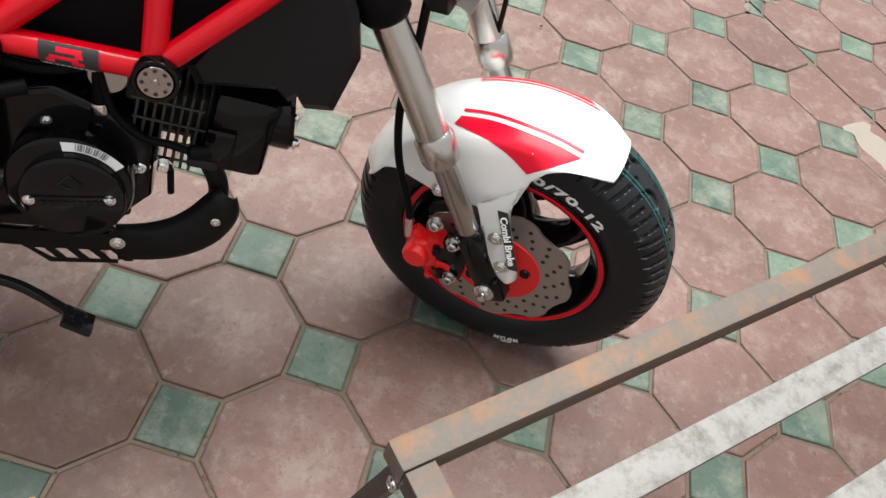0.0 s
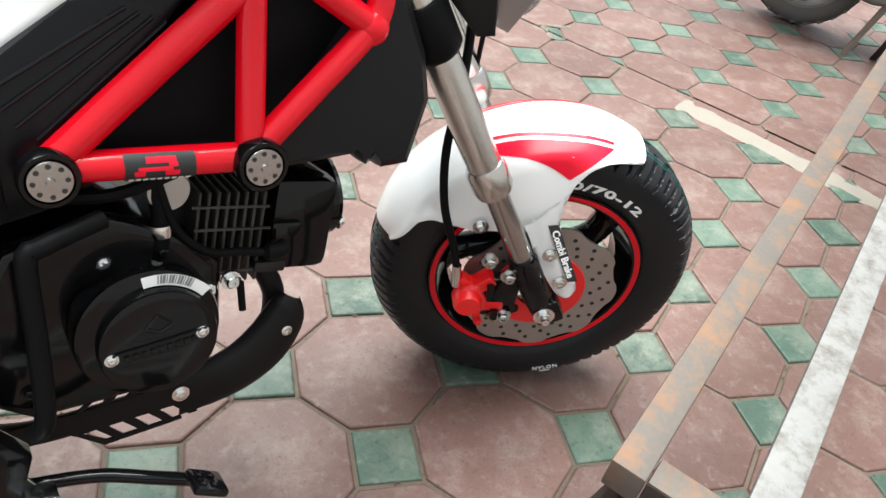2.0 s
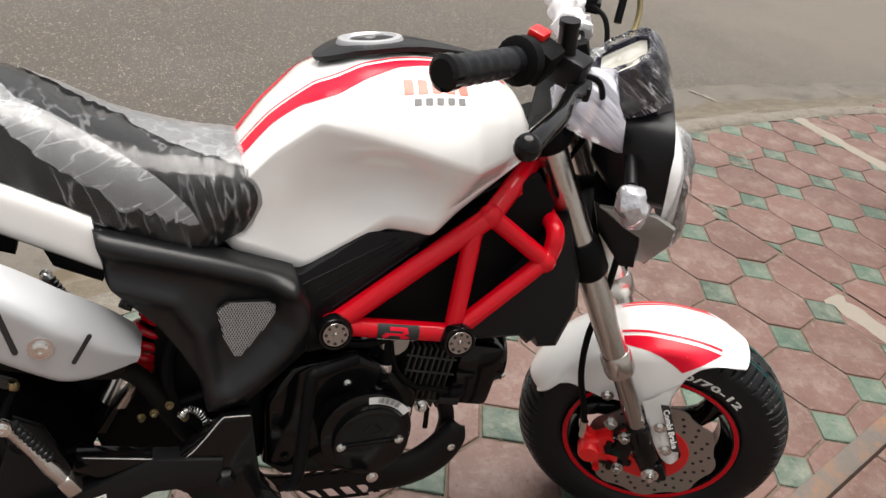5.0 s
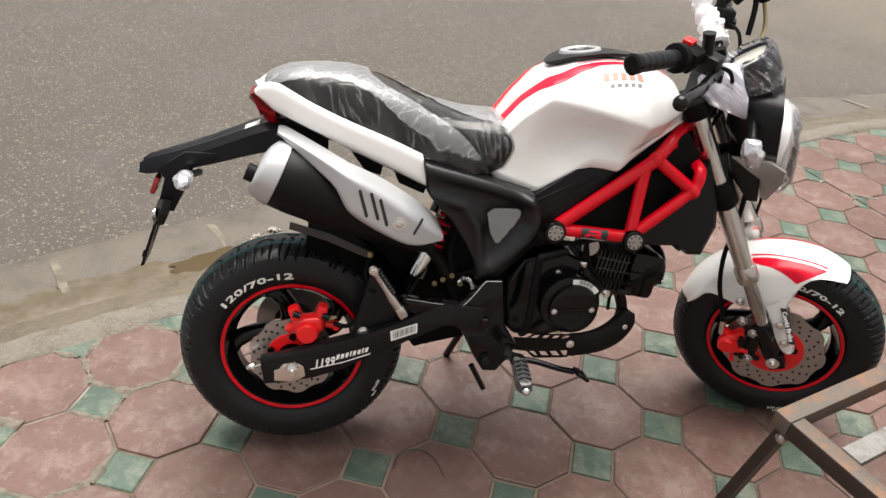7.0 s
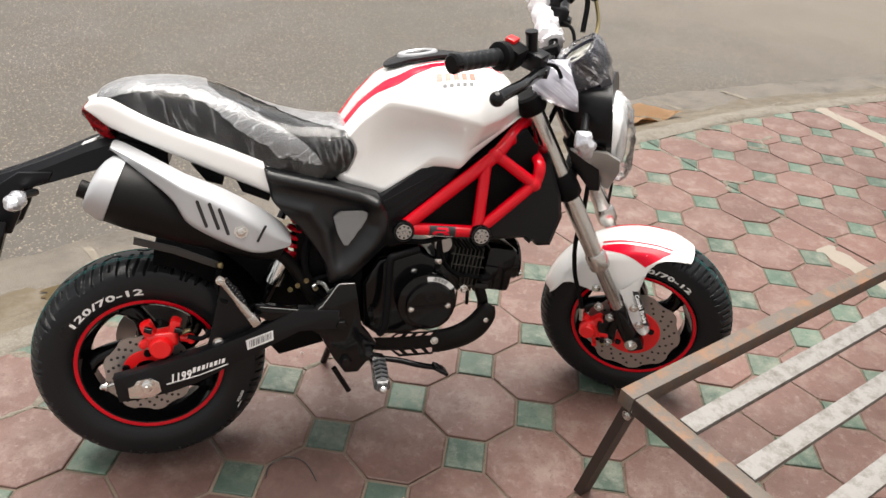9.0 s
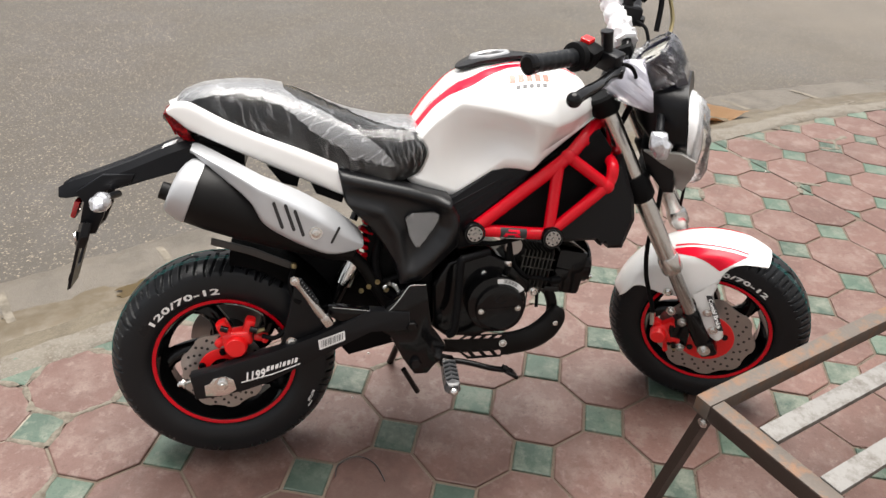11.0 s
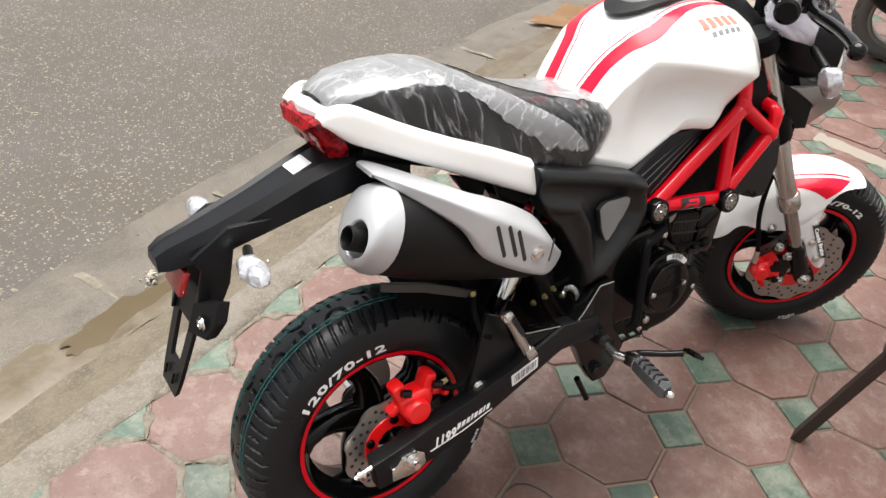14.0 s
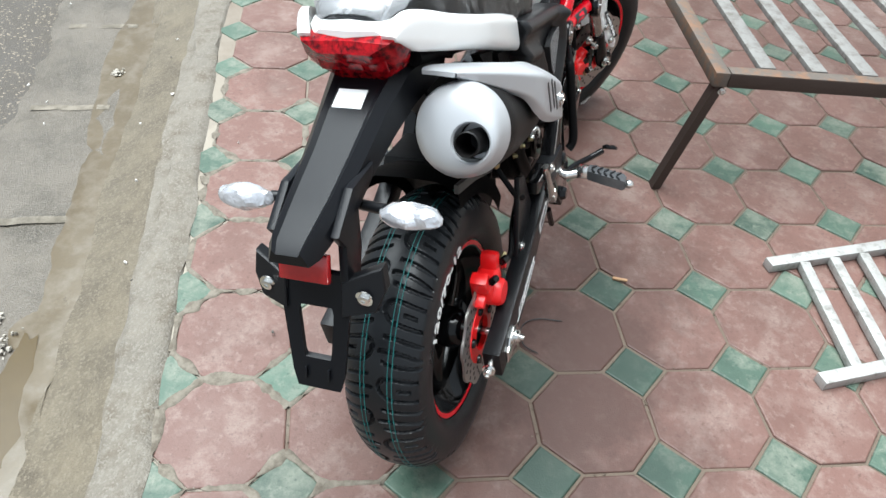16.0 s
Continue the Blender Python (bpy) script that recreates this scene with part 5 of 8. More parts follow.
for s in (-1, 1):
    bm = tube([(0.440, s * 0.140, 0.262), (0.458, s * 0.186, 0.266)], 0.010, 10)
    block((0.456, s * 0.182, 0.267), (0.026, 0.022, 0.022), turn(0, 12, 0), 0.003, bm)
    joint = part("footrest", bm, CHROME, bike, "front footrest with ribbed rubber in clear film")
    bm = bmesh.new()
    rings = []
    for y, w, h in ((0.190, 0.013, 0.010), (0.195, 0.0165, 0.012), (0.230, 0.0175, 0.0125), (0.262, 0.0165, 0.013), (0.268, 0.012, 0.010)):
        rings.append([bm.verts.new((0.458 + PEG_X * (y - 0.19) + a * w, s * y, 0.266 + PEG_Z * (y - 0.19) + b * h)) for a, b in ((-1, -0.6), (-0.8, 0.9), (0.8, 0.9), (1, -0.6), (0.6, -1), (-0.6, -1))])
    loft(rings, bm)
    part("rubber", bm, PEG_RUBBER, joint, "grey-black ribbed rubber under film")
    bm = bmesh.new()
    for k in range(5):
        y = 0.203 + 0.0125 * k
        for e in (-1, 1):
            block((0.458 + PEG_X * (y - 0.19) + e * 0.0070, s * y, 0.2775 + PEG_Z * (y - 0.19)), (0.013, 0.0040, 0.004), turn(0, 0, e * s * 32), 0.001, bm)
    part("tread_rib", bm, RUBBER, joint)
    part("peg_tip", ball((0.458 + PEG_X * 0.084, s * 0.274, 0.266 + PEG_Z * 0.084), (0.009, 0.010, 0.009)), CHROME, joint, "bright footrest end")
    # pillion peg, folded up along the bracket
    bm = bmesh.new()
    a, b = V(0.146, s * 0.184, 0.468), V(0.206, s * 0.176, 0.374)
    rings = []
    for t, w in ((0.0, 0.006), (0.05, 0.0095), (0.12, 0.0095), (0.2, 0.0075), (0.5, 0.0075), (0.75, 0.011), (1.0, 0.010)):
        p = a.lerp(b, t)
        rings.append([bm.verts.new(p + V(0.72 * w * math.cos(q), s * 0.80 * w * math.sin(q), 0.45 * w * math.cos(q))) for q in (2 * math.pi * u / 14 for u in range(14))])
    loft(rings, bm)
    block(b + V(0.004, 0, -0.003), (0.024, 0.018, 0.018), turn(0, 58, 0), 0.003, bm)
    peg = part("pillion_peg", bm, STEEL, bike, "folded cast alloy pillion footrest")
    bm = tube([a.lerp(b, 0.10 + 0.013 * k) + V(0.006, 0, 0.004) for k in range(44)], [0.0062 if k % 5 < 3 else 0.0048 for k in range(44)], 10)
    part("peg_rubber", bm, RUBBER, peg, "ribbed black rubber")
    part("peg_bolt", bolt(a + V(0.004, s * 0.008, -0.004), 0.006, 0.005, sign=s), CHROME, peg)
bm = tube(smooth_line([(0.425, -0.130, 0.246), (0.470, -0.140, 0.246), (0.510, -0.152, 0.244), (0.548, -0.176, 0.243), (0.574, -0.200, 0.249)], 4), [0.009, 0.008, 0.007] + [0.0065] * 14, 10)
pedal = part("brake_pedal", bm, BLACK_GLOSS, bike, "black rear brake pedal")
pad = turn(0, 32, 0)
bm = block((0.585, -0.214, 0.251), (0.034, 0.030, 0.008), pad, 0.003)
for u in (-0.009, 0.003):
    for w in (-0.006, 0.006):
        block(Vector((0.585, -0.214, 0.251)) + pad @ V(u, w, 0.0045), (0.007, 0.008, 0.003), pad, 0.001, bm)
part("pedal_pad", bm, BLACK_GLOSS, pedal, "cross-cut black pedal pad")
part("link_rod", tube([(0.372, -0.130, 0.225), (0.405, -0.128, 0.165)], 0.006, 8), BLACK_GLOSS, bracket_r)
bm = tube([(0.440, 0.110, 0.270), (0.400, 0.170, 0.130), (0.385, 0.225, 0.046)], 0.009, 10)
block((0.383, 0.235, 0.043), (0.040, 0.036, 0.006), turn(11, 0, 0), 0.002, bm)
part("side_stand", bm, BLACK_GLOSS, bike, "black side stand, down")
# rear caliper
def caliper(m, label):
    bm = block((0, 0, 0), (0.060, 0.036, 0.034), None, 0.010, seg=3)
    block((0.028, 0.0, 0.022), (0.022, 0.030, 0.034), turn(0, 25, 0), 0.008, bm)
    block((-0.022, 0.0, 0.022), (0.024, 0.030, 0.040), turn(0, -15, 0), 0.008, bm)
    block((0.046, 0.002, -0.010), (0.030, 0.020, 0.014), turn(0, 20, 0), 0.006, bm)
    block((-0.036, 0.002, -0.006), (0.022, 0.022, 0.016), turn(0, -30, 0), 0.006, bm)
    lathe([(0.0, -0.030), (0.019, -0.030), (0.023, -0.024), (0.024, 0.0)], 24, (-0.004, 0, -0.012), bm)
    body = part("brake_caliper", bm, RED_CAST, bike, label, m=m)
    for x, z in ((-0.026, 0.034), (0.030, 0.022)):
        part("slide_pin", tube([(x, -0.020, z), (x + 0.014, -0.022, z - 0.006)], 0.0065, 10), BLACK_GLOSS, body, m=m)
    part("bleed_nipple", tube([(0.040, -0.014, 0.010), (0.058, -0.016, 0.014)], [0.006, 0.004], 8), BRASS, body, m=m)
    part("fixing_bolt", bolt((0.054, -0.010, -0.012), 0.005, 0.007), RED_CAST, body, m=m)
    return body


caliper(Matrix.Translation((0.030, -0.112, 0.312)) @ turn(0, -8, 0), "red painted rear brake caliper")
bm = prism([(-0.020, 0.236), (0.0, 0.286), (0.060, 0.300), (0.105, 0.300), (0.090, 0.284), (0.040, 0.262), (0.020, 0.236)], -0.104, -0.096, 0.002)
part("caliper_bracket", bm, BLACK_GLOSS, bike, "black caliper bracket")
part("rear_brake_hose", tube(smooth_line([(0.080, -0.125, 0.318), (0.110, -0.130, 0.316), (0.150, -0.124, 0.350), (0.220, -0.120, 0.380)]), 0.005, 8), BLACK_MATT, bike)

# ---- front end: everything here turns with the steering ----
FORK = V(-0.555, 0, 1.0)
LIFT = V(-0.003, 0, 0.006)
FOOT = V(0.0014, 0, -0.002)


def leg(y, z):
    return V(FORK.x * z, y, z) + LIFT


def front_part(name, bm, mat, parent=bike, label="", sharp=38):
    return part(name, bm, mat, parent, label, sharp, STEER)


def top_part(name, bm, mat, parent=bike, label="", sharp=38):
    return part(name, bm, mat, parent, label, sharp, STEER_TOP)


for s in (-1, 1):
    y = s * 0.104
    fork = front_part("fork_leg", tube([leg(y, 0.195), leg(y, 0.545)], 0.0205, 24), STEEL, bike, "brushed steel fork tube")
    front_part("fork_collar", tube([leg(y, 0.184), leg(y, 0.190), leg(y, 0.214), leg(y, 0.220)], [0.0225, 0.0245, 0.0245, 0.0215], 24), STEEL, fork, "bright machined collar")
    front_part("fork_slider", tube([leg(y, 0.060), leg(y, 0.190)], 0.0150, 20), DARK_STEEL, fork, "polished inner fork tube")
    bm = tube([leg(y, 0.081), leg(y, 0.074), leg(y, 0.012), leg(y, -0.020)], [0.0175, 0.0195, 0.0205, 0.017], 20)
    block(V(0.006, y, 0.0) + FOOT, (0.040, 0.036, 0.040), turn(0, -29, 0), 0.008, bm)
    front_part("fork_foot", bm, BLACK_GLOSS, fork, "black fork foot")
    front_part("lower_clamp", tube([leg(y, 0.352), leg(y, 0.358), leg(y, 0.398), leg(y, 0.404)], [0.0235, 0.0285, 0.0285, 0.0245], 20), BLACK_MATT, fork, "black lower fork clamp")
    front_part("top_clamp", tube([leg(y, 0.535), leg(y, 0.541), leg(y, 0.566), leg(y, 0.571)], [0.025, 0.030, 0.030, 0.025], 20), BLACK_MATT, fork, "black top fork clamp")
    bm = bolt(V(0.0, s * 0.122, 0.0) + FOOT, 0.010, 0.008, sign=s)
    tube([V(0, s * 0.12, 0) + FOOT, V(0, s * 0.136, 0) + FOOT], 0.0055, 10, bm)
    front_part("axle_nut", bm, CHROME, fork, "bright front axle nut")
bm = tube([leg(-0.104, 0.375), leg(0.104, 0.375)], 0.017, 14)
front_part("lower_yoke", bm, BLACK_MATT, bike, "black lower yoke")
bm = block(leg(0, 0.553), (0.060, 0.210, 0.022), turn(0, 0, 0), 0.006)
yoke = front_part("upper_yoke", bm, BLACK_MATT, bike, "black upper yoke")
front_part("front_axle", tube([(0, -0.13, 0), (0, 0.13, 0)], 0.0065, 10), CHROME, bike)

# mudguard: an arc over the tyre with skirts and a stay to the fork foot
def fender_skin():
    bm = bmesh.new()
    rings = []
    steps = 84
    for k in range(steps + 1):
        t = k / steps
        deg = 65 + 101 * t
        a = radians(deg)
        wide = 0.065 * (1 - 0.36 * max(0, (0.20 - t) / 0.20) ** 1.6 - 0.35 * max(0, (t - 0.88) / 0.12) ** 2)
        drop = float(np.interp(deg, [65, 72, 80, 85, 89, 91.5, 95, 110, 124, 138, 143, 146, 150, 158, 166], [0.000, 0.000, 0.003, 0.012, 0.036, 0.082, 0.102, 0.110, 0.100, 0.074, 0.046, 0.020, 0.009, 0.007, 0.002]))
        ring = []
        for q in range(29):
            u = -1 + q / 14
            w = abs(u)
            if w < 0.64:
                y, r = u / 0.64 * wide, 0.2375 - (0.017 - 0.008 * max(0, 1 - t / 0.2)) * (w / 0.64) ** 2.4
            else:
                v = (w - 0.64) / 0.36
                y, r = math.copysign(wide + 0.010 * min(1.0, t / 0.22) * min(1, v * 1.5) ** 0.7, u), 0.2205 + 0.006 * max(0, 1 - t / 0.2) - drop * v
            ring.append(bm.verts.new((r * math.cos(a), y, r * math.sin(a))))
        rings.append(ring)
    loft(rings, bm, caps=False, closed=False)
    return bm


bm = fender_skin()
skin_f = tree_of(bm)
bmesh.ops.solidify(bm, geom=bm.faces[:], thickness=0.003)
def stay_y(z):
    """The stay spreads outwards evenly on its way down to the fork foot."""
    return 0.118 - 0.30 * (z - 0.035)


fender = front_part("front_mudguard", bm, WHITE, bike, "glossy white front mudguard with red stripes", 60)
for s in (-1, 1):
    bm = bmesh.new()
    rings = []
    left = smooth_line([(x, stay_y(z), z) for x, z in ((-0.052, 0.128), (-0.040, 0.108), (-0.034, 0.094), (-0.027, 0.082), (-0.009, 0.058), (0.006, 0.040), (0.018, 0.033))], 4)
    right = smooth_line([(x, stay_y(z), z) for x, z in ((0.000, 0.178), (-0.006, 0.155), (-0.007, 0.138), (-0.001, 0.119), (0.017, 0.082), (0.033, 0.050), (0.030, 0.038))], 4)
    for p, q in zip(left, right):
        row = [p.lerp(q, k / 6) for k in range(7)]
        rings.append([bm.verts.new((c.x, s * (c.y + 0.003 * math.sin(math.pi * k / 6)), c.z)) for k, c in enumerate(row)])
    loft(rings, bm, caps=False, closed=False)
    bmesh.ops.solidify(bm, geom=bm.faces[:], thickness=0.0035)
    bmesh.ops.translate(bm, vec=FOOT, verts=bm.verts)
    front_part("mudguard_stay", bm, WHITE, fender, "white mudguard stay", 60)
    for x, z in ((-0.012, 0.094), (0.008, 0.057)):
        front_part("stay_bolt", bolt(V(x, s * (stay_y(z) + 0.003), z) + FOOT, 0.0072, 0.006, sign=s), CHROME, fender, "bright stay bolt")
    front_part("stay_bolt", bolt((-0.104, s * 0.080, 0.112), 0.0072, 0.008, sign=s), CHROME, fender)
    lo = smooth_line([(-0.112, s * 0.068, 0.217), (-0.064, s * 0.068, 0.214), (-0.033, s * 0.068, 0.204), (-0.005, s * 0.068, 0.187)], 5)
    edge_y = 0.045 if s < 0 else 0.058
    hi = smooth_line([(-0.108, s * edge_y, 0.213), (-0.064, s * edge_y, 0.226), (0.006, s * edge_y, 0.229), (0.048, s * edge_y, 0.223)], 5)
    front_part("stripe", drape(skin_f, band(lo, hi, 8), (0, -s * 0.75, -0.65), 0.0008), RED_DECAL, fender, "red stripe")
    front_part("pinstripe", drape(skin_f, band([p + V(0, -s * 0.005, 0.003) for p in hi], [p + V(0, -s * 0.009, 0.005) for p in hi], 2), (0, -s * 0.75, -0.65), 0.0008), RED_DECAL, fender, "thin red stripe")
# label on the stay
STAY_LABEL = Matrix.Translation((0.0054, -0.1042, 0.096)) @ Matrix.Rotation(radians(73.3), 4, "X") @ Matrix.Rotation(radians(-62), 4, "Z")
bm = block((0, 0, 0), (0.088, 0.0128, 0.0008), None, 0.0)
for v in bm.verts:
    v.co.x += 0.35 * v.co.y
label_plate = part("stay_label", bm, INK_BLACK, fender, "black label with white lettering", m=STEER @ STAY_LABEL)
bm = letters("Combi Brake", 0.0136, 0.0003, 1.0)
for v in bm.verts:
    v.co.y -= 0.0047
    v.co.z += 0.0012
part("label_text", bm, LABEL_WHITE, label_plate, "bold white words", m=STEER @ STAY_LABEL)

caliper(STEER @ Matrix.Translation((-0.095, -0.100, 0.010)) @ turn(0, 62, 0) @ Matrix.Scale(0.84, 4), "red painted front brake caliper")
bm = block((-0.060, -0.100, 0.012), (0.046, 0.020, 0.070), turn(0, 0, 0), 0.006)
front_part("caliper_bracket", bm, BLACK_GLOSS, bike, "black caliper bracket")
for x, z in ((-0.060, 0.060), (-0.052, -0.014), (-0.090, 0.085)):
    front_part("caliper_bolt", bolt((x, -0.112, z), 0.0075, 0.012), STEEL, bike, "bright caliper bolt")
hose = smooth_line([(-0.230, -0.040, 0.540), (-0.175, -0.070, 0.440), (-0.165, -0.090, 0.330), (-0.170, -0.098, 0.240), (-0.160, -0.100, 0.160), (-0.138, -0.102, 0.095), (-0.128, -0.104, 0.060)], 6)
front_part("brake_hose", tube(hose, 0.0052, 10), BLACK_MATT, bike, "black front brake hose")
front_part("hose_union", tube([(-0.128, -0.104, 0.064), (-0.124, -0.106, 0.030)], 0.0062, 10), CHROME, bike)
front_part("speedo_cable", tube(smooth_line([(-0.170, 0.060, 0.480), (-0.120, 0.090, 0.330), (-0.110, 0.100, 0.200), (-0.060, 0.100, 0.060)]), 0.0035, 8), BLACK_MATT, bike)

# headlamp
bm = bmesh.new()
rings = []
for x, z0, z1, w in ((-0.255, 0.500, 0.570, 0.050), (-0.225, 0.470, 0.592, 0.082), (-0.180, 0.462, 0.602, 0.092), (-0.150, 0.462, 0.600, 0.092)):
    ring = []
    for k in range(20):
        a = 2 * math.pi * k / 20
        c, q = math.cos(a), math.sin(a)
        zc, h = (z0 + z1) / 2, (z1 - z0) / 2
        ring.append(bm.verts.new((x + 0.18 * (0.53 - (zc + h * q)), w * math.copysign(abs(c) ** 0.6, c), zc + h * math.copysign(abs(q) ** 0.6, q))))
    rings.append(ring)
loft(rings, bm)
shell = top_part("headlamp", bm, BLACK_PLASTIC, bike, "black headlamp shell, lens wrapped in film", 45)
bm = bmesh.new()
rings = []
for x, sc in ((-0.150, 1.0), (-0.140, 0.97), (-0.130, 0.80), (-0.124, 0.45), (-0.122, 0.08)):
    ring = []
    for k in range(20):
        a = 2 * math.pi * k / 20
        c, q = math.cos(a), math.sin(a)
        ring.append(bm.verts.new((x + 0.18 * (0.53 - (0.488 + 0.076 * q * sc)), 0.084 * sc * math.copysign(abs(c) ** 0.7, c), 0.488 + 0.076 * sc * math.copysign(abs(q) ** 0.7, q))))
    rings.append(ring)
loft(rings, bm)
top_part("lens", bm, LENS, shell, "clear headlamp lens", 40)
cowl = [(-0.226, 0.470), (-0.150, 0.476), (-0.119, 0.462), (-0.116, 0.430), (-0.132, 0.368), (-0.148, 0.376), (-0.160, 0.430), (-0.186, 0.448)]
for s in (-1, 1):
    bm = prism(cowl, s * 0.102, s * 0.090, 0.003, lean=lambda x, z, s=s: -s * 0.052 * max(0.0, min(1.0, (0.450 - z) / 0.10)))
    top_part("lower_cowl", bm, GREY_COWL, shell, "grey painted lower cowl")
bm = prism([(-0.235, 0.470), (-0.190, 0.455), (-0.160, 0.438), (-0.150, 0.375), (-0.170, 0.372), (-0.215, 0.420)], -0.085, 0.085, 0.004)
top_part("cowl_back", bm, BLACK_PLASTIC, shell, "black cowl back")


def crumple(bm, size, scale=40):
    for v in bm.verts:
        v.co += V(*[size * noise.noise(v.co * scale + V(17 * k, 3, 5)) for k in range(3)])
    return bm


bm = bmesh.new()
rings = []
for x, sc in ((-0.146, 0.96), (-0.136, 1.0), (-0.122, 0.92), (-0.112, 0.70), (-0.108, 0.30)):
    ring = []
    for k in range(36):
        a = 2 * math.pi * k / 36
        c, q = math.cos(a), math.sin(a)
        ring.append(bm.verts.new((x + 0.16 * (0.53 - (0.470 + 0.094 * q * sc)), 0.084 * sc * c, 0.470 + (0.090 if q > 0 else 0.098) * sc * q)))
    rings.append(ring)
loft(rings, bm, caps=False)
top_part("lens_film", crumple(bm, 0.008, 45), CLEAR_THIN, shell, "crumpled clear film over the lens", 180)
for s in (-1, 1):
    stem = top_part("front_signal", tube([(-0.206, s * 0.075, 0.545), (-0.200, s * 0.135, 0.530)], 0.0085, 10), BLACK_PLASTIC, bike, "front turn signal wrapped in clear film")
    bm = ball((-0.195, s * 0.158, 0.517), (0.020, 0.024, 0.030), None, 0, 24, 16, turn(0, -25, 0))
    top_part("wrapped_lens", crumple(bm, 0.006, 60), FOIL, stem, "signal lens in crinkled clear wrap", 20)

# instrument, tilted to the rider, in a clear bag
GAUGE = Matrix.Translation((-0.232, -0.005, 0.627)) @ turn(0, -38, 0)
bm = bmesh.new()
rings = []
for z, sx, sy in ((-0.062, 0.036, 0.046), (-0.030, 0.044, 0.058), (0.012, 0.048, 0.064), (0.026, 0.046, 0.062), (0.026, 0.038, 0.053), (0.018, 0.036, 0.050)):
    ring = []
    for x, y in ((-1, -0.7), (-0.8, -1), (0.5, -1), (1, -0.6), (1, 0.6), (0.5, 1), (-0.8, 1), (-1, 0.7)):
        ring.append(bm.verts.new((x * sx, y * sy, z)))
    rings.append(ring)
loft(rings, bm)
gauge = part("instrument", bm, GAUGE_DARK, bike, "dark instrument case wrapped in clear plastic", 30, STEER_TOP @ GAUGE)
bm = block((0, 0, 0.0195), (0.066, 0.094, 0.003), None, 0.001)
part("display", bm, GLASS_FACE, gauge, "pale display face", m=STEER_TOP @ GAUGE)
bm = bmesh.new()
rings = []
for z, k in ((-0.040, 0.90), (-0.020, 0.96), (0.006, 0.99), (0.024, 1.00), (0.034, 0.92), (0.034, 0.80), (0.026, 0.72)):
    rings.append([bm.verts.new((0.048 * k * math.cos(a) * (1.0 if abs(math.cos(a)) < 0.8 else 1.0), 0.064 * k * math.sin(a), z)) for a in (2 * math.pi * q / 40 for q in range(40))])
loft(rings, bm, caps=False)
for v in bm.verts:
    v.co.x, v.co.y = math.copysign(abs(v.co.x / 0.05) ** 0.7 * 0.052, v.co.x), math.copysign(abs(v.co.y / 0.066) ** 0.7 * 0.068, v.co.y)
part("film", crumple(bm, 0.005, 60), CLEAR_THIN, gauge, "clear plastic wrap", 180, STEER_TOP @ GAUGE)
bm = bmesh.new()
rings = []
for p, w in (((-0.300, -0.070, 0.645), 0.012), ((-0.296, -0.085, 0.630), 0.034), ((-0.280, -0.095, 0.605), 0.040), ((-0.252, -0.104, 0.585), 0.026), ((-0.222, -0.104, 0.560), 0.003)):
    rings.append([bm.verts.new(Vector(p) + V(w * math.cos(a), 0.6 * w * math.sin(a), 0.5 * w * math.cos(a))) for a in (2 * math.pi * q / 20 for q in range(20))])
loft(rings, bm)
top_part("bag", crumple(bm, 0.012, 55), CLEAR_BAG, gauge, "loose lilac-white plastic bag with the key", 180)
top_part("bag_key", block((-0.258, -0.092, 0.605), (0.016, 0.006, 0.026), turn(0, 20, 0), 0.002), LABEL_WHITE, gauge)

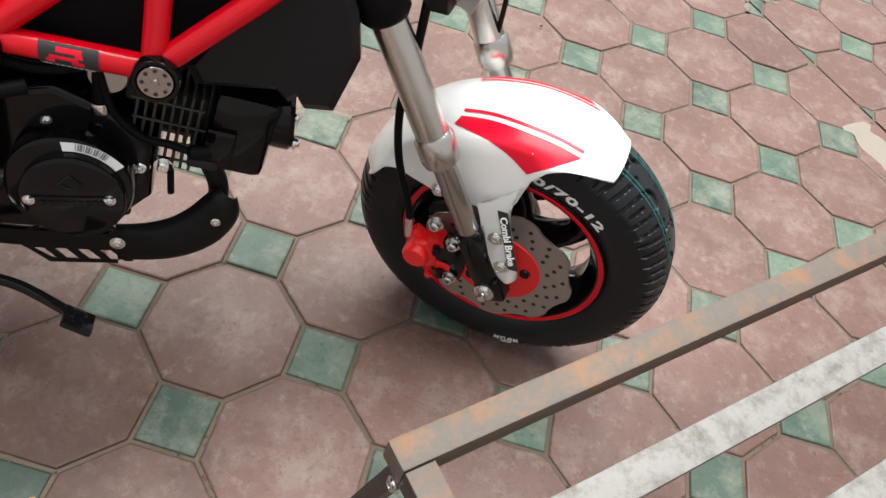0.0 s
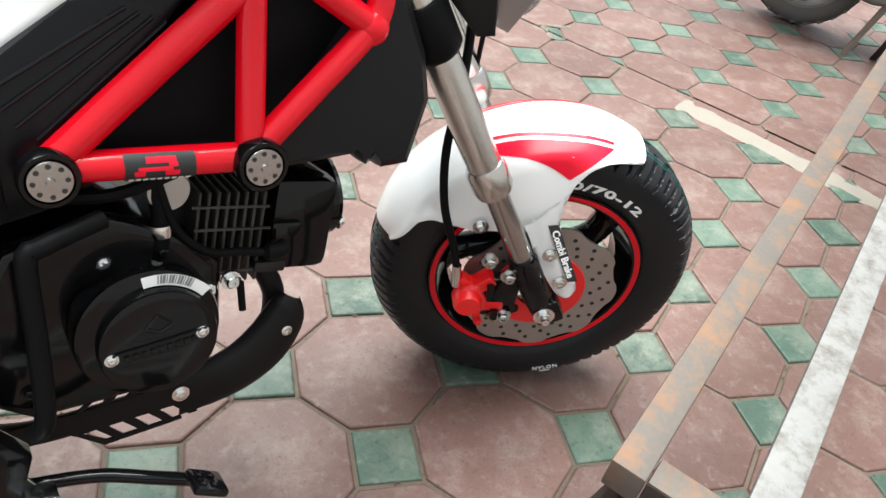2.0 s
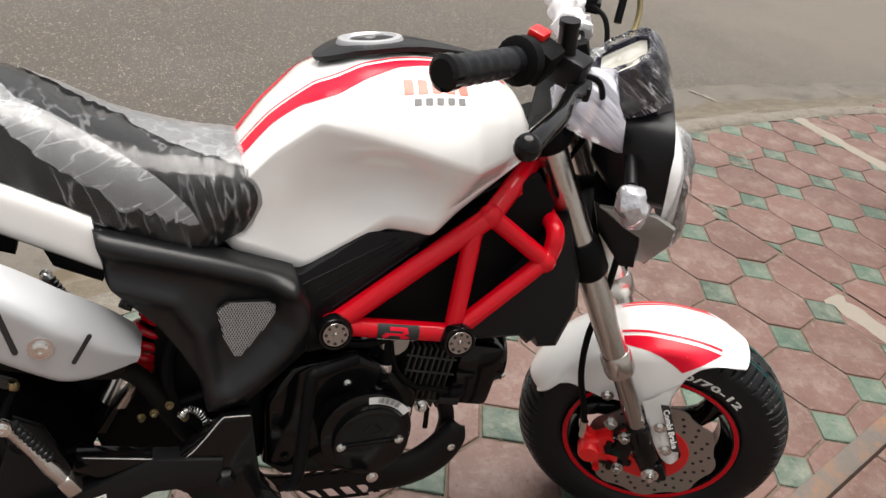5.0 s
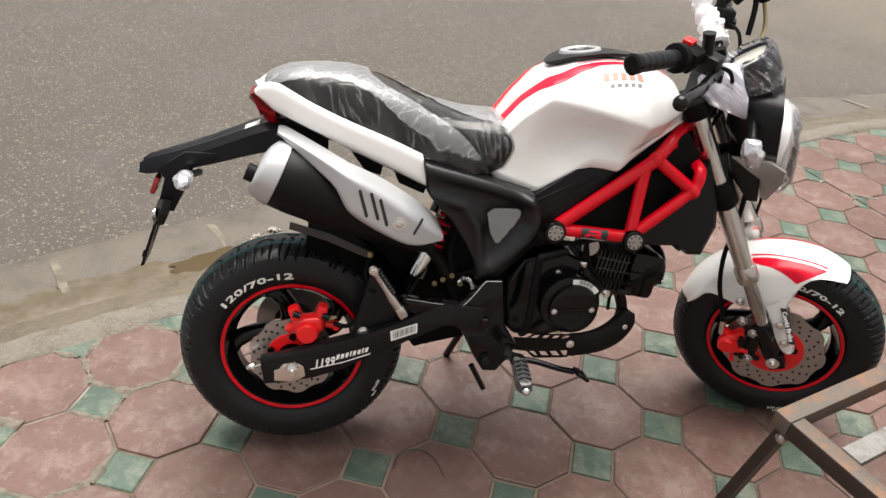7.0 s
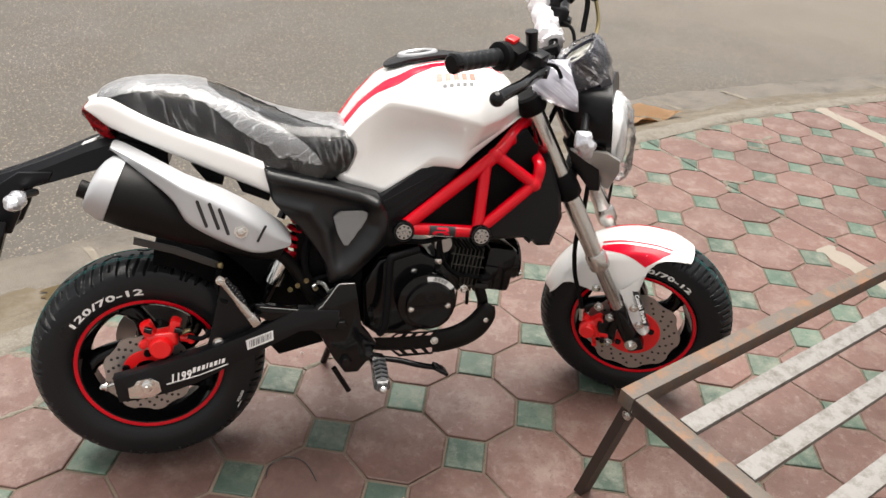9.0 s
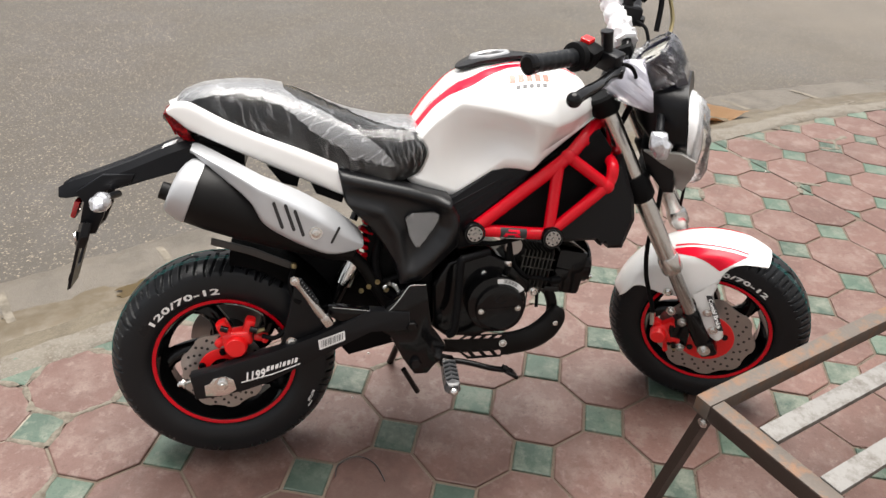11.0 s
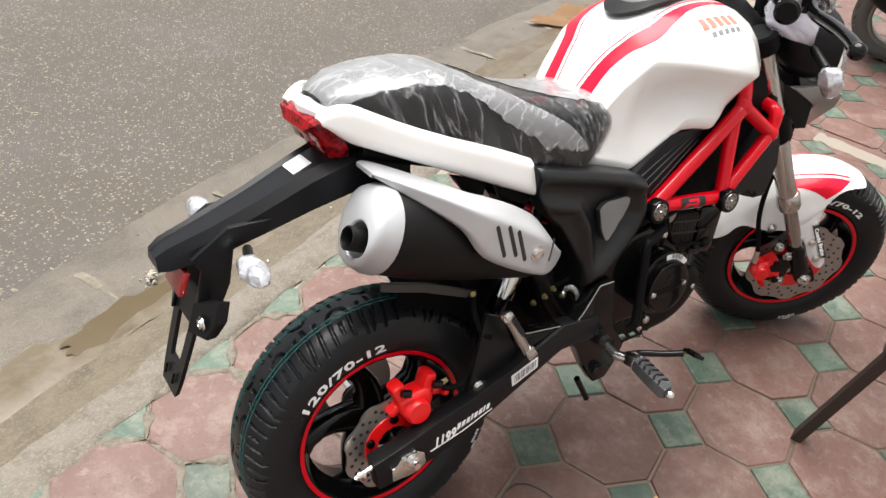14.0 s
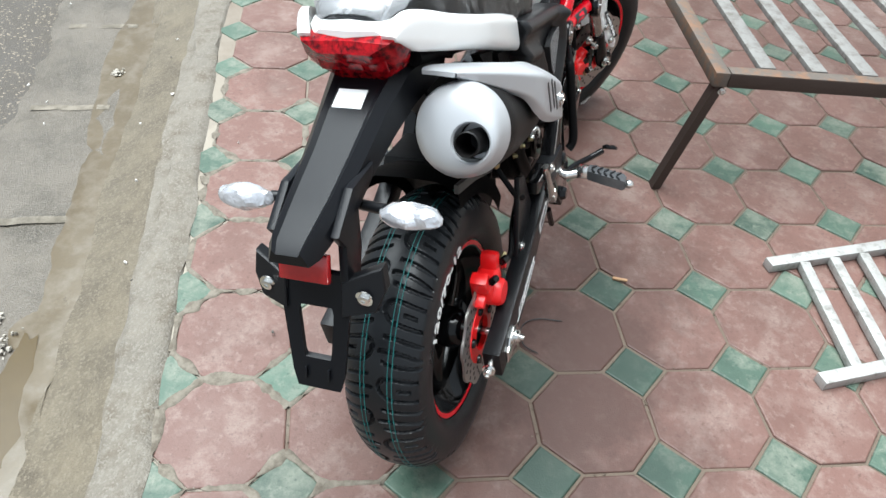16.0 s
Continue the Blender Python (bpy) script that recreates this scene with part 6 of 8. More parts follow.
# handlebar, grips, levers
bar = [(-0.434, -0.337, 0.712), (-0.396, -0.272, 0.705), (-0.350, -0.185, 0.690), (-0.320, -0.110, 0.650), (-0.305, -0.050, 0.622), (-0.305, 0.050, 0.622), (-0.320, 0.110, 0.650), (-0.350, 0.185, 0.690), (-0.396, 0.272, 0.705), (-0.434, 0.337, 0.712)]
handlebar = top_part("handlebar", tube(smooth_line(bar, 5), 0.011, 14), BLACK_GLOSS, bike, "black tubular handlebar")
for s in (-1, 1):
    def bp(t, s=s):
        """A point of the bar's outer stretch, t from the switch to the end."""
        return V(-0.350, s * 0.185, 0.690).lerp(V(-0.434, s * 0.337, 0.712), t)

    out = (bp(1) - bp(0)).normalized()
    n = 26
    grip = top_part("grip", tube([bp(0.30 + 0.66 * k / n) for k in range(n + 1)], [0.0165 - (0.0014 if k % 4 == 2 else 0) for k in range(n + 1)], 18), RUBBER, handlebar, "black rubber grip", 60)
    bm = bmesh.new()
    for k in range(4):
        p = bp(0.40 + 0.13 * k)
        tube(smooth_line([p + V(-0.0140, 0, 0.0098), p + out * 0.010 + V(-0.0174, 0, 0.0), p + out * 0.020 + V(-0.0140, 0, -0.0098)], 3), 0.0010, 6, bm)
    top_part("grip_rib", bm, RUBBER, grip)
    top_part("bar_end", tube([bp(0.94), bp(0.95), bp(1.01), bp(1.03)], [0.016, 0.0185, 0.0185, 0.014], 20), BLACK_GLOSS, handlebar, "round black bar end")
    top_part("grip_flange", tube([bp(0.20), bp(0.21), bp(0.29), bp(0.31)], [0.022, 0.027, 0.027, 0.021], 20), BLACK_MATT, handlebar)
    box = bmesh.new()
    block(bp(0.06), (0.044, 0.046, 0.044), turn(0, 20, s * 18), 0.010, box)
    top_part("switch_housing", box, BLACK_MATT, handlebar, "black switch housing")
    if s < 0:
        top_part("stop_switch", block(bp(0.05) + V(-0.004, 0.004, 0.026), (0.020, 0.024, 0.010), turn(0, 10, -18), 0.003), RED_CAST, handlebar, "red switch button")
    # lever perch, reservoir stub and lever
    perch = V(-0.318, s * 0.150, 0.672)
    bm = block(perch, (0.046, 0.040, 0.036), turn(0, 10, s * 18), 0.006)
    tube([perch + V(-0.004, 0, 0.0), perch + V(-0.010, s * 0.004, 0.052)], 0.0115, 12, bm)
    tube([perch + V(-0.010, s * 0.004, 0.050), perch + V(-0.0105, s * 0.0042, 0.056)], 0.0125, 12, bm)
    block(perch + V(0.018, s * 0.012, -0.018), (0.030, 0.030, 0.018), None, 0.004, bm)
    top_part("lever_perch", bm, BLACK_PLASTIC, handlebar, "black lever perch with mirror socket")
    lever = smooth_line([perch + V(0.024, s * 0.016, -0.016), (-0.308, s * 0.205, 0.658), (-0.316, s * 0.280, 0.670), (-0.330, s * 0.350, 0.681), (-0.340, s * 0.390, 0.684)], 5)
    bm = tube(lever, [0.0095 + 0.0015 * min(1, k / 8) for k in range(len(lever))], 10)
    ball((-0.341, s * 0.392, 0.684), (0.0135, 0.0135, 0.0135), bm)
    top_part("lever", bm, BLACK_GLOSS, handlebar, "black hand lever")
    top_part("bar_clamp", block((-0.303, s * 0.040, 0.612), (0.040, 0.026, 0.050), turn(0, -25, 0), 0.005), BLACK_MATT, handlebar)
    # throttle or clutch cable
    cable = smooth_line([perch + V(0.01, -s * 0.01, -0.01), (-0.275, s * 0.120, 0.650), (-0.262, s * 0.090, 0.600), (-0.270, s * 0.055, 0.540), (-0.290, s * 0.040, 0.470)], 6)
    top_part("cable", tube(cable, 0.0040, 8), BLACK_MATT, handlebar)
# foam wrapped round the far half of the bar, with a bent mirror arm
bm = bmesh.new()
line = smooth_line([(-0.312, 0.085, 0.625), (-0.335, 0.125, 0.655), (-0.362, 0.172, 0.695), (-0.378, 0.215, 0.712)], 8)
tube(line, [0.026 + 0.004 * math.sin(k * 1.9) for k in range(len(line))], 22, bm)
top_part("foam_wrap", crumple(bm, 0.008, 70), FOAM, handlebar, "white foam wrapped round the bar", 60)
bm = tube(smooth_line([(-0.318, 0.150, 0.700), (-0.285, 0.175, 0.735), (-0.258, 0.185, 0.705), (-0.255, 0.150, 0.640)], 6), 0.006, 10)
top_part("clutch_cable_loop", bm, BLACK_MATT, handlebar, "looped black cable")
top_part("cable_elbow", tube(smooth_line([(-0.300, 0.17, 0.700), (-0.260, 0.200, 0.735), (-0.240, 0.205, 0.700)], 5), 0.011, 10), BLACK_MATT, handlebar)
top_part("brass_cable", tube(smooth_line([(-0.240, 0.20, 0.70), (-0.225, 0.18, 0.65), (-0.235, 0.12, 0.60)], 5), 0.0045, 8), BRASS, handlebar, "thin olive cable")

# ---- pavement, kerb, gutter, road ----
KERB_AT, KERB_TURN = V(-0.327, 0.3986, 0), 26.8
KU = V(math.cos(radians(KERB_TURN)), math.sin(radians(KERB_TURN)), 0)
KV = V(-KU.y, KU.x, 0)


def bend(u):
    """How far the kerb swings towards the shops, farther along the street."""
    return 0.0 if u < 1.9 else -0.072 * (u - 1.9) ** 2 if u < 4.2 else -0.381 - 0.331 * (u - 4.2)


def kerb(u, v, z=0.0):
    return KERB_AT + KU * u + KV * (v + bend(u)) + V(0, 0, z)


def stony(name, base, stones, rough, size=150.0, few=0.55, **more):
    """A bound surface with single stones of differing shade showing in it."""
    m = material(name, base, rough, **more)
    n, l = m.node_tree.nodes, m.node_tree.links
    b = n["Principled BSDF"]
    last = b.inputs["Base Color"].links[0].from_socket
    geo, cell, pick, mix, tone = n.new("ShaderNodeNewGeometry"), n.new("ShaderNodeTexVoronoi"), n.new("ShaderNodeMapRange"), n.new("ShaderNodeMixRGB"), n.new("ShaderNodeSeparateColor")
    cell.inputs["Scale"].default_value = size
    l.new(geo.outputs["Position"], cell.inputs["Vector"])
    l.new(cell.outputs["Color"], tone.inputs[0])
    pick.inputs["From Min"].default_value, pick.inputs["From Max"].default_value = few, 1.0
    pick.inputs["To Max"].default_value = 0.85
    l.new(tone.outputs[0], pick.inputs["Value"])
    l.new(pick.outputs[0], mix.inputs[0])
    l.new(last, mix.inputs[1])
    mix.inputs[2].default_value = (*stones, 1)
    l.new(mix.outputs[0], b.inputs["Base Color"])
    bump = n.new("ShaderNodeBump")
    bump.inputs["Strength"].default_value, bump.inputs["Distance"].default_value = 0.7, 0.002
    bump.invert = True
    l.new(cell.outputs["Distance"], bump.inputs["Height"])
    l.new(b.inputs["Normal"].links[0].from_socket, bump.inputs["Normal"])
    l.new(bump.outputs[0], b.inputs["Normal"])
    return m


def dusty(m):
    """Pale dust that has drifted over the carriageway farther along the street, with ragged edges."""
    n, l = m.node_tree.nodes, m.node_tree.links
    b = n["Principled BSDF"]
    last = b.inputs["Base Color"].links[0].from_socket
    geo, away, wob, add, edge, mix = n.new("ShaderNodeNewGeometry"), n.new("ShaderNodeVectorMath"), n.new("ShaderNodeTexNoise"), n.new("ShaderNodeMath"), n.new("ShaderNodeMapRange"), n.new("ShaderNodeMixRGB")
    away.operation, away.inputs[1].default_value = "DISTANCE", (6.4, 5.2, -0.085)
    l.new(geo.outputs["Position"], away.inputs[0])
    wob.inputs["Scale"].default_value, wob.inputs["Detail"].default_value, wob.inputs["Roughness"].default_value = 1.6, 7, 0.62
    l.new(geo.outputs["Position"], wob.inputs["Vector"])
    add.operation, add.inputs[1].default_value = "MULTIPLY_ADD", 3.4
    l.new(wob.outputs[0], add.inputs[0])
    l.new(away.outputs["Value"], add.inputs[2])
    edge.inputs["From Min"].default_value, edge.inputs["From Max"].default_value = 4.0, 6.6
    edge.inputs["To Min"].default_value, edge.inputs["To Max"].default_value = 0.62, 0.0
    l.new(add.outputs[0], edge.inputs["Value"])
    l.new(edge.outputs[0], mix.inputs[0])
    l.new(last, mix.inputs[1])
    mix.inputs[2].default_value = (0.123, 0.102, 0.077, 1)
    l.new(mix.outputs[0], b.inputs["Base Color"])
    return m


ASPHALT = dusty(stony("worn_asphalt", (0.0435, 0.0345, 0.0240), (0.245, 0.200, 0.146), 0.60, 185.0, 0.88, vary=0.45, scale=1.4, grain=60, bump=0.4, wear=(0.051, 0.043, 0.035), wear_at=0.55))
CONCRETE = stony("stained_kerb_concrete", (0.102, 0.083, 0.055), (0.135, 0.113, 0.080), 0.7, 240.0, 0.6, vary=0.45, scale=5, grain=35, bump=0.9, wear=(0.061, 0.048, 0.031), wear_at=0.53)
EDGE_CONCRETE = stony("broken_pale_edging", (0.141, 0.125, 0.102), (0.180, 0.164, 0.139), 0.85, 260.0, 0.6, vary=0.40, scale=8, grain=45, bump=1.0, wear=(0.089, 0.071, 0.050), wear_at=0.58)
GUTTER = stony("damp_gutter_concrete", (0.090, 0.075, 0.057), (0.115, 0.100, 0.079), 0.5, 300.0, 0.6, vary=0.45, scale=3.0, grain=60, bump=0.5, wear=(0.038, 0.030, 0.019), wear_at=0.55)
MUD = material("wet_brown_silt", (0.080, 0.060, 0.033), 0.36, vary=0.35, scale=9, grain=140, bump=0.12, wear=(0.123, 0.102, 0.074), wear_at=0.56)
def joint_sand():
    """Dark sandy joints, smeared with pale cement towards the kerb."""
    m = material("sandy_joint_mortar", (0.108, 0.082, 0.061), 0.95, vary=0.35, scale=16, grain=260, bump=0.8)
    n, l = m.node_tree.nodes, m.node_tree.links
    b = n["Principled BSDF"]
    last = b.inputs["Base Color"].links[0].from_socket
    geo, dot, wob, add, edge, mix = n.new("ShaderNodeNewGeometry"), n.new("ShaderNodeVectorMath"), n.new("ShaderNodeTexNoise"), n.new("ShaderNodeMath"), n.new("ShaderNodeMapRange"), n.new("ShaderNodeMixRGB")
    dot.operation = "DOT_PRODUCT"
    dot.inputs[1].default_value = tuple(KV)
    l.new(geo.outputs["Position"], dot.inputs[0])
    wob.inputs["Scale"].default_value, wob.inputs["Detail"].default_value = 7.0, 6
    l.new(geo.outputs["Position"], wob.inputs["Vector"])
    add.operation, add.inputs[1].default_value = "MULTIPLY_ADD", 1.3
    l.new(wob.outputs[0], add.inputs[0])
    l.new(dot.outputs["Value"], add.inputs[2])
    at = KERB_AT.dot(KV)
    edge.inputs["From Min"].default_value, edge.inputs["From Max"].default_value = at + 0.22, at + 0.62
    l.new(add.outputs[0], edge.inputs["Value"])
    far_u, less, much = n.new("ShaderNodeVectorMath"), n.new("ShaderNodeMapRange"), n.new("ShaderNodeMath")
    far_u.operation, much.operation = "DOT_PRODUCT", "MULTIPLY"
    far_u.inputs[1].default_value = tuple(KU)
    l.new(geo.outputs["Position"], far_u.inputs[0])
    along_at = KERB_AT.dot(KU)
    less.inputs["From Min"].default_value, less.inputs["From Max"].default_value = along_at + 0.9, along_at + 2.0
    less.inputs["To Min"].default_value, less.inputs["To Max"].default_value = 1.0, 0.22
    l.new(far_u.outputs["Value"], less.inputs["Value"])
    l.new(edge.outputs[0], much.inputs[0])
    l.new(less.outputs[0], much.inputs[1])
    l.new(much.outputs[0], mix.inputs[0])
    l.new(last, mix.inputs[1])
    mix.inputs[2].default_value = (0.26, 0.232, 0.190, 1)
    l.new(mix.outputs[0], b.inputs["Base Color"])
    return m


GUTTER_MORTAR = material("dirty_gutter_mortar", (0.172, 0.150, 0.118), 0.8, vary=0.35, scale=11, grain=180, bump=0.6, wear=(0.082, 0.070, 0.051), wear_at=0.52)
PUDDLE = material("muddy_water", (0.070, 0.050, 0.024), 0.22, spec=0.16, vary=0.25, scale=7, grain=30, bump=0.02, coat=0.0)
JOINT_SMEAR = material("dirty_joint_cement", (0.155, 0.136, 0.108), 0.9, vary=0.4, scale=22, grain=160, bump=0.8, wear=(0.085, 0.070, 0.052), wear_at=0.52)
BED = joint_sand()
PALE_MORTAR = material("pale_cement", (0.213, 0.187, 0.154), 0.9, vary=0.2, scale=14, grain=200, bump=0.6)
UNSEEN_WALL = material("unseen_wall_plaster", (0.50, 0.48, 0.46), 0.7, vary=0.1, scale=2, bump=0.2)


def tile_paint(name, base, dusty, dark, tint=0.10):
    """Moulded cement tile: its own shade, blotches, dust and fine pits, plus the motorcycle's shade painted in."""
    m = material(name, base, 0.50, vary=0.15, scale=7.0, grain=260, bump=0.22, tint=tint, wear=dusty, wear_at=0.60, spec=0.32)
    n, l = m.node_tree.nodes, m.node_tree.links
    b = n["Principled BSDF"]
    last = b.inputs["Base Color"].links[0].from_socket
    geo, stain, edge, mix = n.new("ShaderNodeNewGeometry"), n.new("ShaderNodeTexNoise"), n.new("ShaderNodeMapRange"), n.new("ShaderNodeMixRGB")
    stain.inputs["Scale"].default_value, stain.inputs["Detail"].default_value, stain.inputs["Roughness"].default_value = 2.0, 7, 0.68
    l.new(geo.outputs["Position"], stain.inputs["Vector"])
    edge.inputs["From Min"].default_value, edge.inputs["From Max"].default_value = 0.48, 0.70
    edge.inputs["To Max"].default_value = 0.75
    l.new(stain.outputs[0], edge.inputs["Value"])
    l.new(edge.outputs[0], mix.inputs[0])
    l.new(last, mix.inputs[1])
    mix.inputs[2].default_value = (*dark, 1)
    # pale dust on the trodden middle of a tile, uneven from tile to tile
    co, away, worn, blot, info, much, dust = n.new("ShaderNodeTexCoord"), n.new("ShaderNodeVectorMath"), n.new("ShaderNodeMapRange"), n.new("ShaderNodeTexNoise"), n.new("ShaderNodeObjectInfo"), n.new("ShaderNodeMath"), n.new("ShaderNodeMixRGB")
    away.operation = "LENGTH"
    l.new(co.outputs["Object"], away.inputs[0])
    worn.inputs["From Min"].default_value, worn.inputs["From Max"].default_value = 0.030, 0.105
    worn.inputs["To Min"].default_value, worn.inputs["To Max"].default_value = 1.0, 0.0
    l.new(away.outputs["Value"], worn.inputs["Value"])
    blot.inputs["Scale"].default_value, blot.inputs["Detail"].default_value, blot.inputs["Roughness"].default_value = 11.0, 7, 0.7
    l.new(geo.outputs["Position"], blot.inputs["Vector"])
    ramp = n.new("ShaderNodeMapRange")
    ramp.inputs["From Min"].default_value, ramp.inputs["From Max"].default_value = 0.42, 0.68
    ramp.inputs["To Max"].default_value = 0.9
    l.new(blot.outputs[0], ramp.inputs["Value"])
    much.operation = "MULTIPLY"
    l.new(worn.outputs[0], much.inputs[0])
    l.new(ramp.outputs[0], much.inputs[1])
    each = n.new("ShaderNodeMath")
    each.operation = "MULTIPLY"
    l.new(much.outputs[0], each.inputs[0])
    l.new(info.outputs["Random"], each.inputs[1])
    l.new(each.outputs[0], dust.inputs[0])
    l.new(mix.outputs[0], dust.inputs[1])
    dust.inputs[2].default_value = (*dusty, 1)
    # small scuffs, pale and dark
    last = dust.outputs[0]
    for scale, at, colour, most in ((34.0, 0.59, dusty, 0.65), (75.0, 0.60, dark, 0.75), (240.0, 0.60, dark, 0.60)):
        rub, lim, lay = n.new("ShaderNodeTexNoise"), n.new("ShaderNodeMapRange"), n.new("ShaderNodeMixRGB")
        rub.inputs["Scale"].default_value, rub.inputs["Detail"].default_value, rub.inputs["Roughness"].default_value = scale, 6, 0.72
        l.new(geo.outputs["Position"], rub.inputs["Vector"])
        lim.inputs["From Min"].default_value, lim.inputs["From Max"].default_value = at - 0.04, at + 0.10
        lim.inputs["To Max"].default_value = most
        l.new(rub.outputs[0], lim.inputs["Value"])
        l.new(lim.outputs[0], lay.inputs[0])
        l.new(last, lay.inputs[1])
        lay.inputs[2].default_value = (*colour, 1)
        last = lay.outputs[0]
    # shade beside the motorcycle painted into the tiles, together with grime, with ragged edges
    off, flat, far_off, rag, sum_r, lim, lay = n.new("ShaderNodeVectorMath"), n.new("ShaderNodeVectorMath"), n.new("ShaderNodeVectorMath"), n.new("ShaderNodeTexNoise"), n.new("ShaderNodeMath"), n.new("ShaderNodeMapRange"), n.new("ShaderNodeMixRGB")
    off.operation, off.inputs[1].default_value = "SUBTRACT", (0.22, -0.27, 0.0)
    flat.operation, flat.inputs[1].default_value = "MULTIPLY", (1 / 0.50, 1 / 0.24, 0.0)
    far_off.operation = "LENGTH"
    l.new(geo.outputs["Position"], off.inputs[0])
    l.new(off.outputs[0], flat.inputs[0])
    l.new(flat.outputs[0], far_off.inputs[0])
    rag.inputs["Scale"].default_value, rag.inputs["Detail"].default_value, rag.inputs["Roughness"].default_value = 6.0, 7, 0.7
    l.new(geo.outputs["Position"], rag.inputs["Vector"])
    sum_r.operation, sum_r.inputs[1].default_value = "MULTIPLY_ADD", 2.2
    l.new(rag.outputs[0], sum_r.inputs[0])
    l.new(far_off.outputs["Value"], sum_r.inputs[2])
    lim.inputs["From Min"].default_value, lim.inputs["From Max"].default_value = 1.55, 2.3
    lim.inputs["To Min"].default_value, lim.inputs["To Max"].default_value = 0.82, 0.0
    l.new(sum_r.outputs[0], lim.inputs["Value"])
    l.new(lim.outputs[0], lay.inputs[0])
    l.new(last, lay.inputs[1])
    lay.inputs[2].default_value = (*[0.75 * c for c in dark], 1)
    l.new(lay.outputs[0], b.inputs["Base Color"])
    return m


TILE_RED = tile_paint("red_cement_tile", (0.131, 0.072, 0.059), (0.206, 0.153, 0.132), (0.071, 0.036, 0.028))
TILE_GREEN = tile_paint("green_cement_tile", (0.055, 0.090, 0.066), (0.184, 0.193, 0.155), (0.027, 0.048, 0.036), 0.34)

PITCH, TURN_T, CORNER = 0.2324, 25.3, V(0.8985, -0.056, 0)
LU = V(math.cos(radians(TURN_T)), math.sin(radians(TURN_T)), 0)
LV = V(-LU.y, LU.x, 0)


def tile_mesh(name, sides, apothem, mat):
    """A flat-topped tile with worn rounded edges, top at zero."""
    bm = bmesh.new()
    rings = []
    for inset, z in ((0.0, -0.012), (0.0, -0.0030), (0.0014, -0.0009), (0.0038, 0.0)):
        r = (apothem - inset) / math.cos(math.pi / sides)
        rings.append([bm.verts.new((r * math.cos(a), r * math.sin(a), z)) for a in (2 * math.pi * (k + 0.5) / sides for k in range(sides))])
    for a, b in zip(rings, rings[1:]):
        for k in range(sides):
            bm.faces.new((a[k], a[(k + 1) % sides], b[(k + 1) % sides], b[k]))
    bm.faces.new(rings[-1])
    for f in bm.faces:
        f.smooth = False
    me = bpy.data.meshes.new(name)
    bm.to_mesh(me)
    bm.free()
    me.materials.append(mat)
    return me


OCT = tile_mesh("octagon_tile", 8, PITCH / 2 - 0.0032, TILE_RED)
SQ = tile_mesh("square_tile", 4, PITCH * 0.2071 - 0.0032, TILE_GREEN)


def quad_sheet(name, corners, mat, label, category, kind="structure", cut=1):
    bm = bmesh.new()
    vs = [bm.verts.new(c) for c in corners]
    bm.faces.new(vs)
    if cut > 1:
        bmesh.ops.subdivide_edges(bm, edges=bm.edges[:], cuts=cut, use_grid_fill=True)
    ob = part(name, bm, mat, None, label, 180, kind=kind)
    if category:
        ob["category"] = category
    return ob


ground = quad_sheet("ground", [(-400, -400, -0.085), (400, -400, -0.085), (400, 400, -0.085), (-400, 400, -0.085)], ASPHALT, "grey worn asphalt street reaching into the distance", "road")
bm = bmesh.new()
a, b = -4.0, 9.0
edge_u = [a, 0.0, 1.9] + [2.2 + 0.2 * k for k in range(11)] + [b]
back_side = [KERB_AT + KU * u - KV * 4.6 + V(0, 0, -0.0042) for u in (b, a)]
top = [kerb(u, 0, -0.0042) for u in edge_u] + back_side
low = [p + V(0, 0, -0.077) for p in top]
rings = [[bm.verts.new(p) for p in low], [bm.verts.new(p) for p in top]]
loft(rings, bm)
pavement = part("pavement", bm, BED, None, "pavement of red octagon and green square cement tiles in sandy joints", kind="structure")
pavement["category"] = "pavement"


def rough_strip(name, profile, mat, label, category, u0=-4.0, u1=9.0, step=0.05, jag=0.0, seed=0.0):
    """A long strip along the kerb with the given (v, z) profile, its lines a little uneven."""
    bm = bmesh.new()
    rows = []
    for k in range(int((u1 - u0) / step) + 1):
        u = u0 + k * step
        row = []
        for i, (v, z) in enumerate(profile):
            w = jag * noise.noise(V(u * 2.3 + seed, i * 5.1, 0)) + 0.5 * jag * noise.noise(V(u * 11 + seed, i * 3.7, 2))
            row.append(bm.verts.new(kerb(u, v + w, z + 0.25 * w)))
        rows.append(row)
    for p, q in zip(rows, rows[1:]):
        for i in range(len(p) - 1):
            bm.faces.new((p[i], q[i], q[i + 1], p[i + 1]))
    ob = part(name, bm, mat, None, label, 50, kind="structure")
    ob["category"] = category
    return ob


rough_strip("kerb_edging", [(-0.012, -0.012), (-0.004, 0.002), (0.012, 0.006), (0.036, 0.007), (0.060, 0.004), (0.082, -0.004), (0.094, -0.016)], EDGE_CONCRETE, "broken pale concrete edging of the tiles", "kerb", jag=0.022, seed=13, step=0.025)
rough_strip("kerb", [(0.030, -0.012), (0.070, -0.011), (0.100, -0.016), (0.150, -0.036), (0.210, -0.055), (0.260, -0.066)], CONCRETE, "worn stained concrete kerb edge", "kerb", jag=0.014, seed=3)
rough_strip("gutter", [(0.240, -0.0665), (0.300, -0.071), (0.420, -0.074), (0.500, -0.077), (0.550, -0.0825), (0.590, -0.092)], GUTTER, "damp concrete gutter slabs beside the kerb", "gutter", jag=0.022, seed=9, step=0.025)
rough_strip("gutter_silt", [(0.200, -0.062), (0.225, -0.0590), (0.255, -0.0630), (0.290, -0.0670), (0.330, -0.0695), (0.350, -0.0785)], MUD, "strip of wet brown silt along the gutter", "silt", jag=0.030, seed=21)
bm = bmesh.new()
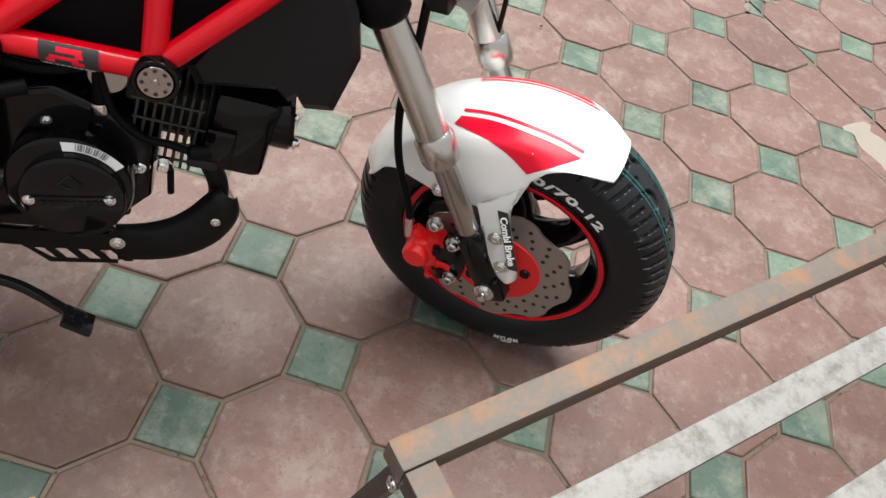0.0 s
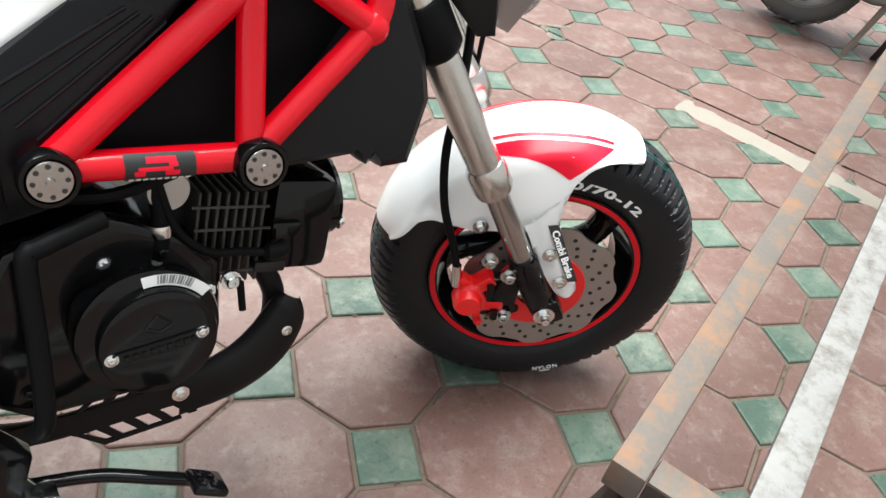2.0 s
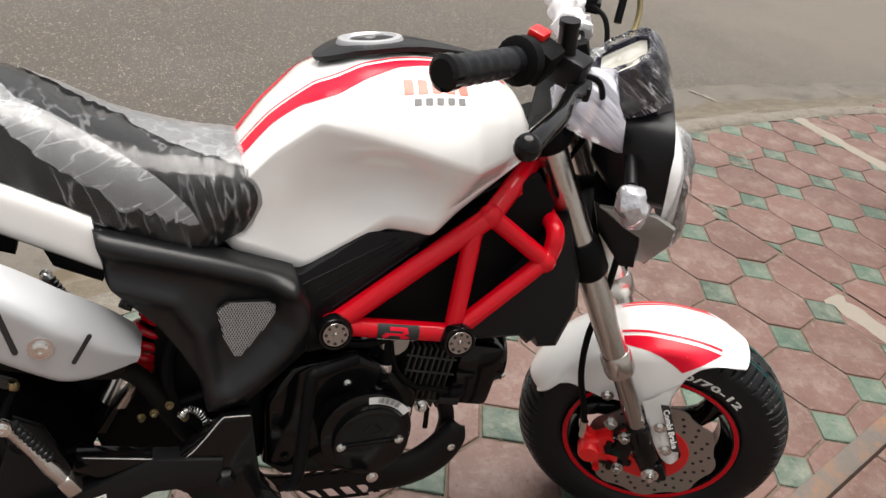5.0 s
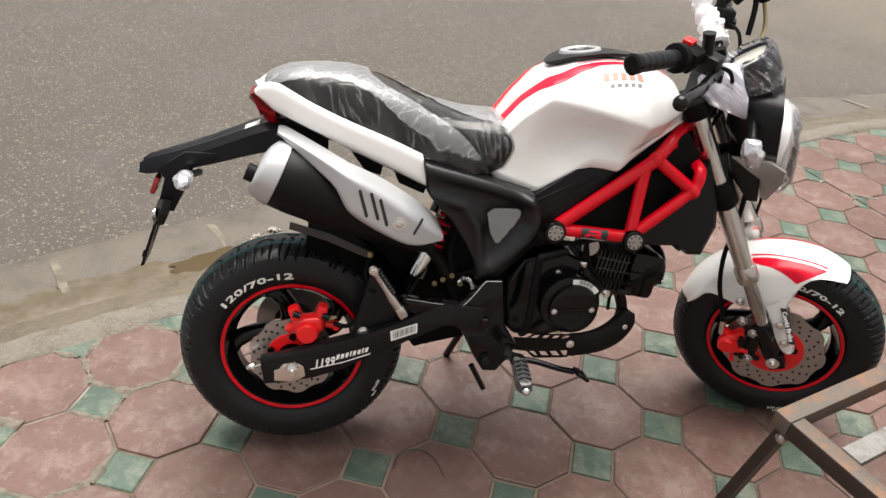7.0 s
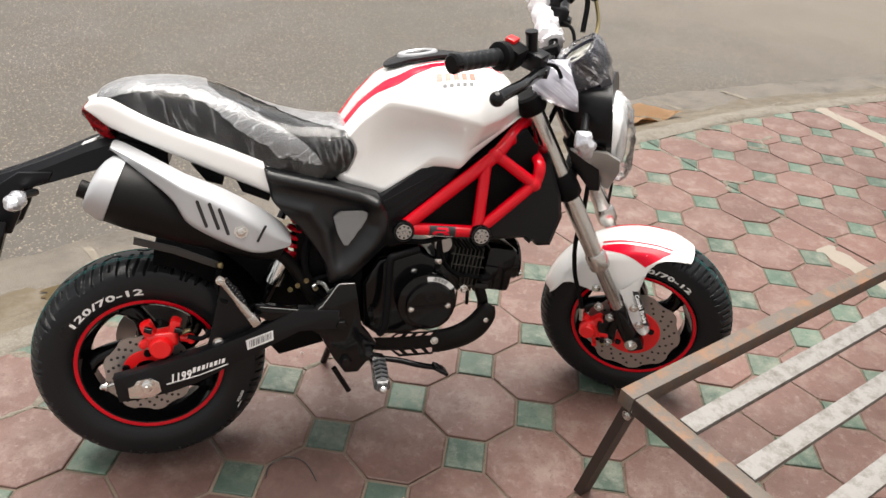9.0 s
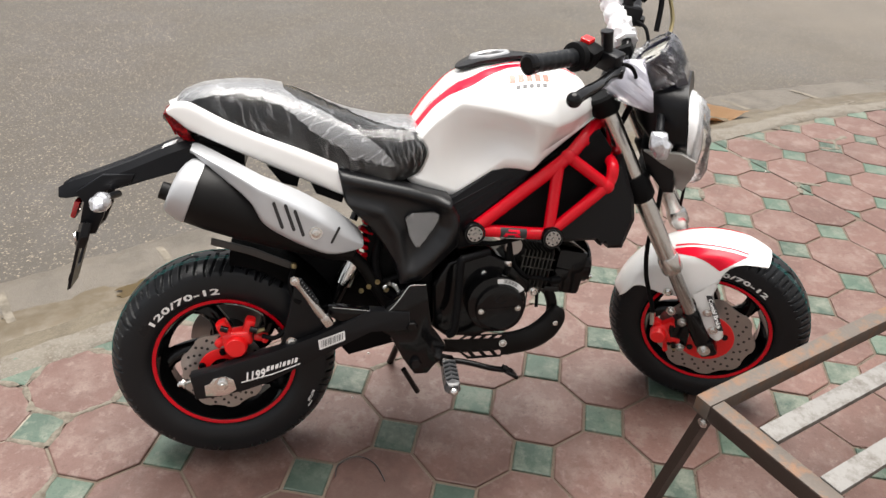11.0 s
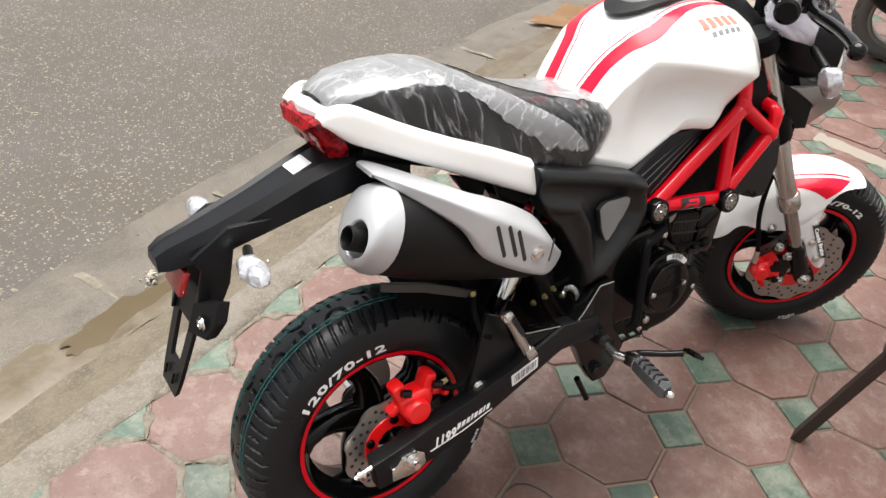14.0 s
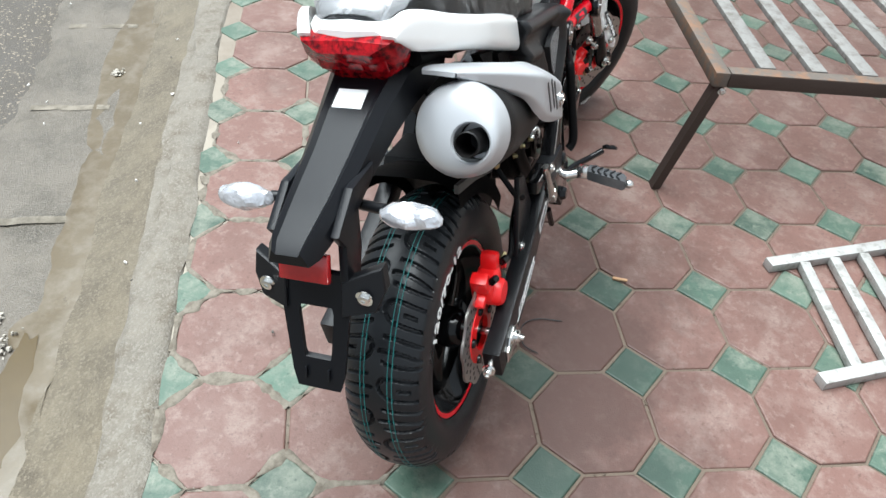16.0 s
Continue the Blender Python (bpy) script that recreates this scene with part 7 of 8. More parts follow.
for k in range(26):
    u = -3.645 + 0.49 * k
    jig = 0.03 * noise.noise(V(u, 7, 0))
    pts_a = [kerb(u + jig + 0.012 * noise.noise(V(u, q, 1)), 0.29 + 0.036 * q, -0.0672 - 0.0014 * q) for q in range(7)]
    for p, q in zip(pts_a, pts_a[1:]):
        bm.faces.new([bm.verts.new(w) for w in (p - KU * 0.013, q - KU * 0.013, q + KU * 0.012, p + KU * 0.012)])
joints = part("gutter_joint", bm, GUTTER_MORTAR, None, "pale mortar joints across the gutter slabs", kind="structure")
joints["category"] = "joint"
bm = bmesh.new()
hub = bm.verts.new(kerb(0.22, 0.287, -0.0615))
edge_ring = []
for k in range(44):
    a = 2 * math.pi * k / 44
    f = 1.0 + 0.45 * noise.noise(V(2.2 * math.cos(a), 2.2 * math.sin(a), 3)) + 0.15 * noise.noise(V(7 * math.cos(a), 7 * math.sin(a), 8))
    edge_ring.append(bm.verts.new(kerb(0.22 + 0.16 * f * math.cos(a), 0.287 + 0.044 * f * math.sin(a), -0.0615)))
for k in range(44):
    bm.faces.new((hub, edge_ring[k], edge_ring[(k + 1) % 44]))
puddle = part("puddle", bm, PUDDLE, None, "shallow puddle of brown water in the gutter", kind="structure")
puddle["category"] = "puddle"
YELLOW = material("worn_road_yellow", (0.52, 0.36, 0.06), 0.7, vary=0.15, scale=12, grain=120, bump=0.3, wear=(0.16, 0.14, 0.11), wear_at=0.62)
line = quad_sheet("road_line", [KERB_AT + KU * u + KV * v + V(0, 0, -0.081) for u, v in ((0.90, 4.50), (7.0, 4.40), (7.0, 4.55), (0.90, 4.65))], YELLOW, "worn yellow line painted on the asphalt", "road line")
# drain opening in the kerb
bm = bmesh.new()
block(kerb(5.42, 0.150, -0.012), (0.34, 0.040, 0.026), turn(0, 0, KERB_TURN - 14), 0.008, bm)
block(kerb(5.25, 0.215, -0.040), (0.040, 0.13, 0.026), turn(0, 0, KERB_TURN - 14), 0.008, bm)
block(kerb(5.59, 0.215, -0.040), (0.040, 0.13, 0.026), turn(0, 0, KERB_TURN - 14), 0.008, bm)
drain = part("drain_inlet", bm, CONCRETE, None, "broken concrete drain inlet in the kerb")
drain["category"] = "drain"
part("drain_mouth", block(kerb(5.42, 0.225, -0.046), (0.30, 0.11, 0.012), turn(0, 0, KERB_TURN - 14), 0.003), INK_BLACK, drain, "dark drain mouth")

# pale cement smeared over the joints of the tiles next to the kerb
rng = random.Random(17)
smear, crumbs, done = bmesh.new(), bmesh.new(), set()
corner_r = (PITCH / 2) / math.cos(math.pi / 8)
for i in range(-12, 22):
    for j in range(-6, 14):
        p = CORNER + LU * PITCH * (i + 0.5) + LV * PITCH * (j + 0.5)
        v = (p - KERB_AT).dot(KV) - bend((p - KERB_AT).dot(KU))
        if not -0.42 < v < 0.06 or not -1.6 < (p - KERB_AT).dot(KU) < 4.6:
            continue
        for q in range(8):
            a0, a1 = (radians(TURN_T) + 2 * math.pi * (q + w) / 8 for w in (0.5, 1.5))
            e0, e1 = (p + V(math.cos(w), math.sin(w), 0) * corner_r for w in (a0, a1))
            out = ((e0 + e1) / 2 - p).normalized()
            key = (round((e0 + e1).x * 40), round((e0 + e1).y * 40))
            if key in done:
                continue
            done.add(key)
            mid_v = ((e0 + e1) / 2 - KERB_AT).dot(KV) - bend(((e0 + e1) / 2 - KERB_AT).dot(KU))
            along_u = ((e0 + e1) / 2 - KERB_AT).dot(KU)
            if rng.random() > (0.95 + 1.7 * (mid_v + 0.10)) * (1.0 if along_u < 1.2 else 0.16 if along_u < 3.2 else 0.06):
                continue
            rows, lift = [], rng.uniform(0.0, 0.0012)
            for k in range(9):
                c = e0.lerp(e1, k / 8)
                w = 0.0105 * (0.50 + 1.3 * noise.noise(c * 31) + 0.6 * noise.noise(c * 90)) + 0.003
                rows.append([smear.verts.new(c + out * w * g + V(0, 0, h + lift)) for g, h in ((-1.0, -0.0016), (-0.75, 0.0006), (0.75, 0.0006), (1.0, -0.0016))])
            for ra, rb in zip(rows, rows[1:]):
                for g in range(3):
                    smear.faces.new((ra[g], rb[g], rb[g + 1], ra[g + 1]))
for i in range(-4, 14):
    for j in range(-6, 6):
        p = CORNER + LU * PITCH * (i + 0.5) + LV * PITCH * (j + 0.5)
        if (p - KERB_AT).dot(KV) > 0.02 or (p - V(0.9, -0.1, 0)).length > 1.5:
            continue
        for q in range(18):
            a0 = radians(TURN_T) + 2 * math.pi * (rng.randrange(8) + 0.5) / 8
            e0, e1 = (p + V(math.cos(w), math.sin(w), 0) * corner_r for w in (a0, a0 + math.pi / 4))
            c = e0.lerp(e1, rng.random()) + V(rng.gauss(0, 0.004), rng.gauss(0, 0.004), -0.001)
            r = rng.uniform(0.0010, 0.0028)
            ring = [crumbs.verts.new(c + V(r * math.cos(w + q) * rng.uniform(0.6, 1.3), r * math.sin(w + q), 0)) for w in (0, 1.6, 3.1, 4.6)]
            tip = crumbs.verts.new(c + V(0, 0, r * rng.uniform(0.6, 1.2)))
            for g in range(4):
                crumbs.faces.new((ring[g], ring[(g + 1) % 4], tip))
part("joint_crumbs", crumbs, BED, pavement, "loose grit along the joints", sharp=10, kind="stuff")
part("joint_cement", smear, JOINT_SMEAR, pavement, "pale cement smeared over the joints", sharp=60, kind="stuff")

# tiles: single pieces in the stretch beside the motorcycle, joined ones beyond it; past a seam they were laid at another angle, cut along it
SEAM_AT, SEAM_WAY = V(2.222, 0.847, 0), V(0.345, -0.939, 0).normalized()
SEAM_OUT = V(-SEAM_WAY.y, SEAM_WAY.x, 0)
PITCH_B, TURN_B, CORNER_B = 0.2312, 17.2, V(2.415, 0.924, 0)
fields = ((CORNER, PITCH, TURN_T, -1, range(-24, 16), range(-24, 14)), (CORNER_B, PITCH_B, TURN_B, 1, range(-8, 26), range(-22, 12)))
near_oct, near_sq, far = [], [], bmesh.new()
for corner_p, pitch_f, turn_f, own_side, span_i, span_j in fields:
    fu = V(math.cos(radians(turn_f)), math.sin(radians(turn_f)), 0)
    fv = V(-fu.y, fu.x, 0)
    for i in span_i:
        for j in span_j:
            for sq in (0, 1):
                p = corner_p + fu * pitch_f * (i + (0 if sq else 0.5)) + fv * pitch_f * (j + (0 if sq else 0.5))
                u, v = (p - KERB_AT).dot(KU), (p - KERB_AT).dot(KV)
                v -= bend(u)
                past = (p - SEAM_AT).dot(SEAM_OUT) * own_side
                if v > (0.05 if sq else 0.03) or v < -4.0 or not -4 < u < 9 or past < (-0.04 if sq else -0.10):
                    continue
                away = math.hypot((p.x - 0.9) / 1.25, p.y - 0.15)
                (near_sq if sq else near_oct).append((away if past > 0.13 else 9.0 + away, p.x, p.y, turn_f, past, own_side))
rng = random.Random(5)
for kind_list, me, name, rz in ((near_oct, OCT, "octagon_tile", 0), (near_sq, SQ, "square_tile", 45)):
    kind_list.sort()
    for n, (_, x, y, turn_f, past, own_side) in enumerate(kind_list):
        m = pose(x, y, rng.uniform(-0.0016, 0.0010), rng.uniform(-0.5, 0.5), rng.uniform(-0.5, 0.5), turn_f + rz + rng.uniform(-0.8, 0.8))
        if n < 290 and past > 0.13:
            ob = new(name, me)
            ob.parent = pavement
            ob.matrix_basis = m
            continue
        own = bmesh.new()
        own.from_mesh(me)
        bmesh.ops.transform(own, matrix=m, verts=own.verts)
        if past < 0.13:
            cut = bmesh.ops.bisect_plane(own, geom=own.verts[:] + own.edges[:] + own.faces[:], plane_co=SEAM_AT + SEAM_OUT * own_side * 0.004, plane_no=SEAM_OUT * own_side, clear_inner=True)
            bmesh.ops.edgeloop_fill(own, edges=[e for e in cut["geom_cut"] if isinstance(e, bmesh.types.BMEdge)])
        mi = 0 if me is OCT else 1
        made = {v: far.verts.new(v.co) for v in own.verts}
        for f in own.faces:
            far.faces.new([made[v] for v in f.verts]).material_index = mi
        own.free()
part("far_tiles", far, [TILE_RED, TILE_GREEN], pavement, "more of the same tiles farther off", sharp=5, kind="stuff")

# ---- slatted steel bench frame ----
RUST = material("rusted_steel_tube", (0.092, 0.075, 0.062), 0.62, metal=0.12, vary=0.35, scale=14, grain=150, bump=0.4, wear=(0.170, 0.085, 0.042), wear_at=0.57)
DARK_IRON = material("dark_brown_iron", (0.050, 0.036, 0.030), 0.5, metal=0.5, vary=0.3, scale=30, grain=200, bump=0.2)
GALV = material("galvanised_strip", (0.178, 0.172, 0.162), 0.6, metal=0.10, vary=0.25, scale=20, grain=130, bump=0.3, wear=(0.092, 0.080, 0.068), wear_at=0.56)
PALE_STEEL = material("pale_worn_galvanising", (0.34, 0.335, 0.32), 0.5, metal=0.35, vary=0.25, scale=20, grain=130, bump=0.3, wear=(0.16, 0.15, 0.135), wear_at=0.60)
CARD = material("brown_cardboard", (0.33, 0.20, 0.105), 0.85, vary=0.15, scale=14, bump=0.3)
GRIME = material("grey_dusty_rubber", (0.092, 0.086, 0.077), 0.75, vary=0.3, scale=20, grain=300, bump=0.3)
WORN_RIM = material("dull_rim_metal", (0.20, 0.188, 0.170), 0.55, metal=0.5, vary=0.3, scale=30, grain=200, bump=0.2)
SCOOT_GREY = material("silver_scooter_paint", (0.42, 0.43, 0.44), 0.28, metal=0.5, vary=0.04, bump=0.01, coat=0.5)
LITTER_WHITE = material("dirty_paper", (0.62, 0.60, 0.56), 0.9, vary=0.15, scale=40, bump=0.3)

BENCH = pose(0.922, -0.352, 0.0, 0, 0, 21.6)
bench = empty("metal_bench", BENCH, "long rusty steel bench frame with pale galvanised slats", "bench")
LONG, WIDE, HIGH = 2.30, 1.06, 0.360
part("side_rail", block((LONG / 2, -0.016, HIGH - 0.020), (LONG, 0.036, 0.038), None, 0.003), RUST, bench, "rusty side rail")
part("side_rail", block((LONG / 2, -WIDE + 0.016, HIGH - 0.020), (LONG, 0.036, 0.038), None, 0.003), RUST, bench, "rusty side rail")
for x in (0.018, LONG - 0.018):
    rail = part("end_rail", block((x, -WIDE / 2, HIGH - 0.021), (0.036, WIDE - 0.070, 0.036), None, 0.003), DARK_IRON if x < 1 else RUST, bench, "dark end rail")
    part("rail_top", block((x, -WIDE / 2, HIGH - 0.0025), (0.034, WIDE - 0.072, 0.003), None, 0.001), RUST, rail, "rust-brown top strip of the end rail")
k = 0
y = -0.140
while y > -WIDE + 0.08:
    part("slat", block((LONG / 2, y, HIGH - 0.006), (LONG - 0.074, 0.040, 0.014), turn(0, 0, 0.12 * (k % 3 - 1)), 0.0015), GALV, bench, "pale galvanised slat")
    y -= 0.128
    k += 1
for x, y, dx, dy in ((0.020, -0.020, 0.004, 0.065), (0.020, -WIDE + 0.020, 0.004, -0.06), (LONG - 0.02, -0.020, 0.30, 0.06), (LONG - 0.02, -WIDE + 0.020, 0.30, -0.06)):
    bm = bmesh.new()
    rings = []
    for z, t in ((0.0, 1.0), (HIGH - 0.041, 0.0)):
        rings.append([bm.verts.new((x + dx * t + a, y + dy * t + b, z)) for a, b in ((-0.016, -0.011), (0.016, -0.011), (0.016, 0.011), (-0.016, 0.011))])
    loft(rings, bm)
    leg_ob = part("bench_leg", bm, DARK_IRON, bench, "dark brown leg")
    part("leg_bolt", bolt((x - 0.019 if x < 1 else x + 0.02, y - 0.008, HIGH - 0.050), 0.007, 0.006, "x", -1 if x < 1 else 1), STEEL, leg_ob)
part("cross_bar", block((LONG * 0.66, -WIDE / 2, HIGH - 0.056), (0.030, WIDE - 0.08, 0.030), None, 0.003), DARK_IRON, bench, "dark cross bar under the slats")

# ---- pale ladder-like frame lying on the tiles ----
rail_dir = V(0.195, -0.270, 0).normalized()
rung_dir = V(-0.300, -0.108, 0)
rack_turn = math.degrees(math.atan2(rail_dir.y, rail_dir.x))
rack = empty("steel_rack", pose(0.728, -0.620, 0.001, 0, 0, rack_turn), "pale galvanised steel rack lying flat on the tiles", "rack")
inv = turn(0, 0, -rack_turn)
across = inv @ rung_dir
part("rack_rail", block((0.45, 0, 0.012), (0.94, 0.030, 0.024), None, 0.002), PALE_STEEL, rack)
part("rack_rail", block(V(0.45, 0, 0.012) + across * 1.09, (0.94, 0.030, 0.024), None, 0.002), PALE_STEEL, rack)
for n in range(10):
    a0 = V(0.072 + 0.088 * n, -0.015, 0.013)
    b0 = a0 + across * 1.0
    mid_p, span = (a0 + b0) / 2, (b0 - a0)
    part("rung", block(mid_p, (span.length, 0.026, 0.020), turn(0, 0, math.degrees(math.atan2(span.y, span.x))), 0.002), PALE_STEEL, rack)

# ---- scooter parked farther along the pavement: x ahead, the silencer on its -y side ----
SCOOT = pose(3.237, 0.965, 0.0, 0, 0, -58)
scooter = empty("scooter", SCOOT, "dusty silver scooter parked farther along the pavement", "scooter")
R_S = 0.205
for x, name in ((0.0, "rear_wheel"), (1.14, "front_wheel")):
    bm = lathe([(0.134, -0.040), (0.150, -0.048), (0.172, -0.050), (0.190, -0.043), (0.201, -0.026), (R_S, 0.0), (0.201, 0.026), (0.190, 0.043), (0.172, 0.050), (0.150, 0.048), (0.134, 0.040)], 80, (x, 0, R_S), closed=True)
    w = part(name, bm, GRIME, scooter, "dusty grey worn tyre")
    bm = bmesh.new()
    for q in range(26):
        for side_q in (-1, 1):
            a = 2 * math.pi * (q + 0.25 * side_q) / 26
            block((x + 0.1895 * math.cos(a), 0.0345 * side_q, R_S + 0.1895 * math.sin(a)), (0.024, 0.024, 0.010), turn(0, 90 - math.degrees(a), 0) @ turn(0, 0, 28 * side_q) @ turn(38 * side_q, 0, 0), 0.002, bm, seg=1)
    part("tread", bm, GRIME, w, "worn tread blocks")
    bm = lathe([(0.120, -0.034), (0.128, -0.042), (0.138, -0.042), (0.136, -0.034), (0.124, -0.020), (0.124, 0.020), (0.136, 0.034), (0.138, 0.042), (0.128, 0.042), (0.120, 0.034)], 64, (x, 0, R_S), closed=True)
    part("rim", bm, WORN_RIM, w, "dull grey rim")
    bm = lathe([(0.0, -0.050), (0.040, -0.045), (0.048, 0.0), (0.040, 0.045), (0.0, 0.050)], 24, (x, 0, R_S))
    for q in range(3):
        a = 2 * math.pi * q / 3 + 0.5
        tube([(x + 0.03 * math.cos(a), 0.01, R_S + 0.03 * math.sin(a)), (x + 0.08 * math.cos(a + 0.1), 0.012, R_S + 0.08 * math.sin(a + 0.1)), (x + 0.128 * math.cos(a + 0.16), 0.01, R_S + 0.128 * math.sin(a + 0.16))], [0.024, 0.017, 0.020], 10, bm)
    part("spokes", bm, ALU_DARK, w, "dark three-spoke hub")
# silver tail and side panels with a bright lower edge
bm = bmesh.new()
rings = []
for x, z0, z1, w in ((-0.238, 0.600, 0.690, 0.070), (-0.205, 0.572, 0.715, 0.105), (-0.10, 0.540, 0.725, 0.135), (0.02, 0.490, 0.720, 0.160), (0.20, 0.405, 0.690, 0.175), (0.36, 0.330, 0.610, 0.165), (0.46, 0.290, 0.450, 0.140)):
    rings.append([bm.verts.new((x, y, z)) for y, z in ((-w * 0.80, z0), (-w, z0 + 0.30 * (z1 - z0)), (-w * 0.97, z0 + 0.6 * (z1 - z0)), (-w * 0.72, z1), (w * 0.72, z1), (w * 0.97, z0 + 0.6 * (z1 - z0)), (w, z0 + 0.30 * (z1 - z0)), (w * 0.80, z0))])
loft(rings, bm)
body = part("body", bm, SCOOT_GREY, scooter, "silver body panels")
for side_q in (-1, 1):
    bm = tube(smooth_line([(-0.250, 0.055 * side_q, 0.690), (-0.243, 0.086 * side_q, 0.66), (-0.214, 0.102 * side_q, 0.574), (-0.11, 0.128 * side_q, 0.540), (0.02, 0.150 * side_q, 0.490), (0.20, 0.166 * side_q, 0.405)]), 0.0075, 10)
    part("trim", bm, WHITE, body, "bright lower edge trim")
    bm = prism([(-0.222, 0.600), (-0.228, 0.680), (-0.150, 0.690), (-0.020, 0.665), (-0.135, 0.640), (-0.165, 0.580)], 0.0, 0.012, 0.003)
    bmesh.ops.transform(bm, matrix=Matrix.Translation((0, -0.142 if side_q < 0 else 0.130, 0)), verts=bm.verts)
    bmesh.ops.rotate(bm, verts=bm.verts, cent=(-0.1, 0.12 * side_q, 0), matrix=Matrix.Rotation(radians(15 * side_q), 3, "Z"))
    part("tail_lamp", bm, LAMP_RED, body, "red tail lamp lens")
bm = tube(smooth_line([(0.10, -0.105, 0.745), (-0.16, -0.11, 0.770), (-0.30, -0.075, 0.765), (-0.335, 0.0, 0.763), (-0.30, 0.075, 0.765), (-0.16, 0.11, 0.770), (0.10, 0.105, 0.745)]), 0.013, 10)
part("grab_rail", bm, SCOOT_GREY, scooter, "pale grab rail")
bm = bmesh.new()
rings = []
for x, z, w in ((-0.20, 0.765, 0.08), (-0.05, 0.775, 0.12), (0.25, 0.750, 0.125), (0.40, 0.69, 0.10)):
    rings.append([bm.verts.new((x, y, zz)) for y, zz in ((-w, z - 0.055), (-w * 0.96, z - 0.015), (-w * 0.7, z), (w * 0.7, z), (w * 0.96, z - 0.015), (w, z - 0.055))])
loft(rings, bm)
part("seat", bm, SEAT_VINYL, scooter, "black seat")
# black rear mudguard ending in a pointed flap
bm = bmesh.new()
rings = []
for x, z, w, drop in ((-0.08, 0.545, 0.075, 0.070), (-0.19, 0.520, 0.075, 0.085), (-0.230, 0.440, 0.072, 0.060), (-0.255, 0.360, 0.066, 0.034), (-0.278, 0.290, 0.055, 0.016), (-0.290, 0.250, 0.030, 0.006)):
    rings.append([bm.verts.new((x + dx * drop, y, z + dz * drop)) for y, dx, dz in ((-w, 0.85, -0.5), (-w, 0.15, -0.1), (-w * 0.85, 0, 0), (w * 0.85, 0, 0), (w, 0.15, -0.1), (w, 0.85, -0.5), (w * 0.9, 0.7, -0.42), (-w * 0.9, 0.7, -0.42))])
loft(rings, bm)
flap = part("mudguard", bm, MUDGUARD_BLACK, scooter, "black plastic rear mudguard")
bm = prism([(-0.246, 0.476), (-0.190, 0.470), (-0.180, 0.445), (-0.228, 0.440)], -0.078, 0.070, 0.004)
part("plate_holder", bm, BLACK_PLASTIC, flap)
bm = tube([(-0.215, 0.070, 0.622), (-0.235, 0.095, 0.606), (-0.268, 0.105, 0.588), (-0.320, 0.105, 0.566)], [0.010, 0.018, 0.015, 0.004], 12)
part("turn_signal", bm, BLACK_PLASTIC, scooter, "dark pointed rear turn signal")
# silencer: black can with a pale shield over its fore part
bm = tube([(-0.175, -0.155, 0.350), (-0.165, -0.155, 0.345), (-0.130, -0.155, 0.327), (0.02, -0.155, 0.262), (0.12, -0.150, 0.222), (0.17, -0.140, 0.205)], [0.030, 0.052, 0.060, 0.058, 0.046, 0.022], 24)
muff = part("muffler", bm, BLACK_HEAT, scooter, "matt black silencer")
bm = bmesh.new()
rows = []
for k in range(13):
    f = k / 12
    c = V(-0.118, -0.155, 0.322).lerp(V(0.150, -0.150, 0.216), f)
    lo, hi = -20 + 16 * math.sin(math.pi * f), 118 - 22 * f
    rows.append([])
    for q in range(9):
        a = radians(lo + (hi - lo) * q / 8)
        rows[-1].append(bm.verts.new(c + V(0.40 * math.sin(a), 0, 0.92 * math.sin(a)) * 0.066 + V(0.035 * (1 - q / 8) * (1 - f), -math.cos(a) * 0.066, 0)))
for a, b in zip(rows, rows[1:]):
    for q in range(8):
        bm.faces.new((a[q], b[q], b[q + 1], a[q + 1]))
bmesh.ops.solidify(bm, geom=bm.faces[:], thickness=0.004)
part("shield", bm, WHITE, muff, "pale heat shield")
part("exhaust_pipe", tube(smooth_line([(0.15, -0.142, 0.208), (0.19, -0.125, 0.190), (0.26, -0.11, 0.190), (0.40, -0.06, 0.24), (0.46, 0.0, 0.29)]), 0.016, 12), WORN_RIM, scooter, "dull exhaust pipe")
bm = block((0.26, 0.02, 0.27), (0.42, 0.17, 0.13), None, 0.04, seg=3)
lathe([(0.0, -0.155), (0.050, -0.155), (0.064, -0.148), (0.070, -0.13), (0.070, -0.06)], 40, (0.250, 0, 0.300), bm)
engine = part("engine", bm, ALU_DARK, scooter, "grimy engine block")
bm = lathe([(0.048, -0.158), (0.052, -0.160), (0.070, -0.154), (0.074, -0.140), (0.066, -0.140)], 40, (0.250, 0, 0.300), closed=True)
part("fan_ring", bm, SILVER, engine, "silver cooling fan ring")
part("side_stand", prism([(0.270, 0.215), (0.290, 0.205), (0.212, 0.0), (0.196, 0.0)], -0.009, 0.009, 0.002, lean=lambda x, z: -0.20 + 0.45 * z), RUST, scooter, "rusty flat side stand")
part("floorboard", block((0.62, 0, 0.27), (0.38, 0.30, 0.06), None, 0.015), BLACK_MATT, scooter)
bm = bmesh.new()
rings = []
for x, z, w in ((0.80, 0.26, 0.15), (0.87, 0.50, 0.19), (0.89, 0.78, 0.16), (0.87, 0.92, 0.09)):
    rings.append([bm.verts.new((x + dx, y, z)) for y, dx in ((-w, 0.0), (-w * 0.5, 0.06), (0, 0.08), (w * 0.5, 0.06), (w, 0.0), (0, -0.02))])
loft(rings, bm)
part("leg_shield", bm, SCOOT_GREY, scooter, "silver leg shield")
part("fork", tube([(0.94, 0, 0.80), (1.14, 0, 0.21)], 0.028, 12), BLACK_GLOSS, scooter)
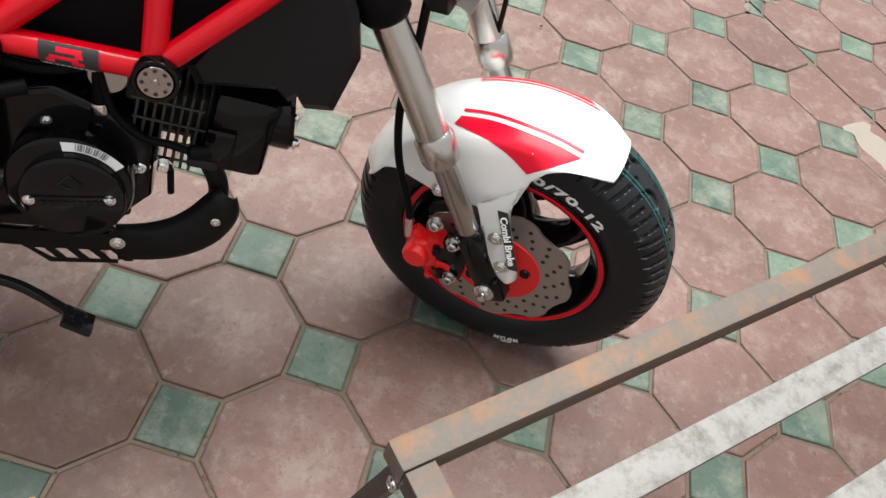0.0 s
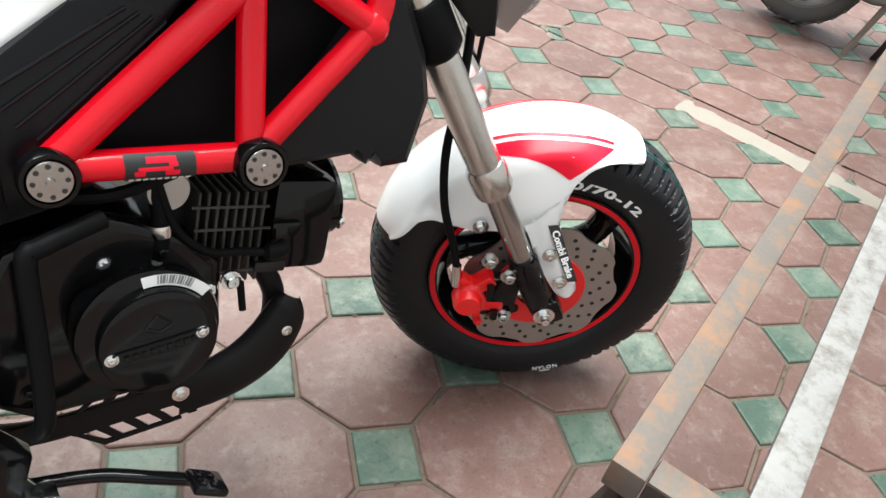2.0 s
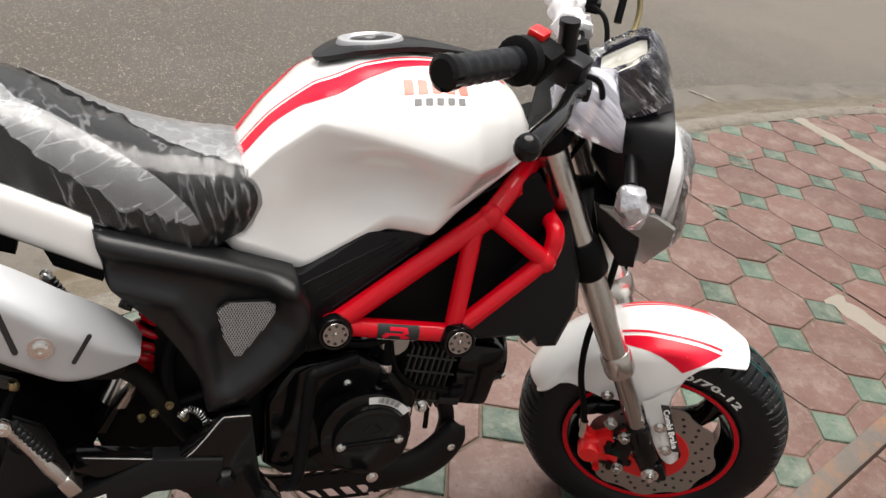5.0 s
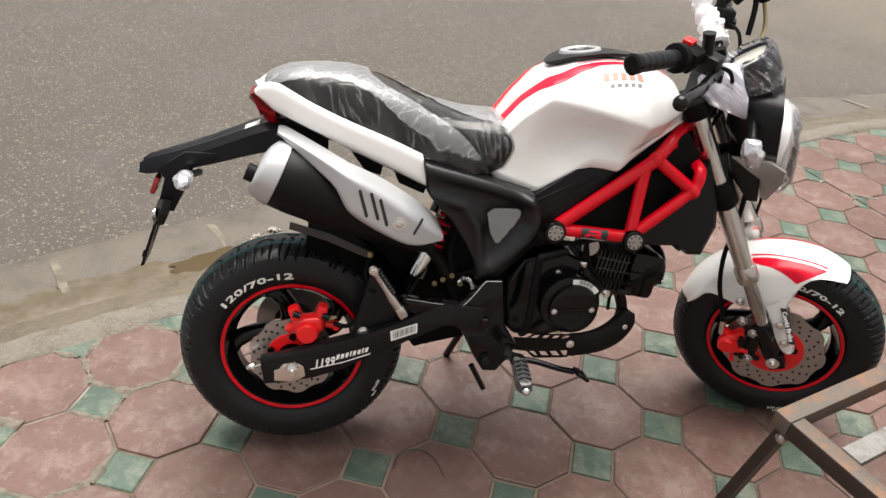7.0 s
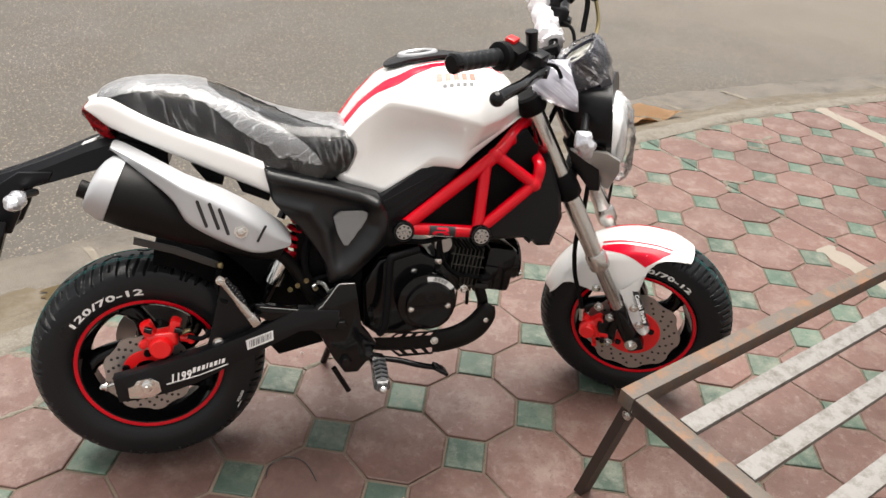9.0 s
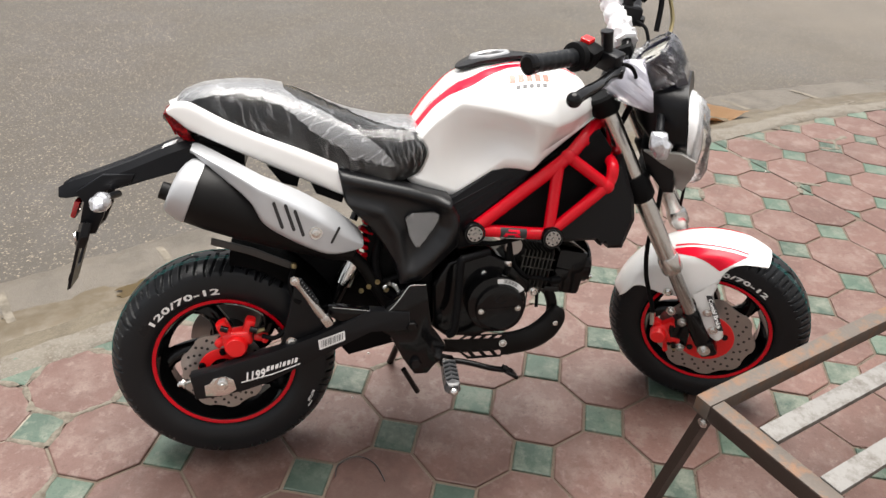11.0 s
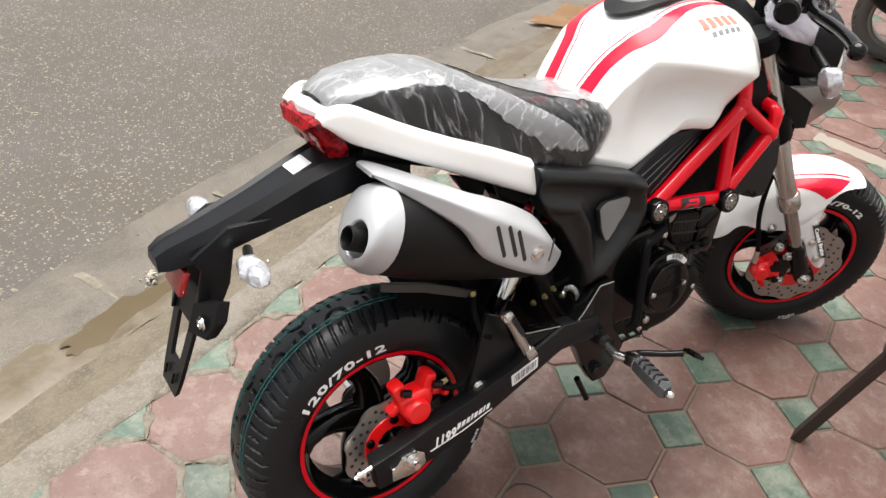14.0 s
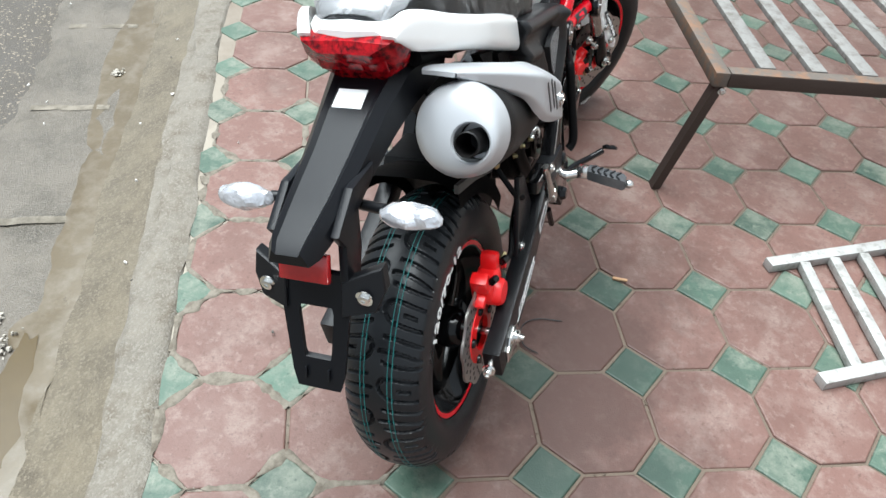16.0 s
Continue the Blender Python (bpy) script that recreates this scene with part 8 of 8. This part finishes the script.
part("handlebar", tube(smooth_line([(0.78, -0.32, 0.98), (0.85, -0.15, 0.99), (0.88, 0, 0.98), (0.85, 0.15, 0.99), (0.78, 0.32, 0.98)]), 0.014, 10), BLACK_GLOSS, scooter)

# ---- pale cement patch lines over the tiles ----
def patch(name, pts, width, label, seed):
    bm = bmesh.new()
    line = smooth_line([Vector(p) for p in pts], 8)
    rows = []
    for i, p in enumerate(line):
        way = (line[min(i + 1, len(line) - 1)] - line[max(i - 1, 0)]).normalized()
        side_v = V(-way.y, way.x, 0)
        w = width * (0.8 + 0.5 * noise.noise(V(i * 0.7, seed, 0)))
        rows.append([bm.verts.new(p + side_v * w * q + V(0, 0, 0.0022 - 0.0035 * abs(q) ** 3)) for q in (-1, -0.5, 0, 0.5, 1)])
    for a, b in zip(rows, rows[1:]):
        for q in range(4):
            bm.faces.new((a[q], b[q], b[q + 1], a[q + 1]))
    ob = part(name, bm, PALE_MORTAR, None, label, 60, kind="structure")
    ob["category"] = "cement patch"


patch("cement_patch", [(2.235, 0.60, 0), (2.29, 0.42, 0), (2.345, 0.22, 0), (2.41, 0.0, 0), (2.47, -0.25, 0)], 0.050, "pale cement line smeared across the tiles", 1)
patch("cement_patch", [(3.14, 1.87, 0), (3.20, 1.62, 0), (3.28, 1.35, 0), (3.34, 1.20, 0), (3.42, 0.98, 0)], 0.054, "pale cement line smeared across the tiles", 5)

# ---- litter ----
bm = tube(smooth_line([(0.228, -0.156, 0.002), (0.236, -0.124, 0.003), (0.266, -0.107, 0.006), (0.297, -0.110, 0.004), (0.322, -0.135, 0.003), (0.337, -0.182, 0.002)], 6), 0.0013, 6)
tagged(part("cord", bm, INK_BLACK, None, "thin black cord curled on the tiles"), category="cord")
bm = block((0.521, -0.278, 0.0035), (0.034, 0.007, 0.005), turn(0, 0, -79), 0.001)
tagged(part("wood_splinter", bm, CARD, None, "small orange-brown splinter on a tile"), category="splinter")
bm = bmesh.new()
sheet = [[bm.verts.new(kerb(2.78 + 0.032 * i + 0.01 * (j % 2) - 0.02 * j, 0.24 + 0.038 * j, -0.056 + 0.018 * math.sin(i * 0.8) + 0.012 * (j == 0) + 0.010 * noise.noise(V(i, j, 4)))) for j in range(6)] for i in range(11)]
for a, b in zip(sheet, sheet[1:]):
    for j in range(5):
        bm.faces.new((a[j], b[j], b[j + 1], a[j + 1]))
bmesh.ops.solidify(bm, geom=bm.faces[:], thickness=0.004)
tagged(part("cardboard", bm, CARD, None, "crumpled brown cardboard sheet lying in the gutter"), category="cardboard")
rng = random.Random(11)
for n in range(44):
    u, v = rng.uniform(-1.2, 3.0), rng.choice((rng.uniform(0.05, 0.24), rng.uniform(0.34, 0.60), rng.uniform(-0.6, 0.0)))
    z = 0.002 if v < 0.05 else -0.016 - 0.24 * (v - 0.09) if v < 0.26 else -0.072
    bm = ball(kerb(u, v, z + 0.004), (rng.uniform(0.0018, 0.0055), rng.uniform(0.0018, 0.0045), 0.003), None, 0, 7, 5)
    crumple(bm, 0.003, 150)
    tagged(part("pebble", bm, LITTER_WHITE if n % 2 else GRIME, None, "small chip of rubble on the ground", 20), category="pebble", group="rubble chips")
GRIT = material("pale_crumbled_mortar", (0.33, 0.305, 0.26), 0.95, vary=0.3, scale=60, grain=300, bump=0.8)
for u, v, z, big in ((0.37, 0.340, -0.064, 1.0), (0.44, 0.372, -0.068, 0.6), (1.44, 0.300, -0.064, 0.55)):
    bm = bmesh.new()
    for k in range(46):
        a, d = rng.uniform(0, 6.28), abs(rng.gauss(0, 0.022)) * big
        r = rng.uniform(0.0022, 0.0062) * (1.3 - min(1.0, d / (0.05 * big)))
        ball(kerb(u + 1.4 * d * math.cos(a), v + d * math.sin(a), z + max(0.0, 0.010 * big - 0.4 * d)), (r, r * rng.uniform(0.6, 1.1), r * 0.8), bm, 0, 7, 5)
    tagged(part("rubble_heap", crumple(bm, 0.004, 160), GRIT, None, "small heap of pale crumbled mortar in the gutter", 25), category="rubble", kind="stuff")

# ---- an unseen wall added behind: closes the place, bounces light, blocks low sky ----
bm = block(KERB_AT + KU * 2.5 - KV * 4.45 + V(0, 0, 1.30), (16.0, 0.2, 3.0), turn(0, 0, KERB_TURN), 0.0)
wall = part("wall_shop", bm, UNSEEN_WALL, None, "unseen plain wall added behind the pavement to shape the light", kind="structure")
wall["category"] = "wall"
